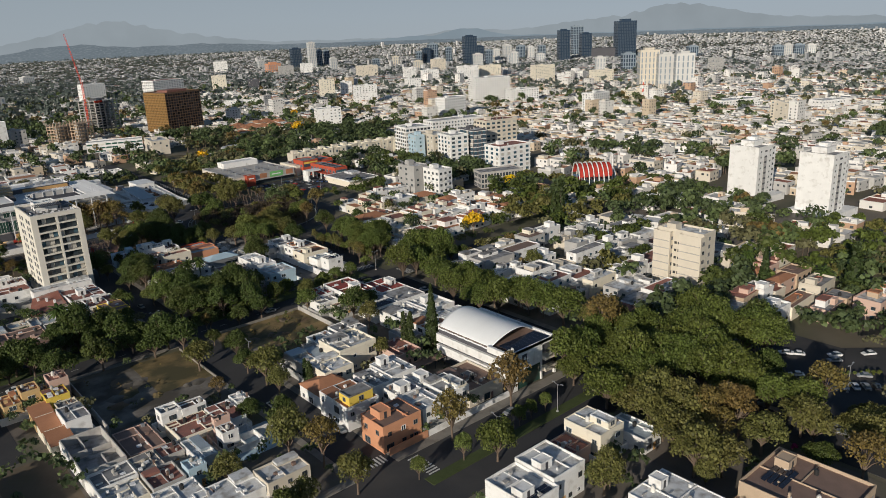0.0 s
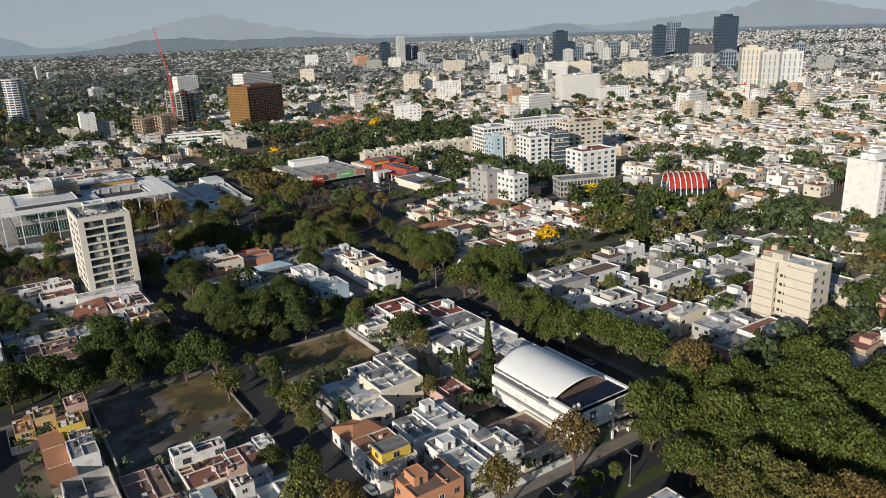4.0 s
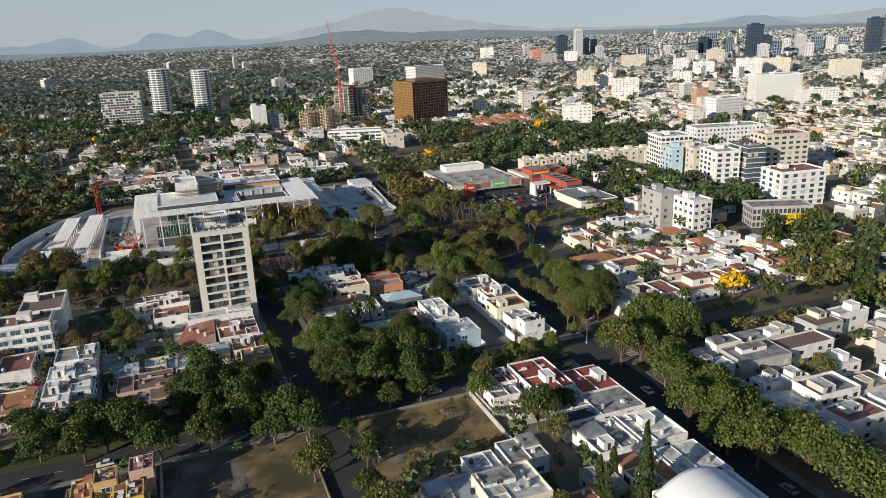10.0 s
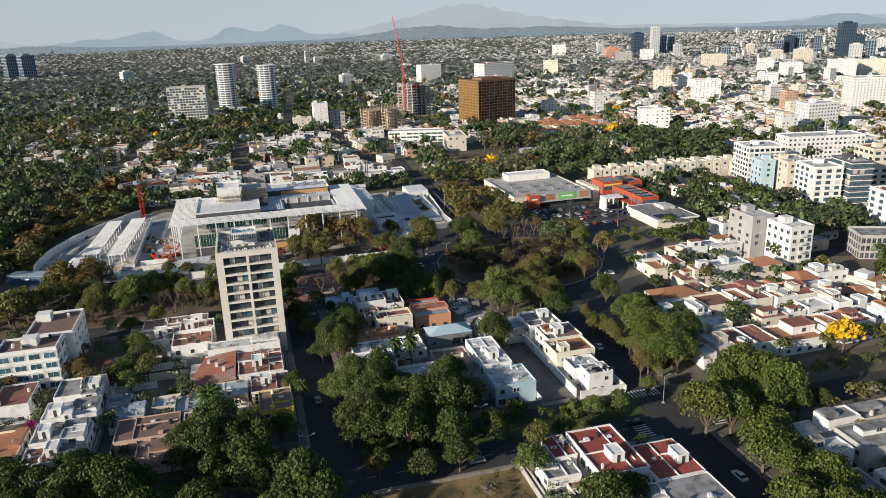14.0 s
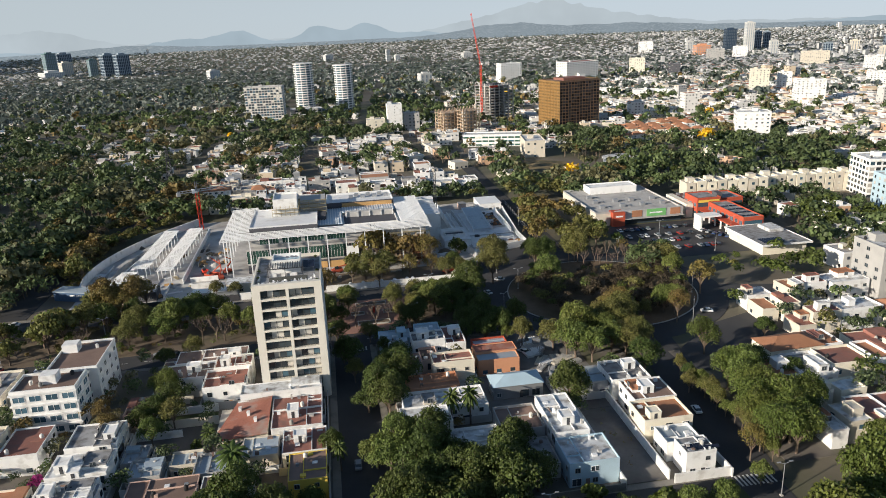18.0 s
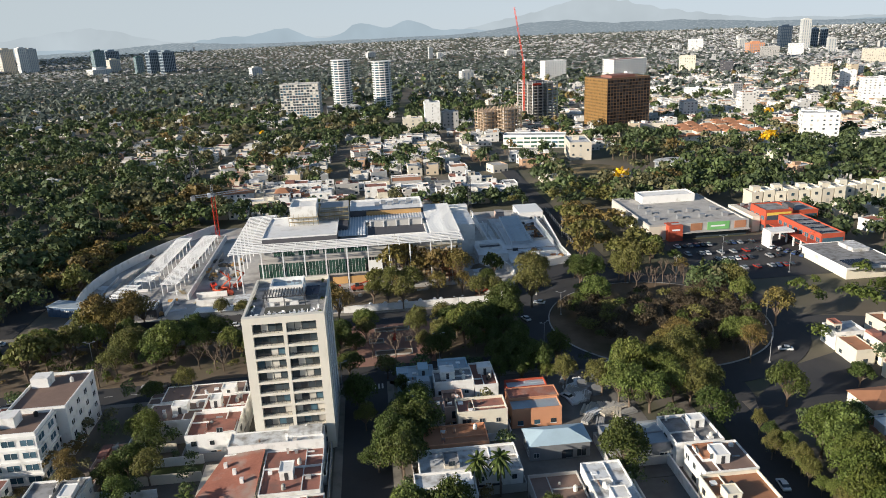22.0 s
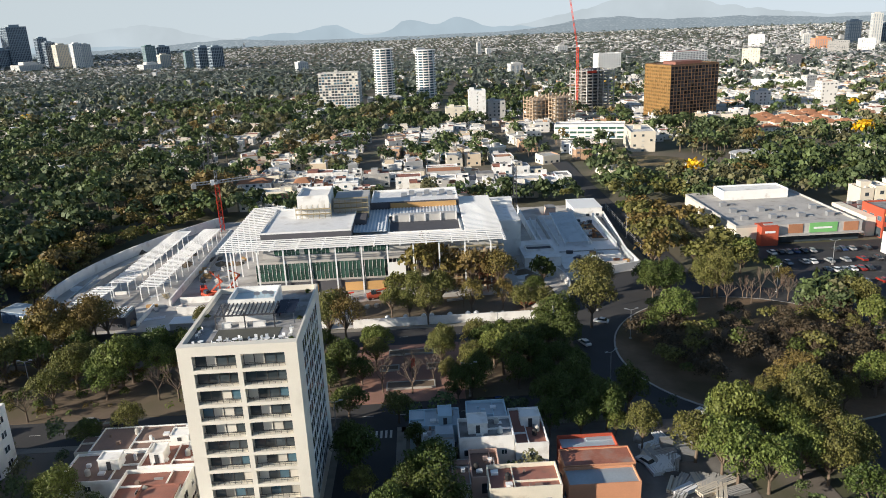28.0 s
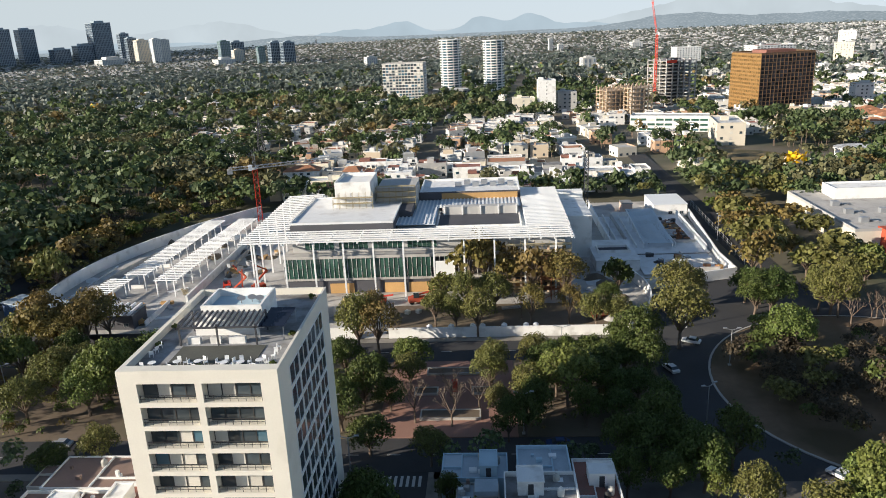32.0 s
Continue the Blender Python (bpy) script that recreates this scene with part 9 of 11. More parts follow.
tree("dry", 135.9, 183.7, 4.8)
tree("dry", 137.9, 180.2, 4.3)
tree("olive", 152.0, 162.3, 4.2)
tree("olive", 148.4, 161.5, 4.9)
tree("olive", 151.1, 158.6, 5.1)
tree("dry", -57.7, 87.1, 4.2)
tree("dry", -63.5, 90.2, 4.4)
tree("dry", -66.2, 85.1, 5.4)
tree("dry", -60.8, 82.8, 4.3)
tree("dry", -52.1, 89.9, 5.4)
tree("dry", -56.5, 91.8, 4.2)
tree("olive", -48.2, 59.8, 5.5)
tree("bright", -35.5, 57.4, 5.2)
tree("bright", -38.3, 53.4, 4.7)
tree("olive", -49.6, 50.2, 4.6)
tree("olive", 17.7, 57.9, 3.5)
tree("ficus", 24.0, 53.8, 3.4)
tree("olive", 44.3, 64.7, 3.6)
tree("ficus", 47.2, 42.5, 3.2)
tree("ficus", 60.3, 70.7, 3.8)
tree("ficus", 79.9, 117.2, 4.0)
tree("dry", -98.4, 138.0, 4.0)
tree("dry", -102.2, 139.3, 4.1)
tree("dry", -92.4, 157.4, 4.1)
tree("dry", -97.3, 158.3, 4.2)
tree("dry", -96.5, 151.6, 5.3)
tree("olive", -115.5, 165.8, 4.9)
tree("olive", -122.6, 167.7, 4.7)
tree("olive", -118.3, 162.4, 4.3)
tree("bright", 280.5, -196.3, 4.4)
tree("bright", 273.3, -192.3, 4.2)
tree("bright", 268.4, -196.3, 5.4)
tree("bright", 275.0, -203.4, 4.4)
tree("bright", 278.2, -201.9, 5.1)
tree("ficus", 234.3, -203.1, 4.8)
tree("ficus", 228.8, -201.7, 4.9)
tree("ficus", 224.8, -208.4, 5.0)
tree("ficus", 230.0, -213.9, 4.3)
tree("ficus", 236.3, -209.2, 4.3)
tree("palm", 222.8, -222.7, 3.7)
tree("bright", 251.6, -221.2, 4.0)
tree("bright", 244.5, -221.9, 5.3)
tree("bright", 246.9, -225.1, 5.3)
tree("conifer", 223.0, -233.8, 4.9)
tree("ficus", 219.4, -236.4, 4.2)
tree("ficus", 222.3, -241.1, 4.3)
tree("conifer", 207.3, -207.1, 3.1)
tree("ficus", 193.7, -193.8, 4.9)
tree("ficus", 189.4, -193.7, 4.6)
tree("ficus", 191.8, -198.6, 5.6)
tree("ficus", 283.4, -163.3, 4.5)
tree("ficus", 277.9, -165.9, 4.2)
tree("ficus", 280.9, -169.7, 4.6)
tree("ficus", 216.8, -189.7, 5.6)
tree("ficus", 216.0, -193.1, 4.9)
tree("bright", 294.2, -213.8, 4.0)
tree("bright", 288.1, -213.1, 5.1)
tree("bright", 289.4, -218.6, 4.5)
tree("olive", 317.9, -209.3, 4.4)
tree("olive", 314.7, -209.8, 4.7)
tree("olive", 317.6, -213.1, 4.6)
tree("laurel", 156.3, -207.6, 6.2)
tree("bright", 171.0, -212.8, 4.5)
tree("bright", 166.8, -211.9, 5.3)
tree("bright", 168.9, -215.6, 4.2)
tree("ficus", 164.2, -226.9, 6.2)
tree("ficus", 240.0, -125.6, 4.3)
tree("ficus", 229.7, -124.5, 5.5)
tree("ficus", 232.1, -133.4, 5.4)
tree("ficus", 240.4, -130.4, 4.8)
tree("ficus", 217.9, -121.7, 5.5)
tree("ficus", 215.8, -126.5, 5.4)
tree("ficus", 221.4, -128.4, 4.1)
tree("ficus", 287.3, -80.9, 5.4)
tree("ficus", 283.4, -77.3, 4.7)
tree("ficus", 277.2, -81.9, 5.1)
tree("ficus", 281.2, -88.0, 4.2)
tree("ficus", 288.6, -84.3, 4.2)
tree("ficus", 279.9, -57.9, 5.7)
tree("ficus", 275.4, -55.8, 4.8)
tree("ficus", 267.7, -59.3, 5.4)
tree("ficus", 270.9, -65.3, 5.0)
tree("ficus", 279.1, -62.5, 4.7)
tree("ficus", 287.5, -104.5, 4.1)
tree("ficus", 279.4, -104.4, 5.0)
tree("ficus", 281.8, -108.1, 4.8)
tree("olive", 241.7, -62.0, 4.5)
tree("olive", 235.4, -64.6, 4.9)
tree("olive", 238.2, -68.1, 5.5)
tree("olive", 234.8, -88.5, 6.1)
tree("olive", 230.2, -59.1, 5.1)
tree("olive", 223.5, -57.0, 5.5)
tree("olive", 227.8, -63.2, 4.4)
tree("ficus", 342.4, -76.7, 4.6)
tree("ficus", 336.4, -71.5, 4.4)
tree("ficus", 333.6, -81.1, 4.2)
tree("ficus", 341.3, -79.9, 4.4)
tree("conifer", 232.2, -79.1, 3.1)
tree("olive", 179.6, -153.5, 6.1)
tree("olive", 164.8, -125.6, 3.7)
tree("laurel", 131.3, -117.5, 4.9)
tree("laurel", 126.8, -124.6, 5.1)
tree("ficus", 150.0, -19.9, 4.3)
tree("ficus", 143.8, -18.1, 4.9)
tree("ficus", 144.9, -29.9, 4.5)
tree("ficus", 151.4, -24.7, 4.4)
tree("ficus", 157.2, 56.0, 4.6)
tree("ficus", 151.4, 57.0, 4.5)
tree("ficus", 150.0, 50.1, 4.7)
tree("ficus", 154.0, 48.6, 4.6)
tree("olive", 135.8, 144.1, 4.3)
tree("olive", 132.5, 149.1, 5.5)
tree("olive", 121.6, 146.1, 4.7)
tree("olive", 127.2, 136.1, 5.6)
tree("olive", 158.0, 229.6, 4.4)
tree("olive", 147.4, 235.3, 5.2)
tree("olive", 143.1, 229.0, 5.2)
tree("olive", 142.3, 222.9, 4.8)
tree("olive", 149.2, 216.7, 5.3)
tree("olive", 158.9, 222.0, 5.5)
tree("olive", 138.0, 124.0, 4.7)
tree("olive", 139.8, 120.5, 5.1)
tree("olive", 146.6, 118.4, 4.9)
tree("olive", 92.8, 103.5, 6.4)
tree("olive", 96.2, 107.5, 4.4)
for _x, _y, _q in ((66, 36, 3.4), (71, 33, 4.4), (77, 34, 4.6), (72, 38.6, 3.6), (65.5, 25.5, 3.0), (72, 25, 3.6), (78, 27, 4.4), (84.5, 33.5, 4.2), (68, 66, 4.2), (76, 65, 4.8), (62, 47, 3.0), (75.7, 48, 3.6), (12, 69, 4.2), (18.7, 54, 4.4), (15.5, 46.5, 4.0), (19.5, 63, 3.6)):
    tree("ficus", _x, _y, _q)
tree("laurel", 125.0, -136.4, 6.6)
tree("olive", 99.5, -259.7, 5.5)
tree("olive", 110.6, -267.2, 4.8)
tree("olive", 125.7, -274.7, 5.1)
tree("ficus", 137.3, -240.9, 5.0)
tree("ficus", 134.0, -240.6, 5.1)
tree("ficus", 136.0, -244.0, 4.1)
tree("ficus", 102.4, -272.0, 3.9)
tree("olive", 61.4, -242.3, 3.5)
tree("ficus", 46.8, 3.2, 4.7)
tree("ficus", 40.0, 9.0, 5.0)
tree("ficus", 35.5, 4.8, 4.1)
tree("ficus", 37.4, -1.8, 4.3)
tree("ficus", 43.6, -38.4, 5.3)
tree("ficus", 39.6, -37.1, 4.8)
tree("ficus", 38.1, -44.1, 4.4)
tree("ficus", 65.4, -41.3, 4.2)
tree("ficus", 59.6, -37.9, 4.9)
tree("ficus", 57.5, -44.7, 4.1)
tree("ficus", 61.2, -46.7, 4.4)
tree("ficus", 50.2, -64.7, 5.3)
tree("ficus", 2.8, -63.5, 4.3)
tree("ficus", -4.8, -54.9, 4.6)
tree("ficus", -19.4, -74.2, 4.5)
tree("ficus", -23.0, -73.6, 5.1)
tree("ficus", 17.9, -87.2, 5.6)
tree("olive", 18.5, -111.8, 4.9)
tree("ficus", 87.2, -109.8, 4.4)
tree("ficus", 78.4, -113.1, 5.3)
tree("olive", 105.3, 46.1, 5.6)
tree("dry", 155.1, 89.4, 2.5)
tree("bare", 138.3, 91.8, 2.7)
tree("bare", 143.5, 90.7, 2.7)
tree("bare", 149.9, 92.5, 2.8)
tree("olive", 152.4, 61.2, 5.3)
tree("olive", 136.7, 49.1, 4.9)
tree("dry", 141.4, 24.9, 3.7)
tree("olive", 133.1, 186.0, 4.8)
tree("olive", 128.3, 185.5, 4.5)
tree("olive", 131.2, 181.7, 4.8)
tree("olive", 132.8, 153.9, 5.1)
tree("olive", 126.6, 154.3, 4.8)
tree("olive", 129.0, 150.4, 4.1)
tree("dry", 121.9, 127.8, 4.9)
tree("dry", 118.4, 128.7, 4.1)
tree("dry", 119.0, 125.3, 4.3)
tree("olive", 148.2, 133.7, 4.6)
tree("olive", 143.6, 132.7, 5.2)
tree("olive", 134.0, 125.5, 5.0)
tree("bright", 150.2, 124.2, 4.3)
tree("olive", 161.7, 215.0, 5.3)
tree("olive", 153.7, 215.6, 4.3)
tree("olive", 158.7, 210.2, 4.2)
tree("ficus", 163.2, 232.4, 4.5)
tree("ficus", 155.1, 230.7, 4.8)
tree("olive", 129.6, 208.9, 6.1)
tree("dry", 130.9, 167.9, 4.6)
tree("dry", 125.9, 167.1, 3.9)
tree("dry", 129.6, 164.3, 4.5)
tree("bright", 199.2, 58.5, 4.0)
tree("bright", 193.8, 56.1, 4.2)
tree("bright", 198.6, 52.4, 5.3)
tree("ficus", 138.0, -0.7, 5.0)
tree("ficus", 63.5, 60.5, 5.7)
tree("dry", 18.0, 80.3, 5.1)
tree("bright", -15.8, 58.1, 3.8)
tree("bright", -26.9, 60.3, 3.9)
tree("dry", -62.4, 85.2, 4.2)
tree("dry", -64.6, 82.0, 5.2)
tree("dry", -54.9, 84.8, 5.2)
tree("dry", -57.5, 80.1, 5.3)
tree("olive", -69.8, 72.1, 4.2)
tree("bare", -20.0, 50.6, 4.7)
tree("bare", 36.4, 47.9, 3.6)
tree("bare", 29.3, 49.3, 3.6)
tree("olive", 83.1, 18.5, 3.3)
tree("olive", -114.0, 199.6, 4.2)
tree("olive", -118.9, 199.5, 5.5)
tree("olive", -121.6, 194.3, 5.6)
tree("olive", -116.0, 190.0, 4.6)
tree("dry", -114.6, 217.4, 5.3)
tree("dry", -118.8, 219.7, 4.9)
tree("dry", -123.5, 214.6, 4.1)
tree("dry", -120.1, 210.1, 5.3)
tree("dry", -115.4, 210.5, 4.4)
tree("olive", -125.8, 189.9, 4.9)
tree("olive", -132.3, 193.7, 4.5)
tree("olive", -135.2, 186.9, 4.8)
tree("olive", -127.0, 185.8, 4.2)
tree("dry", -90.8, 243.9, 4.6)
tree("dry", -97.1, 247.1, 5.2)
tree("dry", -99.3, 241.6, 4.5)
tree("dry", -95.4, 238.7, 4.6)
tree("ficus", -110.5, 267.4, 4.8)
tree("ficus", -117.3, 268.4, 5.6)
tree("ficus", -119.7, 264.6, 4.3)
tree("ficus", -111.4, 262.2, 4.2)
tree("olive", -79.1, 257.1, 5.4)
tree("olive", -87.0, 257.8, 4.1)
tree("olive", -86.7, 253.2, 5.3)
tree("olive", -81.2, 250.4, 5.3)
tree("ficus", -62.8, 240.7, 5.5)
tree("ficus", -65.1, 236.7, 5.4)
tree("dry", -89.5, 170.7, 3.9)
tree("dry", -94.8, 172.3, 4.0)
tree("dry", -92.6, 166.3, 4.2)
tree("olive", -87.3, 127.0, 5.1)
tree("olive", -91.3, 126.1, 4.1)
tree("olive", -121.7, 161.6, 4.9)
tree("olive", -118.4, 158.4, 5.2)
tree("ficus", 72.6, 67.7, 3.8)
tree("olive", 43.8, 59.9, 3.6)
tree("bare", 36.5, 56.3, 2.9)
tree("ficus", 67.8, 48.3, 3.5)
tree("ficus", 69.7, 36.8, 3.9)
tree("bare", -25.1, 51.8, 3.7)
tree("ficus", 24.0, 20.8, 3.6)
tree("dry", 42.4, 126.4, 5.8)
tree("dry", 55.9, 112.7, 4.6)
tree("olive", 45.5, 105.1, 4.9)
tree("dry", 63.6, 117.0, 5.1)
tree("dry", 64.0, 96.0, 3.4)
tree("olive", 31.2, 112.6, 4.1)
tree("olive", 38.4, 103.7, 4.4)
tree("ficus", 75.1, 107.1, 3.6)
tree("bare", 52.2, 100.8, 2.6)
tree("olive", -69.0, 82.0, 4.5)
tree("laurel", 125.8, -92.2, 5.9)
tree("laurel", 131.2, -98.2, 5.9)
tree("ficus", 139.3, -47.6, 4.5)
tree("olive", 124.2, -54.5, 3.4)
tree("ficus", 51.5, -56.3, 5.2)
tree("ficus", 31.5, -65.8, 4.2)
tree("ficus", 33.2, -7.1, 4.5)
tree("ficus", 7.9, -63.7, 4.3)
tree("olive", 74.7, -85.7, 3.4)
tree("olive", 87.3, -84.9, 2.8)
tree("ficus", 264.4, 112.8, 5.6)
tree("ficus", 260.4, 115.1, 4.2)
tree("ficus", 255.1, 115.0, 4.6)
tree("ficus", 252.6, 105.6, 4.8)
tree("ficus", 255.8, 102.7, 5.1)
tree("ficus", 260.8, 102.4, 4.8)
tree("ficus", 265.1, 108.7, 5.3)
tree("ficus", 278.9, 133.6, 4.2)
tree("ficus", 272.3, 138.4, 5.2)
tree("ficus", 268.1, 137.5, 4.3)
tree("ficus", 263.3, 130.3, 4.1)
tree("ficus", 265.5, 127.2, 5.6)
tree("ficus", 272.7, 123.7, 4.5)
tree("ficus", 278.9, 129.2, 5.1)
tree("ficus", 293.1, 110.9, 4.8)
tree("ficus", 289.1, 117.0, 4.6)
tree("ficus", 281.8, 112.9, 5.0)
tree("ficus", 284.7, 105.2, 4.9)
tree("ficus", 290.5, 107.0, 4.9)
tree("ficus", 196.7, 60.0, 4.3)
tree("ficus", 218.9, 61.3, 5.1)
tree("ficus", 214.6, 63.0, 4.4)
tree("ficus", 217.3, 58.5, 4.5)
tree("ficus", 366.6, 370.5, 5.4)
tree("ficus", 358.0, 375.8, 4.7)
tree("ficus", 351.3, 372.6, 5.5)
tree("ficus", 348.1, 364.3, 5.2)
tree("ficus", 352.4, 359.3, 4.5)
tree("ficus", 357.9, 360.4, 4.3)
tree("ficus", 364.8, 367.3, 5.3)
tree("ficus", 250.6, 275.0, 5.3)
tree("ficus", 243.1, 279.1, 4.1)
tree("ficus", 240.0, 276.5, 4.7)
tree("ficus", 238.8, 268.0, 5.2)
tree("ficus", 246.8, 266.3, 4.6)
tree("ficus", 250.0, 268.9, 5.4)
tree("ficus", 258.2, 247.3, 5.0)
tree("ficus", 253.6, 251.8, 4.1)
tree("ficus", 247.2, 245.1, 4.4)
tree("ficus", 250.9, 239.9, 5.6)
tree("ficus", 258.6, 243.1, 5.5)
tree("ficus", 228.1, 261.7, 5.4)
tree("ficus", 221.4, 263.5, 5.3)
tree("ficus", 219.6, 258.9, 5.1)
tree("ficus", 220.6, 253.0, 5.0)
tree("ficus", 229.8, 255.4, 4.5)
tree("ficus", 302.8, 206.6, 4.7)
tree("ficus", 297.2, 205.2, 5.1)
tree("ficus", 300.4, 200.0, 5.6)
tree("shrub", 153.2, -254.2, 0.7)
tree("shrub", 154.5, -255.5, 0.7)
tree("shrub", 155.7, -256.8, 0.7)
tree("shrub", 157.0, -258.0, 0.7)
tree("shrub", 158.2, -259.3, 0.7)
tree("shrub", 159.5, -260.6, 0.7)
tree("shrub", 160.7, -261.9, 0.7)
tree("shrub", 161.9, -263.1, 0.7)
tree("shrub", 163.2, -264.4, 0.7)
tree("pink", 106.2, -264.8, 0.8)
tree("shrub", 126.2, -266.7, 0.8)
tree("olive", 76.9, -257.5, 2.7)
tree("conifer", 82.3, -154.4, 3.5, 22)
for _x, _y, _h in ((38.6, -147.4, 10.5), (37.6, -149.6, 8.5), (74.7, -148.6, 12), (75.4, -150.6, 11), (75.2, -152.4, 9.5)):
    tree("cypress", _x, _y, 1.2, _h)
for _k, _x, _y, _q in (("ficus", -30, -5, 4.2), ("ficus", -26, 0, 4.0), ("laurel", -29, 8, 4.5), ("olive", -24, -9, 3.6), ("ficus", -33, -10, 3.4), ("palm", -10, -36.5, 2.8), ("palm", -12.5, -23, 2.2), ("bright", -28, -18, 3.2), ("shrub", -16, -22, 1.6), ("shrub", -8, -23, 1.5), ("ficus", 14, -57, 3.0), ("dry", -40, -13, 3.0), ("olive", -25, 33, 3.4), ("ficus", -34, 32.5, 3.6), ("pink", -38.5, -56, 1.8)):
    tree(_k, _x, _y, _q)
for _k in range(22):
    for _y in (-89.5, -73.5, -60):
        if _tr.random() < 0.8:
            tree(_tr.choice(("ficus", "laurel", "olive")), 140 + 9.5 * _k + _tr.uniform(-2.5, 2.5), _y + _tr.uniform(-1.5, 1.5), _tr.uniform(2.8, 5.0))
for _x, _y in ((18.3, 2.2), (18.4, 11.5), (1.4, 8.8), (1.3, 14.5), (17.8, 25), (9.5, 2.0)):
    tree("shrub", _x, _y, 0.55, 0.9, TR)
for _k in range(30):
    tree(_tr.choice(("laurel", "ficus", "olive", "bright")), _tr.uniform(236, 300), _tr.uniform(-88, 4), _tr.uniform(4.0, 6.2))
for _k in range(16):
    tree(_tr.choice(("laurel", "ficus", "olive")), _tr.uniform(176, 236), _tr.uniform(-66, 30), _tr.uniform(3.2, 5.0))
for _k, _x, _y, _q, _h in (("olive", 87.5, 81, 6.4, 15), ("dry", 118.5, 32, 4.6, 12), ("dry", 123.5, 36, 4.4, 11), ("olive", 114.5, 30, 3.8, 10), ("bright", 121, 29, 3.6, 9), ("bright", 108.5, 84, 4.4, 7), ("conifer", 128, 31, 1.8, 10), ("olive", 130, 97, 4.4, 15), ("olive", 127, 101, 4.0, 14), ("ficus", 117, 103, 4.4, 11), ("bare", 143, 96, 2.8, 9), ("bare", 150, 93, 2.6, 8.5), ("bare", 137, 95, 2.4, 8), ("bare", 156, 90, 2.4, 8), ("conifer", 163, 92, 1.6, 8), ("dry", 152, 100, 3.0, 10)):
    tree(_k, _x, _y, _q, _h)
for _k in range(14):
    tree(_tr.choice(("olive", "bright", "ficus")), 124.6 + _tr.uniform(-0.7, 0.7), -59 + 3.6 * _k, _tr.uniform(1.5, 2.4))
for _x, _y, _q in ((129, -46, 5.2), (127.5, -57, 5.4), (134, -50, 5.6), (141, -45, 5.0), (133, -24, 5.2), (145, -42, 4.4)):
    tree("laurel", _x, _y, _q)
tree("palm", 51.4, -26, 2.7, 11)
tree("palm", 56.6, -26.2, 2.7, 11)
for _k in range(34):
    tree(_tr.choice(("bright", "laurel", "bright", "ficus", "olive")), _tr.uniform(212, 330), _tr.uniform(-228, -186), _tr.uniform(3.4, 6.0))
for _k in range(6):
    tree("palm", _tr.uniform(205, 235), _tr.uniform(-205, -190), 2.8, 11)
# park strips and street rows planted more loosely
_pr = random.Random(44)
for _n, _x0, _y0, _x1, _y1, _ks in ((40, -128, 46, 18, 74, ("olive", "dry", "bright", "ficus", "bare")), (16, 50, 46, 79, 74, ("ficus", "olive", "ficus")), (20, -150, -74, 18, -69, ("ficus",)), (8, 36, -74, 108, -69, ("ficus", "bright", "shrub")),
                                     (12, -30, 91, 76, 95, ("olive", "dry")), (14, 126, 98, 160, 140, ("olive", "dry", "ficus")), (8, -140, -208, 20, -198, ("olive", "ficus")), (10, 100, 150, 118, 230, ("olive",)), (16, 206, 60, 300, 84, ("bright", "ficus", "olive")), (12, 150, 60, 200, 90, ("olive", "bright"))):
    for _k in range(_n):
        _x, _y = _pr.uniform(_x0, _x1), _pr.uniform(_y0, _y1)
        if all((_x - a) ** 2 + (_y - b) ** 2 > (0.7 * c + 2) ** 2 for a, b, c in PLANTED) and not (100 < _x < 119 and 120 < _y < 215) and (math.hypot(_x - RC[0], _y - RC[1]) < 34 or math.hypot(_x - RC[0], _y - RC[1]) > 51):
            tree(_pr.choice(_ks), _x, _y, _pr.uniform(2.6, 4.6))
for _p in (*CLOSE.values(), *FINE.values(), *COARSE.values()):
    for _o in (*_p.children_recursive, _p):
        bpy.data.objects.remove(_o)

# ---- small street things ----
def car_proto(colour, label):
    t = thing("car", label, "car", (0, 0, -400), group="parked cars")
    body = Mesh()
    prof = [(-2.1, 0.35), (2.1, 0.35), (2.15, 0.75), (1.2, 0.92), (-1.7, 0.98), (-2.15, 0.85)]
    for s in (-0.85, 0.85):
        body.face([(s, x, z) for x, z in (prof if s > 0 else prof[::-1])])
    for k in range(len(prof)):
        (a, b), (c, d) = prof[k], prof[(k + 1) % len(prof)]
        body.face([(-0.85, a, b), (0.85, a, b), (0.85, c, d), (-0.85, c, d)][::-1])
    part("body", body, colour, t)
    cab = Mesh()
    lo, hi = ((-1.65, 0.95), (1.15, 0.92)), ((-1.1, 1.45), (0.45, 1.45))
    p = [(-0.8, lo[0][0], lo[0][1]), (0.8, lo[0][0], lo[0][1]), (0.8, lo[1][0], lo[1][1]), (-0.8, lo[1][0], lo[1][1])]
    q = [(-0.66, hi[0][0], 1.45), (0.66, hi[0][0], 1.45), (0.66, hi[1][0], 1.45), (-0.66, hi[1][0], 1.45)]
    for k in range(4):
        cab.face([p[k], p[(k + 1) % 4], q[(k + 1) % 4], q[k]])
    part("cabin_glass", cab, M["glass"], t, "dark car windows")
    part("roof", Mesh().box(-0.66, -1.1, 1.43, 0.66, 0.45, 1.5), colour, t)
    for x in (-0.8, 0.8):
        for y in (-1.3, 1.3):
            part("wheel", SHARED.setdefault("wheel", Mesh().cyl(0, 0, -0.1, 0.1, 0.32, 12).data("wheel", M["frame_dark"])), None, t, at=pose(x, y, 0.32, 0, 90, 0))
    return t


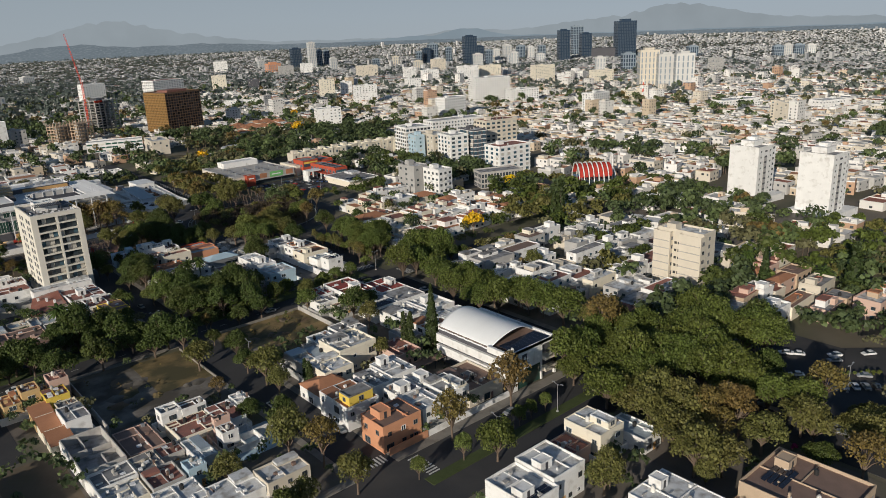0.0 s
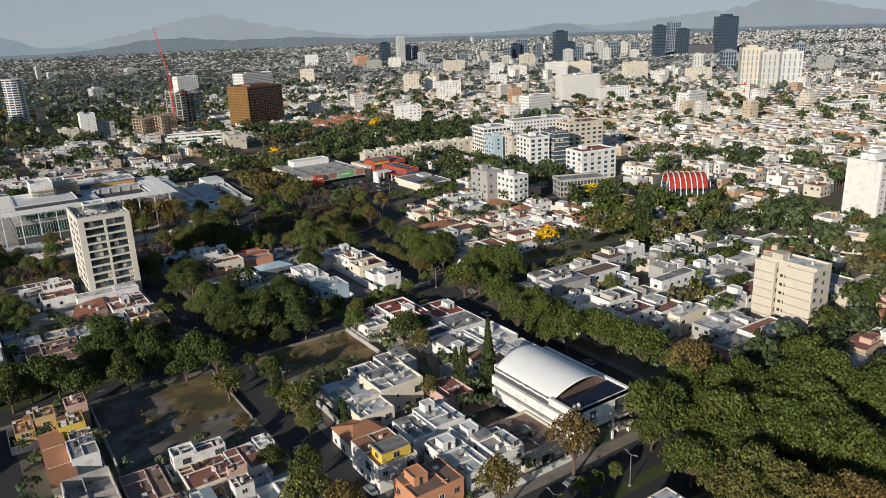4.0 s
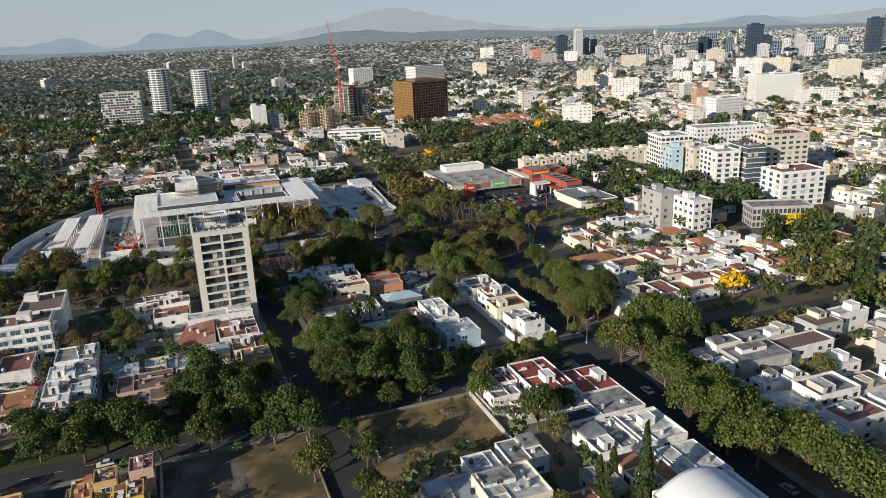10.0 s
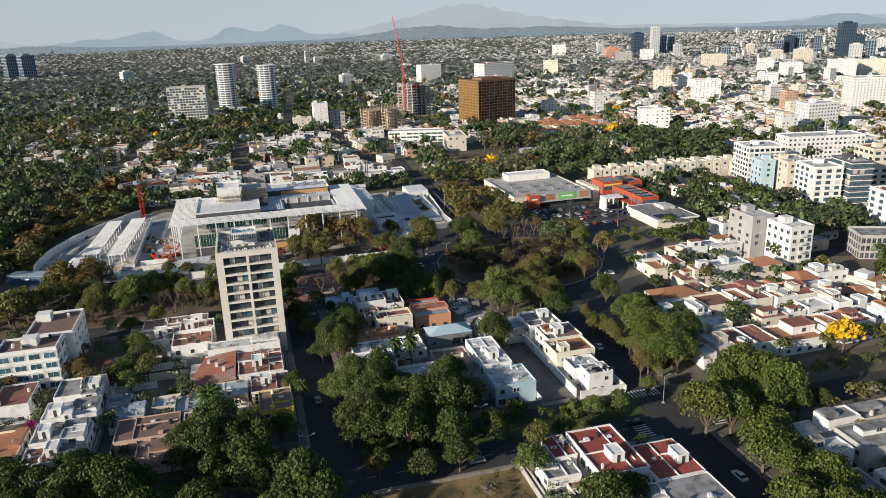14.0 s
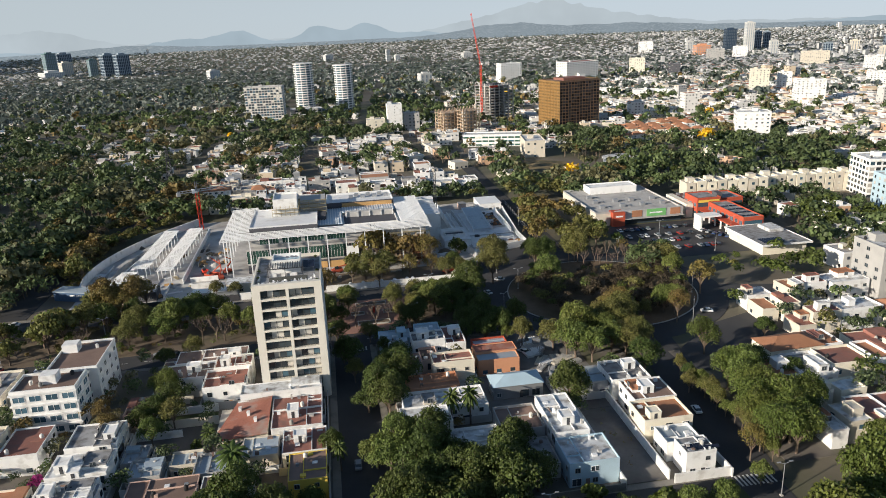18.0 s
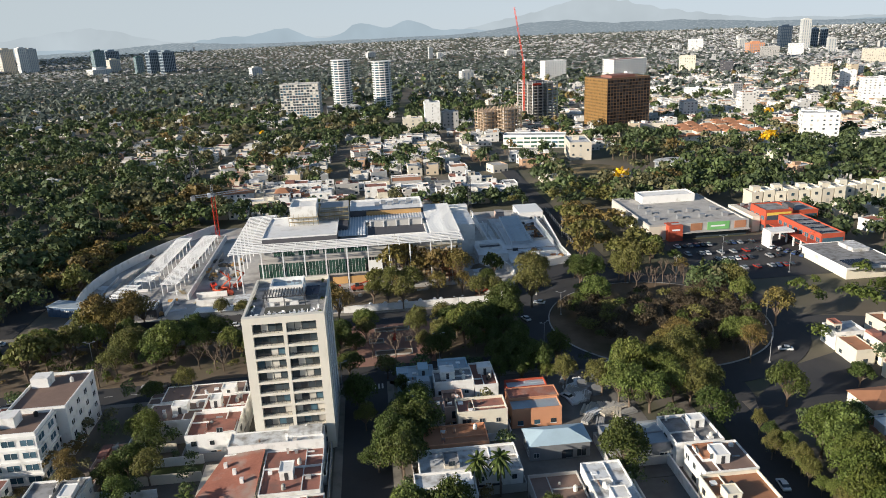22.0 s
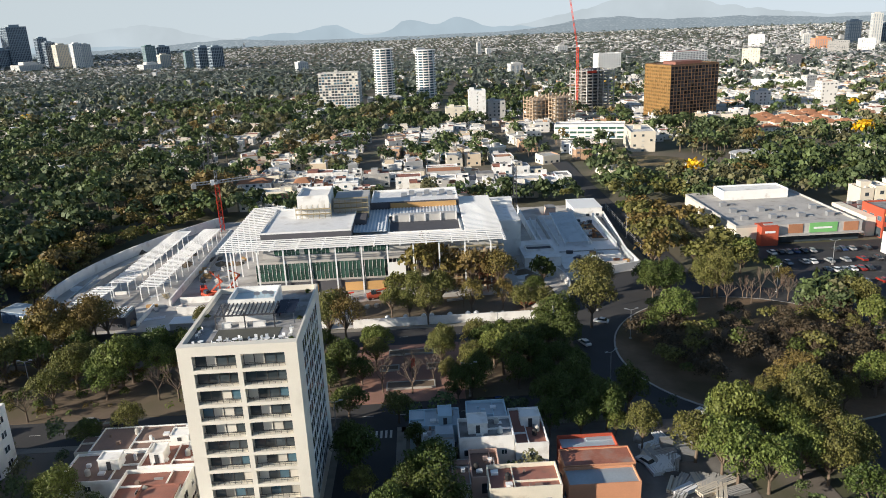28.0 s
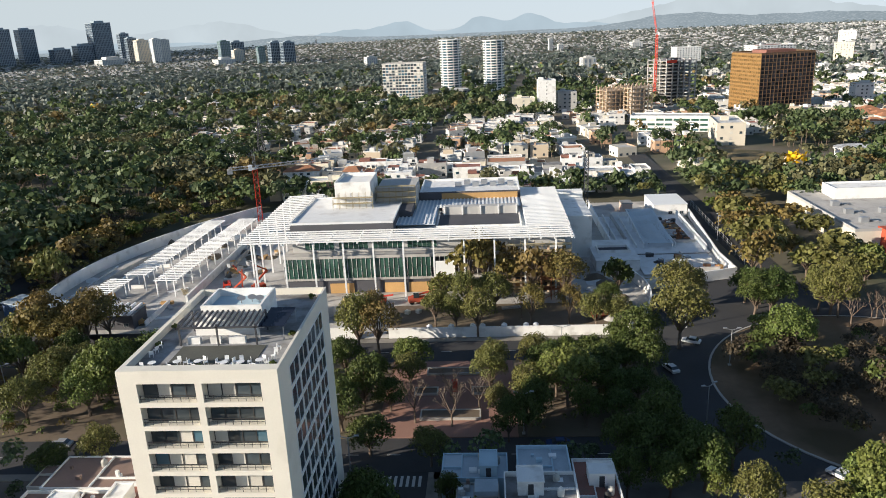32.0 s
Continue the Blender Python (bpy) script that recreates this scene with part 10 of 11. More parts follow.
CARS = [car_proto(mat("car_paint", c, rough=0.25, var=0.05, spec=0.6), n + " car parked by the kerb") for c, n in (((0.75, 0.75, 0.74), "white"), ((0.03, 0.03, 0.035), "black"), ((0.30, 0.31, 0.32), "silver-grey"), ((0.30, 0.03, 0.02), "dark red"), ((0.04, 0.07, 0.16), "dark blue"))]
_cr = random.Random(6)


def car(x, y, rot, k=None):
    return copy_thing(_cr.choice((CARS[0], CARS[0], CARS[0], CARS[1], CARS[1], CARS[2], CARS[2], CARS[2], *CARS)) if k is None else CARS[k], pose(x, y, land(x, y) + 0.09, 0, 0, rot))


for _i in range(4):
    for _j in range(13):
        if _cr.random() < 0.72:
            car(166 + 2.9 * _j + _cr.uniform(-0.2, 0.2), 104 + 10.5 * _i + (_i % 2) * 1.2, 4 + 180 * (_cr.random() < 0.3))
for _j in range(7):
    car(205 + 1.6 * _j, 126 - 3.2 * _j, -60)
for _x, _y, _a, _k in ((116.9, -108, 2, 0), (118.6, -33, -7, 0), (25.4, -38.8, 0, 2), (156, 31, 70, 0), (-38, 42, 90, 2), (-33, 41, 90, 1), (-64, 85, 90, 2), (-56, 85, 90, 0), (-52, 85.5, 90, 0), (-20, 85, 90, 0), (91, 84, 62, 0), (83, 70, 20, 0), (101, 31, 35, 0), (82.5, 14, 30, 0), (106, -79, 88, 1), (60, -82.5, 90, 2), (-30, -82.5, 90, 0), (70, -202, 90, 2), (114, -140, 0, 1), (118, -160, 0, 2), (24, -150, 0, 0), (30.5, -176, 0, 2), (12, -13 - 5.5, 0, 0), (52, 38, 90, 0), (56, 41, 90, 4), (-80, 80, 90, 1), (146, -258, -49, 4), (148.1, -260.2, -49, 0), (150.2, -262.4, -49, 0), (152.3, -264.6, -49, 2), (154.4, -266.8, -49, 1), (125.4, -266.6, 25, 4), (123.4, -270.4, 25, 2), (158.5, -238.5, 30, 0), (160.5, -241.5, 30, 0), (167.4, -250, 50, 0), (163.5, -251.5, 50, 2), (175.5, -257, 55, 0), (146.2, -247.5, 40, 0), (159, -261.7, 35, 2), (-100, 84, 90, 0), (-75, 39, 90, 0), (-90, 42, 90, 3)):
    car(_x, _y, _a, _k)
for _o in CARS:
    for _c in (*_o.children_recursive, _o):
        bpy.data.objects.remove(_c)


def lamp_proto():
    t = thing("street_lamp", "tall pale double-armed street lamp", "street lamp", (0, 0, -400), group="street lamps")
    part("pole", Mesh().cyl(0, 0, 0, 8.6, 0.13, 8, 0, 0.08), M["steel_grey"], t)
    for s in (-1, 1):
        arm = part("arm", Mesh().beam((0, 0, 8.4), (1.7 * s, 0, 8.9), 0.1), M["steel_grey"], t)
        part("lamp_head", Mesh().box(1.5 * s - 0.4, -0.16, 8.82, 1.5 * s + 0.4, 0.16, 9.0), M["steel_grey"], arm)
    part("base", Mesh().box(-0.3, -0.3, 0, 0.3, 0.3, 0.35), M["concrete"], t)
    return t


_l = lamp_proto()
for _x, _y, _a in ((119, -71.5, 0), (96, 72, 0), (84, 47, 30), (147, 24, 60), (160, 50, 100), (150, 100, 40), (92, 93, 0), (56, -210.8, 90), (80, -210.8, 90), (32.5, -120, 90), (33.5, -60, 90), (20, 30.5, 0), (14, 45, 0), (50, 45, 0), (-20, 60, 0), (-60, 60, 0), (60, 75, 0), (195, 96, 0), (215, 118, 0), (180, 122, 0), (128, -256, 0), (146, -262, 0), (121, 130, 90), (121, 165, 90), (-90, 46, 0), (65, -71, 0), (20, -71, 0), (-40, -71, 0), (86, 170, 90)):
    copy_thing(_l, pose(_x, _y, G + 0.1, 0, 0, _a))
for _c in (*_l.children_recursive, _l):
    bpy.data.objects.remove(_c)
# plaza planters and a red call post
for _x, _y, _w, _d in ((30, 50, 12, 3.6), (28, 60, 5, 3), (40, 60, 5, 3), (30, 69, 12, 3)):
    t = thing("planter", "low concrete plaza planter filled with earth", "planter", (_x, _y, G + 0.22), group="plaza planters")
    part("rim", Mesh().ring(0, 0, _w, _d, 0, 0.5, 0.3), M["kerb"], t)
    part("soil", Mesh().box(0.3, 0.3, 0, _w - 0.3, _d - 0.3, 0.35), M["soil"], t)
t = thing("red_kiosk", "small bright red plaza kiosk", "kiosk", (36.5, 62, G + 0.22))
part("body", Mesh().box(-0.5, -0.5, 0, 0.5, 0.5, 2.2), M["red"], t)
part("cap", Mesh().box(-0.6, -0.6, 2.2, 0.6, 0.6, 2.35), M["red"], t)
# builders' yard: stacked frames
_r = random.Random(8)
for _k in range(34):
    _x, _y = (_r.uniform(84, 93), _r.uniform(12, 24)) if _k % 2 else (_r.uniform(85, 98), _r.uniform(-6, 7))
    b = Mesh()
    for _q in range(10):
        b.beam((-2.4, (_q % 5) * 0.42, 0.2 + 0.45 * (_q // 5)), (2.4, (_q % 5) * 0.42 + _r.uniform(-0.25, 0.25), 0.25 + 0.45 * (_q // 5)), 0.32)
    solid("yard_rack", b, M[_r.choice(("steel_white", "concrete", "grey", "beige"))], "stack of pale building frames in the yard", "building material", kind="stuff", at=pose(_x, _y, G + 0.1, 0, 0, _r.choice((20, 60, 100)) + _r.uniform(-10, 10)))
for _x, _y in ((88, 18), (92, 21), (91, 14)):
    t = thing("scaffold_tower", "stack of scaffold frames", "scaffold", (_x, _y, G + 0.1))
    part("frame", Mesh().box(-1.2, -0.1, 0, 1.2, 0.0, 2.4).box(-1.2, 0.6, 0, 1.2, 0.7, 2.4).box(-1.2, 1.4, 0, 1.2, 1.5, 2.4), M["steel_grey"], t)


# ---- the city beyond ----
HERO = [(-140, -345, 232, 34, 0), (-100, 34, 222, 240, 0), (200, 80, 250, 190, 0), (-62, 236, 120, 302, 0)]
def clear(x, y, m=4):
    if any(x0 - m < x < x1 + m and y0 - m < y < y1 + m for x0, y0, x1, y1, _ in HERO):
        return False
    return off(x, y, m) and not (abs(y - 81) < 9 and x < -90) and not (abs(y - 38) < 8 and x < -90) and not (120 < x < 132 and y < 460) and not (220 < x < 345 and 178 < y < 202)


def builtup(x, y):
    """How much of the land is built on, from 0 (wood) to 1 (dense)."""
    b = math.degrees(math.atan2(x - 30, y + 150))
    r = math.hypot(x, y)
    n = 0.5 + 0.9 * noise.noise(Vector((x * 0.004, y * 0.004, 3.0))) + 0.35 * noise.noise(Vector((x * 0.018, y * 0.018, 9.0)))
    d = np.interp(b, (-60, -20, 2, 10, 20, 32, 90), (0.10, 0.08, 0.13, 0.26, 0.48, 0.74, 0.84))
    if r > 1400:
        d = max(d, np.interp(r, (1700, 2400, 3000, 3600), (d, 0.24 if b < 12 else 0.34, 0.34 if b < 12 else 0.46, 0.48)))
    if b < 22 and 235 < y < 520 and x > -110 - 0.55 * (y - 330):
        d = 0.74
    if x < -92 and 90 < y < 330:
        d = 0.05
    if 180 < x < 430 and 190 < y < 480:
        d = 0.12
    return max(0.0, min(1.0, d + (n - 0.5) * 0.45 * min(1.0, d * 3)))


def in_view(x, y):
    if x > 230 and y < 34 and x + y < -48:
        return False
    b = math.degrees(math.atan2(x + 20, y + 340))
    return -52 < b < 80 and (y > -330)


class Bulk:
    """Many simple solids in one mesh, as arrays."""

    def __init__(self):
        self.q, self.m = [], []

    def box(self, cx, cy, z0, z1, w, d, a, mw, mr, skirt=True):
        c, s = math.cos(a), math.sin(a)
        p = [(cx + c * u - s * v, cy + s * u + c * v) for u, v in ((-w / 2, -d / 2), (w / 2, -d / 2), (w / 2, d / 2), (-w / 2, d / 2))]
        for k in range(4):
            (x0, y0), (x1, y1) = p[k], p[(k + 1) % 4]
            self.q.append(((x0, y0, z0), (x1, y1, z0), (x1, y1, z1), (x0, y0, z1)))
            self.m.append(mw)
        self.q.append(tuple((x, y, z1) for x, y in p))
        self.m.append(mr)

    def link(self, name, mats, label, category):
        """Shares corners inside each box so that it stays one piece."""
        v, f = [], []
        at = {}
        for q in self.q:
            ids = []
            for p in q:
                k = at.get(p)
                if k is None:
                    k = at[p] = len(v)
                    v.append(p)
                ids.append(k)
            f.append(tuple(ids))
        me = bpy.data.meshes.new(name)
        me.from_pydata(v, [], f)
        for m in mats:
            me.materials.append(m)
        me.polygons.foreach_set("material_index", self.m)
        me.update()
        return tagged(new(name, me), label, category, kind="stuff")


def city():
    rng = random.Random(99)
    walls, roofs, glass, distant = Bulk(), Bulk(), Bulk(), Bulk()
    spots = []
    # cells get larger with distance
    for r0, r1, cell in ((0, 560, 13.5), (560, 1000, 16), (1000, 1700, 18), (1700, 2700, 19), (2700, 4600, 27)):
        n = int(r1 / cell) + 1
        turn = rng.uniform(-0.15, 0.15)
        for i in range(-n, n + 1):
            for j in range(-n // 3, n + 1):
                x, y = i * cell, j * cell
                x, y = x * math.cos(turn) - y * math.sin(turn), x * math.sin(turn) + y * math.cos(turn)
                x += 0.35 * cell * math.sin(y * 0.01)
                r = math.hypot(x, y)
                if not (r0 <= r < r1) or not in_view(x, y) or not clear(x, y, 8):
                    continue
                if (i % 7 == 0 or j % 6 == 0) and r < 1700:
                    continue      # streets
                spots.append((x, y, r, cell, turn))
    wood = []
    for x, y, r, cell, turn in spots:
        b = builtup(x, y)
        x += rng.uniform(-0.2, 0.2) * cell
        y += rng.uniform(-0.2, 0.2) * cell
        g = land(x, y)
        if rng.random() < b:
            w, d = min(cell * 0.9, rng.uniform(7.5, 13.5) + r * 0.0022), min(cell * 0.9, rng.uniform(7.5, 13.5) + r * 0.0022)
            h = rng.choice((3.2, 4.0, 5.5, 6.2, 6.8)) + rng.random()
            if r > 600:
                h, w, d = h * 0.8, min(cell * 0.95, w * 1.25), min(cell * 0.95, d * 1.25)
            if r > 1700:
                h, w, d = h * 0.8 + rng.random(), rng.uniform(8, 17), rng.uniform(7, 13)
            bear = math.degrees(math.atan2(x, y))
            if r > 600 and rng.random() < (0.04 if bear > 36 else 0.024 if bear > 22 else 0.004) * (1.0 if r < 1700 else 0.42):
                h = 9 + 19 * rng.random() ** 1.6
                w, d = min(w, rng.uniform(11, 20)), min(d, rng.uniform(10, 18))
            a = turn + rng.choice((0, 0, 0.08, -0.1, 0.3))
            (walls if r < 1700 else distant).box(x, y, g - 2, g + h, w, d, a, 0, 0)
            if r < 2300:
                roofs.box(x, y, g + h, g + h + 0.12, w - 0.7, d - 0.7, a, 0, 0)
            if r < 1700:
                if r < 1000:
                    c, s = math.cos(a), math.sin(a)
                    for u0, v0, ww, dd in ((0, -d / 2 + 0.15, w, 0.3), (0, d / 2 - 0.15, w, 0.3), (-w / 2 + 0.15, 0, 0.3, d - 0.6), (w / 2 - 0.15, 0, 0.3, d - 0.6)):
                        walls.box(x + c * u0 - s * v0, y + s * u0 + c * v0, g + h, g + h + 0.7, ww, dd, a, 0, 0)
                # roof hut, tank
                if rng.random() < 0.7:
                    u, v = rng.uniform(-0.3, 0.3) * w, rng.uniform(-0.3, 0.3) * d
                    walls.box(x + u, y + v, g + h, g + h + 2.2, w * rng.uniform(0.2, 0.5), d * rng.uniform(0.2, 0.5), a, 0, 0)
                if rng.random() < 0.6:
                    walls.box(x + rng.uniform(-0.3, 0.3) * w, y + rng.uniform(-0.3, 0.3) * d, g + h, g + h + 1.6, 1.1, 1.1, a, 0, 0)
            # windows on the sides towards the south, west and east
            if r < 2300:
                c, s = math.cos(a), math.sin(a)
                fl = max(1, int(h / 3))
                step = 3.4 if r < 1000 else 5.5
                for face in ("s", "w" if bear > 5 else "e"):
                    half, out = (w / 2, d / 2) if face == "s" else (d / 2, w / 2)
                    n = int(2 * half / step)
                    for k in range(n):
                        u = (k + 0.5) * 2 * half / n - half
                        for f in range(fl):
                            if rng.random() < 0.3:
                                continue
                            z = g + f * h / fl + 1.0
                            lu, lv = (u, -out - 0.06) if face == "s" else ((-out - 0.06, u) if face == "w" else (out + 0.06, u))
                            hw = rng.uniform(0.5, 0.95) * (1 if r < 1000 else 1.5)
                            e = ((hw, 0) if face == "s" else (0, hw))
                            p0 = (x + c * (lu - e[0]) - s * (lv - e[1]), y + s * (lu - e[0]) + c * (lv - e[1]))
                            p1 = (x + c * (lu + e[0]) - s * (lv + e[1]), y + s * (lu + e[0]) + c * (lv + e[1]))
                            glass.q.append(((*p0, z), (*p1, z), (*p1, z + 1.3), (*p0, z + 1.3)))
                            glass.m.append(0)
            if rng.random() < 0.62:
                wood.append((x + cell * 0.5, y + cell * rng.uniform(-0.4, 0.4), r, rng.uniform(1.7, 3.8), rng.choice(("ficus", "laurel", "olive", "olive", "dry"))))
        else:
            for _ in range(3 if r < 600 else 2):
                if rng.random() < 0.88:
                    wood.append((x + rng.uniform(-0.4, 0.4) * cell, y + rng.uniform(-0.4, 0.4) * cell, r))
    walls.link("city_houses", [M["far_wall"]], "white, cream and tan houses and blocks of the surrounding city", "houses")
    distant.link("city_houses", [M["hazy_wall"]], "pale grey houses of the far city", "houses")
    roofs.link("city_roofs", [M["far_roof"]], "flat grey, white and red roofs of the surrounding city", "roofs")
    glass.link("city_windows", [M["far_glass"]], "dark windows of the surrounding city", "windows")
    # avenue trees in the street gaps
    for x, y, r, cell, turn in spots:
        if r < 1700 and rng.random() < (0.4 if r < 600 else 0.22):
            wood.append((x + cell * 0.5, y + cell * 0.5, r, rng.uniform(2.0, 4.2), rng.choice(("ficus", "laurel", "olive"))))
    return wood


WOOD = city()


def yards():
    """Trees and shrubs in the gardens between the nearer houses."""
    rng, out = random.Random(17), []
    for _ in range(5200):
        x, y = rng.uniform(-140, 232), rng.uniform(-330, 34)
        if any(a - 1.2 < x < c + 1.2 and b - 1.2 < y < d + 1.2 for a, b, c, d in RECTS) or not off(x, y, 1):
            continue
        if 19 < x < 35 or 108 < x < 125 or -89 < y < -60 or -223 < y < -195 or (34 < x < 69 and -119 < y < -88) or (-17 < x < 20 and -133 < y < -91) or (-45 < x < -36 and -131 < y < -88) or (1 < x < 19 and -170 < y < -156) or (86 < x < 98 and -60 < y < -20) or (62 < x < 100 and -27 < y < 30) or (-2 < x < 22 and -9 < y < 30) or (76 < x < 101 and -197 < y < -158) or (112 < x < 136 and -66 < y < 30):
            continue
        if 120 < x < 178 and -270 < y < -205 or y < -226 and x < 32 or 126 < x < 174 and -8 < y < 34:
            continue
        if any((x - a) ** 2 + (y - b) ** 2 < (0.6 * c + 1) ** 2 for a, b, c in PLANTED):
            continue
        if all((x - a) ** 2 + (y - b) ** 2 > 20 for a, b, _ in out):
            out.append((x, y, -1))
    return out


WOOD += yards()


def belts():
    """Belts of trees round the car parks, along the avenues and behind the rows."""
    rng = random.Random(23)
    for n, x0, y0, x1, y1 in ((46, 234, 40, 330, 92), (40, 236, 92, 300, 186), (30, 180, 205, 232, 260), (34, 132, 205, 180, 300), (40, -100, 225, -62, 330), (30, 120, -214, 236, -192), (26, 178, -300, 236, -200), (30, 232, -90, 300, 0), (60, 232, -196, 340, -92), (30, 232, -260, 320, -226), (40, -140, 92, -98, 225), (20, 222, 34, 300, 44), (14, 150, 60, 166, 92), (20, 66, 225, 118, 242), (24, -60, 224, 60, 242)):
        for _ in range(n * 2):
            x, y = rng.uniform(x0, x1), rng.uniform(y0, y1)
            if off(x, y, 1) and not any(a - 1.5 < x < c + 1.5 and b - 1.5 < y < d + 1.5 for a, b, c, d in RECTS) and not any((x - a) ** 2 + (y - b) ** 2 < (0.6 * c + 1.5) ** 2 for a, b, c in PLANTED) and not (222 < x < 345 and 174 < y < 202):
                WOOD.append((x, y, -2))


belts()


def lot_growth():
    """Weeds, low bushes and heaps on the vacant lots and the island."""
    rng = random.Random(61)
    for n, x0, y0, x1, y1, lo, hi in ((46, 35, -118, 68, -90, 0.5, 1.5), (18, -13, -125, 19, -92, 0.4, 1.3), (10, 88, -58, 96, -24, 0.4, 1.0)):
        for _ in range(n):
            BELT.append((rng.uniform(x0, x1), rng.uniform(y0, y1), rng.uniform(lo, hi), rng.choice(("olive", "dry", "olive", "ficus"))))
    for _ in range(150):
        a, d = rng.uniform(0, math.tau), 32 * math.sqrt(rng.random())
        x, y = RC[0] + d * math.cos(a), RC[1] + d * math.sin(a)
        if y < 83:
            BELT.append((x, y, rng.uniform(1.8, 3.9), rng.choice(("scrub", "scrub", "scrub", "scrub", "ficus", "olive"))))
    for _ in range(60):
        BELT.append((rng.uniform(-93, -88), rng.uniform(112, 200) * 1.0, rng.uniform(1.2, 2.6), rng.choice(("dry", "scrub", "dry", "olive"))))
    line = ((-86, 120), (-85.5, 142), (-82.7, 156.6), (-76, 175.3), (-66, 195.3), (-51, 217.8), (-40, 236))
    for _ in range(170):
        k, f, off = rng.randrange(6), rng.random(), rng.uniform(10, 46)
        x, y = (line[k][i] + f * (line[k + 1][i] - line[k][i]) for i in (0, 1))
        BELT.append((x - off * 0.92, y + off * 0.4, rng.uniform(2.2, 4.6), rng.choice(("dry", "dry", "olive", "olive", "scrub", "bright"))))
    for _ in range(34):
        BELT.append((rng.uniform(128, 138), rng.uniform(142, 208), rng.uniform(2.6, 4.4), rng.choice(("dry", "dry", "olive", "olive", "bright"))))
    for _ in range(340):
        x, y = rng.uniform(-128, 80), rng.uniform(45, 75)
        if not 22 < x < 49:
            BELT.append((x, y, rng.uniform(0.8, 2.2), rng.choice(("olive", "ficus", "bright", "dry"))))
    for x0, x1, y in ((-130, 20, -73.5), (34, 108, -73.5), (-130, 20, -69), (34, 108, -69)):
        x = x0
        while x < x1:
            BELT.append((x, y + rng.uniform(-0.5, 0.5), rng.uniform(1.1, 2.1), rng.choice(("ficus", "ficus", "bright"))))
            x += rng.uniform(1.5, 4.0)


lot_growth()


def far_trees():
    """Distant trees: rounded uneven crowns of leaf sprays over a few lobes; flat canopies in the far woods."""
    rng = np.random.default_rng(5)
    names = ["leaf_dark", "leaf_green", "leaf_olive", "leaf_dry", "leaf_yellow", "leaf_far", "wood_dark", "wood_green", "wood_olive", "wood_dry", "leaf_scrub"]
    crowns = {k: [] for k in names}
    trunks = Mesh()
    named = {"ficus": 0, "laurel": 1, "bright": 1, "olive": 2, "dry": 3, "scrub": 10}
    for x, y, r, *own in [(x, y, -2, c, kind) for x, y, c, kind in BELT] + WOOD:
        if r >= 0 and not clear(x, y, 2):
            continue
        w = 0.5 + 0.9 * noise.noise(Vector((x * 0.013, y * 0.013, 5.0))) + rng.normal(0, 0.22)
        k = 6 if w < 0.42 else 7 if w < 0.72 else 8 if w < 1.02 else 9
        if r >= 0 and rng.random() < 0.004:
            k = 4
        g = land(x, y)
        R = rng.uniform(2.8, 6.2) if r == -2 else rng.uniform(1.5, 3.6 if x < 124 else 4.6) if r < 0 else (3.4 + 4.8 * rng.random() ** 1.5) * (1 if r < 1700 else 1.15)
        if own:
            R, k = own[0], named[own[1]] + (6 if r >= 0 and named[own[1]] < 4 else 0)
        H = R * rng.uniform(1.5, 2.4)
        n = 420 if k == 10 else 26 if own and R < 1.5 else 150 if own and r < 0 else 90 if r == -2 else 50 if r < 0 else 84 if r < 600 else 30 if r < 1000 else 10 if r < 1700 else 3
        # far crowns take the leaf colour that has haze painted in
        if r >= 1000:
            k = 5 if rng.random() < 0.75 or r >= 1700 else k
        if r >= 1700:
            H = R * 0.9
        fine = r < 0 and k != 10 and R >= 1.5 and x < 200 and -110 < y < 130
        if fine:
            n = 240
        m = 6 if n > 50 else 4
        lob = rng.normal(0, 0.34, (m, 3)) * R
        lob[:, 2] = H * 0.60 + np.abs(lob[:, 2]) * 0.7
        lob[0] = (0, 0, H * 0.68)
        d = rng.normal(0, 1, (n, 3))
        d[:, 2] += 0.35
        d /= np.linalg.norm(d, axis=1)[:, None]
        d[:, 2] = np.where(d[:, 2] < -0.3, -d[:, 2], d[:, 2])
        reach = np.full(m, 0.5)
        reach[0] = 0.66
        which = rng.integers(0, m, n)
        p = lob[which] + d * R * (reach[which] * rng.uniform(0.86, 1.1, n))[:, None] * np.array([1, 1, 0.9])
        p += np.array([x, y, g])
        size = R * (0.065 if k == 10 else 0.13 if own and R >= 1.5 and r < 0 else 0.15 if r == -2 else 0.18 if r < 0 else 0.145 if r < 600 else 0.24 if r < 1000 else 0.42 if r < 1700 else 0.55)
        # far sprays lie almost flat, giving an even, haze-like tone
        if r >= 1700:
            d = d * 0.3 + np.array([0, 0, 1.0])
        if fine:
            size = R * 0.085
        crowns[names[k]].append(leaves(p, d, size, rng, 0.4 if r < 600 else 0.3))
        if 0 <= r < 450:
            limb(trunks, (x, y, g - 0.5), (x, y, g + H * 0.7), 0.25, 0.12, 5)
    solid("wood_trunks", trunks, M["bark"], "trunks of the many trees between the houses", "trunks", kind="stuff")
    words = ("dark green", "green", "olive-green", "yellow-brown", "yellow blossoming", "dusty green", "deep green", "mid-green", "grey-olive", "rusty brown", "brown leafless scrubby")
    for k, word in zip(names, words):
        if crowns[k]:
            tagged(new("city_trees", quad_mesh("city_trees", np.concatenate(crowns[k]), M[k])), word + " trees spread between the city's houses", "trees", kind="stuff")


far_trees()


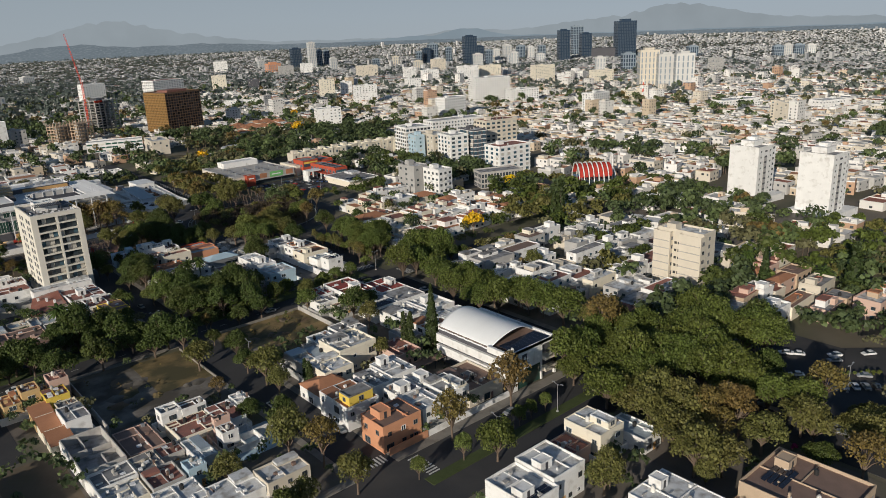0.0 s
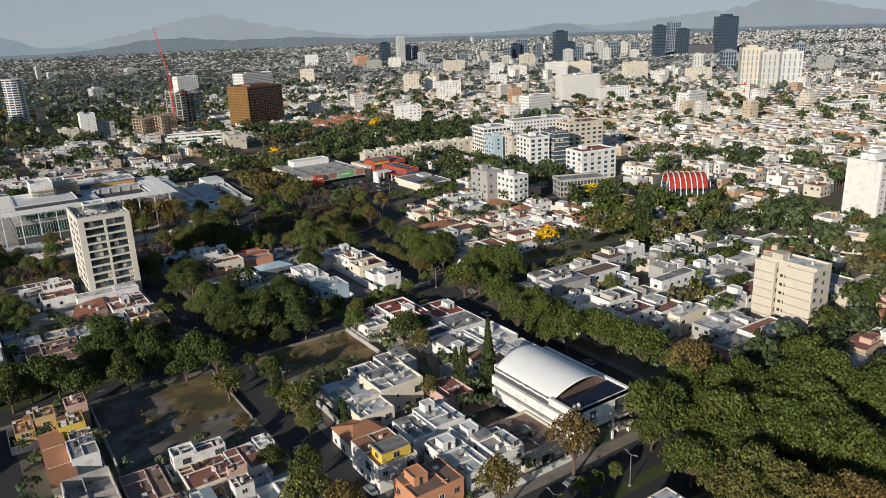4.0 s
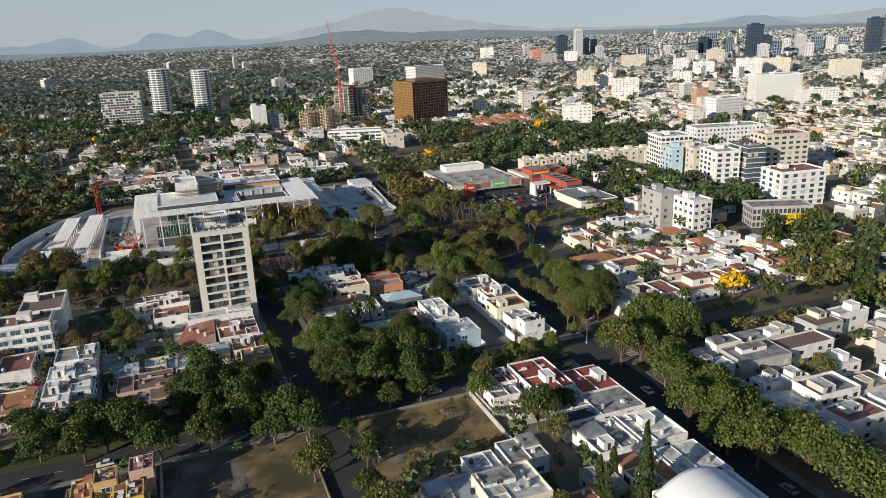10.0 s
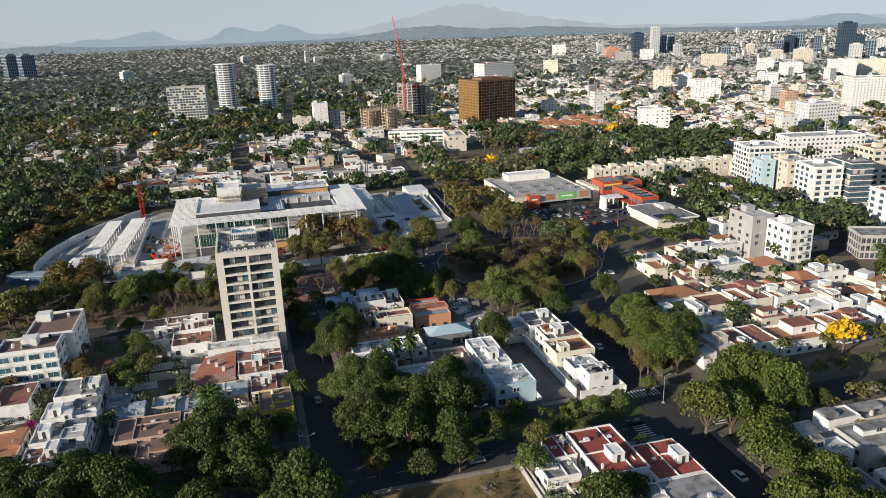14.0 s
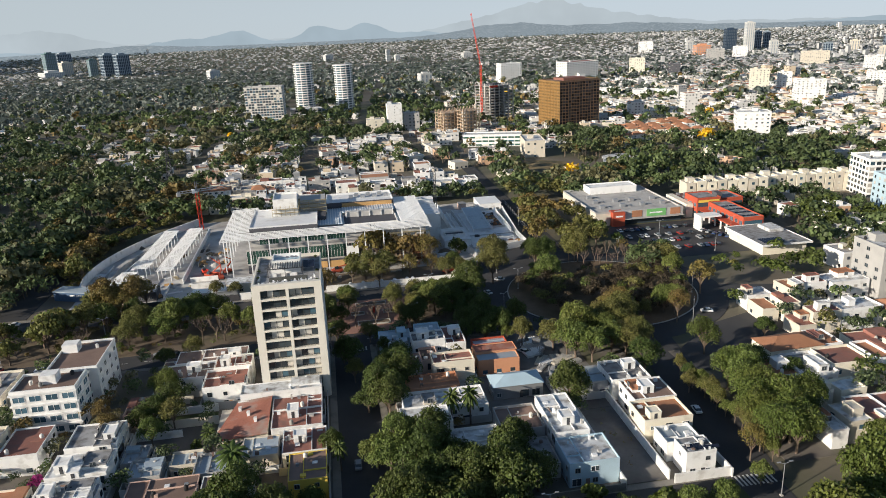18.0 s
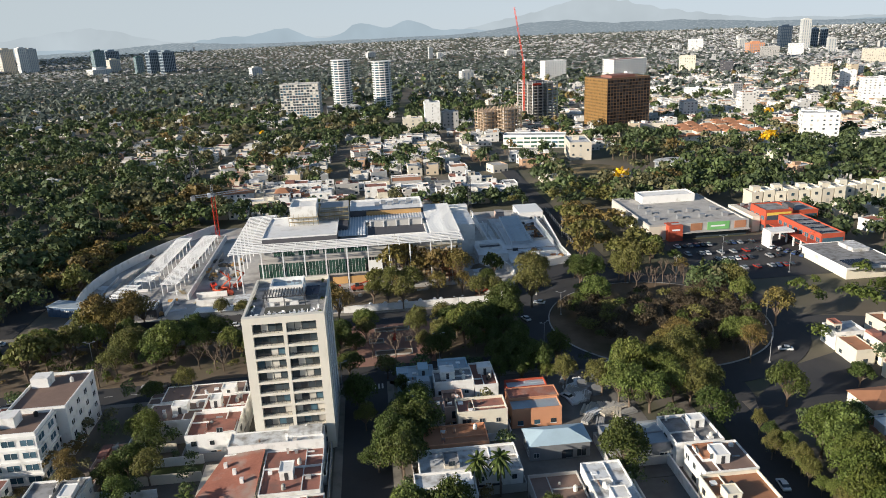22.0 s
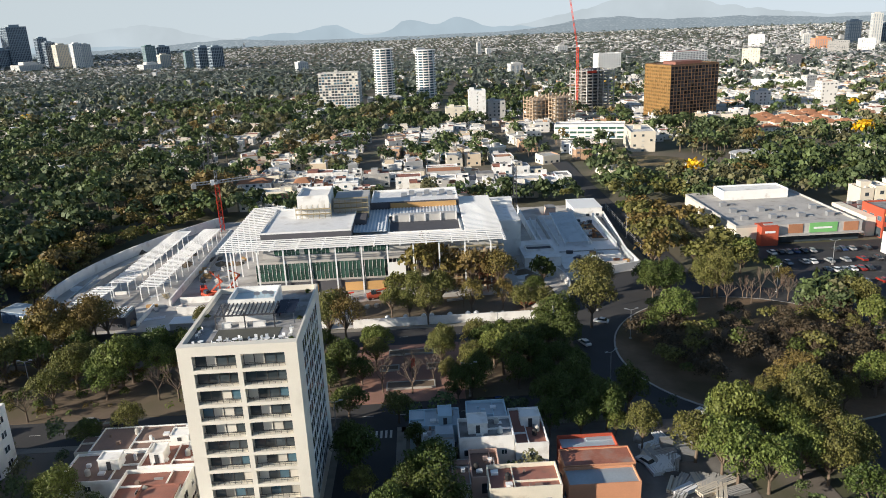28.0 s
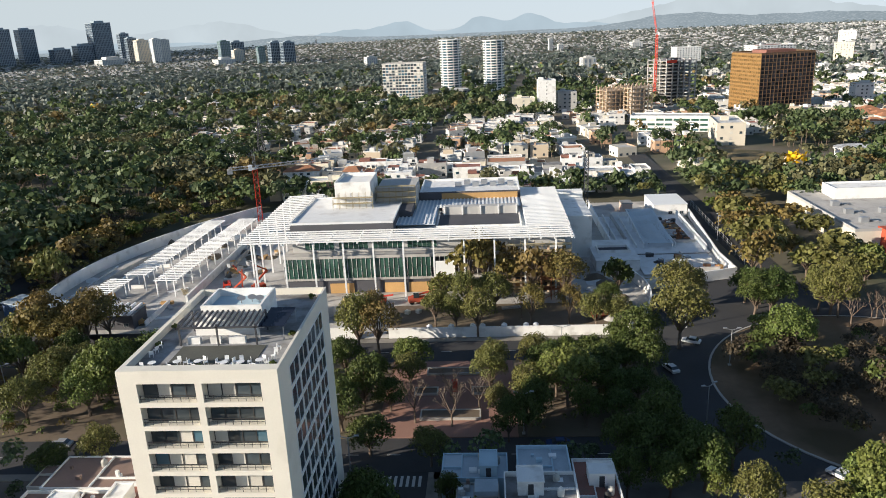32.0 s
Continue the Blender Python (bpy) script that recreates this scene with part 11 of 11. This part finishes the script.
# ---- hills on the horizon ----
# self-lit hill colour: distance haze is painted into the emission
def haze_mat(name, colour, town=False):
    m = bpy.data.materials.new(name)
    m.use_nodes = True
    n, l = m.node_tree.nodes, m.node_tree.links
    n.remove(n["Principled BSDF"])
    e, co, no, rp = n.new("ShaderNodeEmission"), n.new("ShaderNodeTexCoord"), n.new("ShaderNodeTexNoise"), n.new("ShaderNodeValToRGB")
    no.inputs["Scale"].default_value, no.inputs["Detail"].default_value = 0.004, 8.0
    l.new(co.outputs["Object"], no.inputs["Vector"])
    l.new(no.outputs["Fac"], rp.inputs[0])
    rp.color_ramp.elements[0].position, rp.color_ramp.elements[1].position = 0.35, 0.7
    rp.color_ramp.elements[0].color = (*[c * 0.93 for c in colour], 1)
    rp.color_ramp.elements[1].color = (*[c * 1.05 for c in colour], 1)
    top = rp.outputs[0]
    if town:
        vo, cr, mx = n.new("ShaderNodeTexNoise"), n.new("ShaderNodeValToRGB"), n.new("ShaderNodeMix")
        ma = n.new("ShaderNodeMapping")
        ma.inputs["Scale"].default_value = (0.07, 0.07, 0.3)
        vo.inputs["Scale"].default_value, vo.inputs["Detail"].default_value = 1.0, 4.0
        l.new(co.outputs["Object"], ma.inputs["Vector"])
        l.new(ma.outputs[0], vo.inputs["Vector"])
        l.new(vo.outputs["Fac"], cr.inputs[0])
        cr.color_ramp.elements[0].position, cr.color_ramp.elements[1].position = 0.50, 0.68
        mx.data_type = "RGBA"
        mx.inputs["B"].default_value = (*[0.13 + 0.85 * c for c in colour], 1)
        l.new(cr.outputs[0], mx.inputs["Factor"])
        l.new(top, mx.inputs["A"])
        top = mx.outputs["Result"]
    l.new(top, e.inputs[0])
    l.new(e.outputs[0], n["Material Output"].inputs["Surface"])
    return m


def hills(name, r, b0, b1, base, peaks, colour, label, rough=10.0, town=False):
    """A far ridge: bearings in degrees clockwise from +y; peaks of (bearing, height, width)."""
    n, v, f = 520, [], []
    for k in range(n + 1):
        b = b0 + (b1 - b0) * k / n
        h = base + sum(ph * math.exp(-((b - pb) / pw) ** 2) for pb, ph, pw in peaks)
        h += rough * noise.noise(Vector((b * 0.45, r * 0.01, 0))) + (h * 0.14 + rough * 0.4) * noise.noise(Vector((b * 1.3, r * 0.02, 4))) + h * 0.05 * noise.noise(Vector((b * 4.0, r * 0.03, 7)))
        x, y = r * math.sin(radians(b)), r * math.cos(radians(b))
        v += [(x, y, -90), (x, y, h)]
    for k in range(n):
        f.append((2 * k, 2 * k + 2, 2 * k + 3, 2 * k + 1))
    me = bpy.data.meshes.new(name)
    me.from_pydata(v, [], f)
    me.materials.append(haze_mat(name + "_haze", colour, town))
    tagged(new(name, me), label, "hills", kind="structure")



def sky_ring():
    """The hazy sky low over the horizon: pale near the hills, bluer above."""
    m = bpy.data.materials.new("low_sky_haze")
    m.use_nodes = True
    n, l = m.node_tree.nodes, m.node_tree.links
    n.remove(n["Principled BSDF"])
    e, co, sp, mr, rp = n.new("ShaderNodeEmission"), n.new("ShaderNodeTexCoord"), n.new("ShaderNodeSeparateXYZ"), n.new("ShaderNodeMapRange"), n.new("ShaderNodeValToRGB")
    mr.inputs["From Min"].default_value, mr.inputs["From Max"].default_value = 0.0, 700.0
    l.new(co.outputs["Object"], sp.inputs[0])
    l.new(sp.outputs["Z"], mr.inputs["Value"])
    l.new(mr.outputs[0], rp.inputs[0])
    rp.color_ramp.elements[0].color, rp.color_ramp.elements[1].color = (0.49, 0.555, 0.625, 1), (0.355, 0.46, 0.58, 1)
    c = rp.color_ramp.elements.new(0.22)
    c.color = (0.475, 0.555, 0.64, 1)
    # the ring's glow colour is set dimmer towards the west
    mx, ma = n.new("ShaderNodeMapRange"), n.new("ShaderNodeMix")
    ma.data_type = "RGBA"
    mx.inputs["From Min"].default_value, mx.inputs["From Max"].default_value = -2500.0, 4200.0
    l.new(sp.outputs["X"], mx.inputs["Value"])
    l.new(mx.outputs[0], ma.inputs["Factor"])
    ma.inputs["A"].default_value = (0.395, 0.45, 0.495, 1)
    l.new(rp.outputs[0], ma.inputs["B"])
    l.new(ma.outputs["Result"], e.inputs[0])
    l.new(e.outputs[0], n["Material Output"].inputs["Surface"])
    v, f, k = [], [], 96
    for a in range(k):
        x, y = 4700 * math.cos(a * math.tau / k), 4700 * math.sin(a * math.tau / k)
        v += [(x, y, -90), (x, y, 700)]
    for a in range(k):
        b = (a + 1) % k
        f.append((2 * a, 2 * b, 2 * b + 1, 2 * a + 1))
    me = bpy.data.meshes.new("backdrop")
    me.from_pydata(v, [], f)
    me.materials.append(m)
    tagged(new("backdrop", me), "pale hazy sky low over the horizon", "sky", kind="structure")


sky_ring()
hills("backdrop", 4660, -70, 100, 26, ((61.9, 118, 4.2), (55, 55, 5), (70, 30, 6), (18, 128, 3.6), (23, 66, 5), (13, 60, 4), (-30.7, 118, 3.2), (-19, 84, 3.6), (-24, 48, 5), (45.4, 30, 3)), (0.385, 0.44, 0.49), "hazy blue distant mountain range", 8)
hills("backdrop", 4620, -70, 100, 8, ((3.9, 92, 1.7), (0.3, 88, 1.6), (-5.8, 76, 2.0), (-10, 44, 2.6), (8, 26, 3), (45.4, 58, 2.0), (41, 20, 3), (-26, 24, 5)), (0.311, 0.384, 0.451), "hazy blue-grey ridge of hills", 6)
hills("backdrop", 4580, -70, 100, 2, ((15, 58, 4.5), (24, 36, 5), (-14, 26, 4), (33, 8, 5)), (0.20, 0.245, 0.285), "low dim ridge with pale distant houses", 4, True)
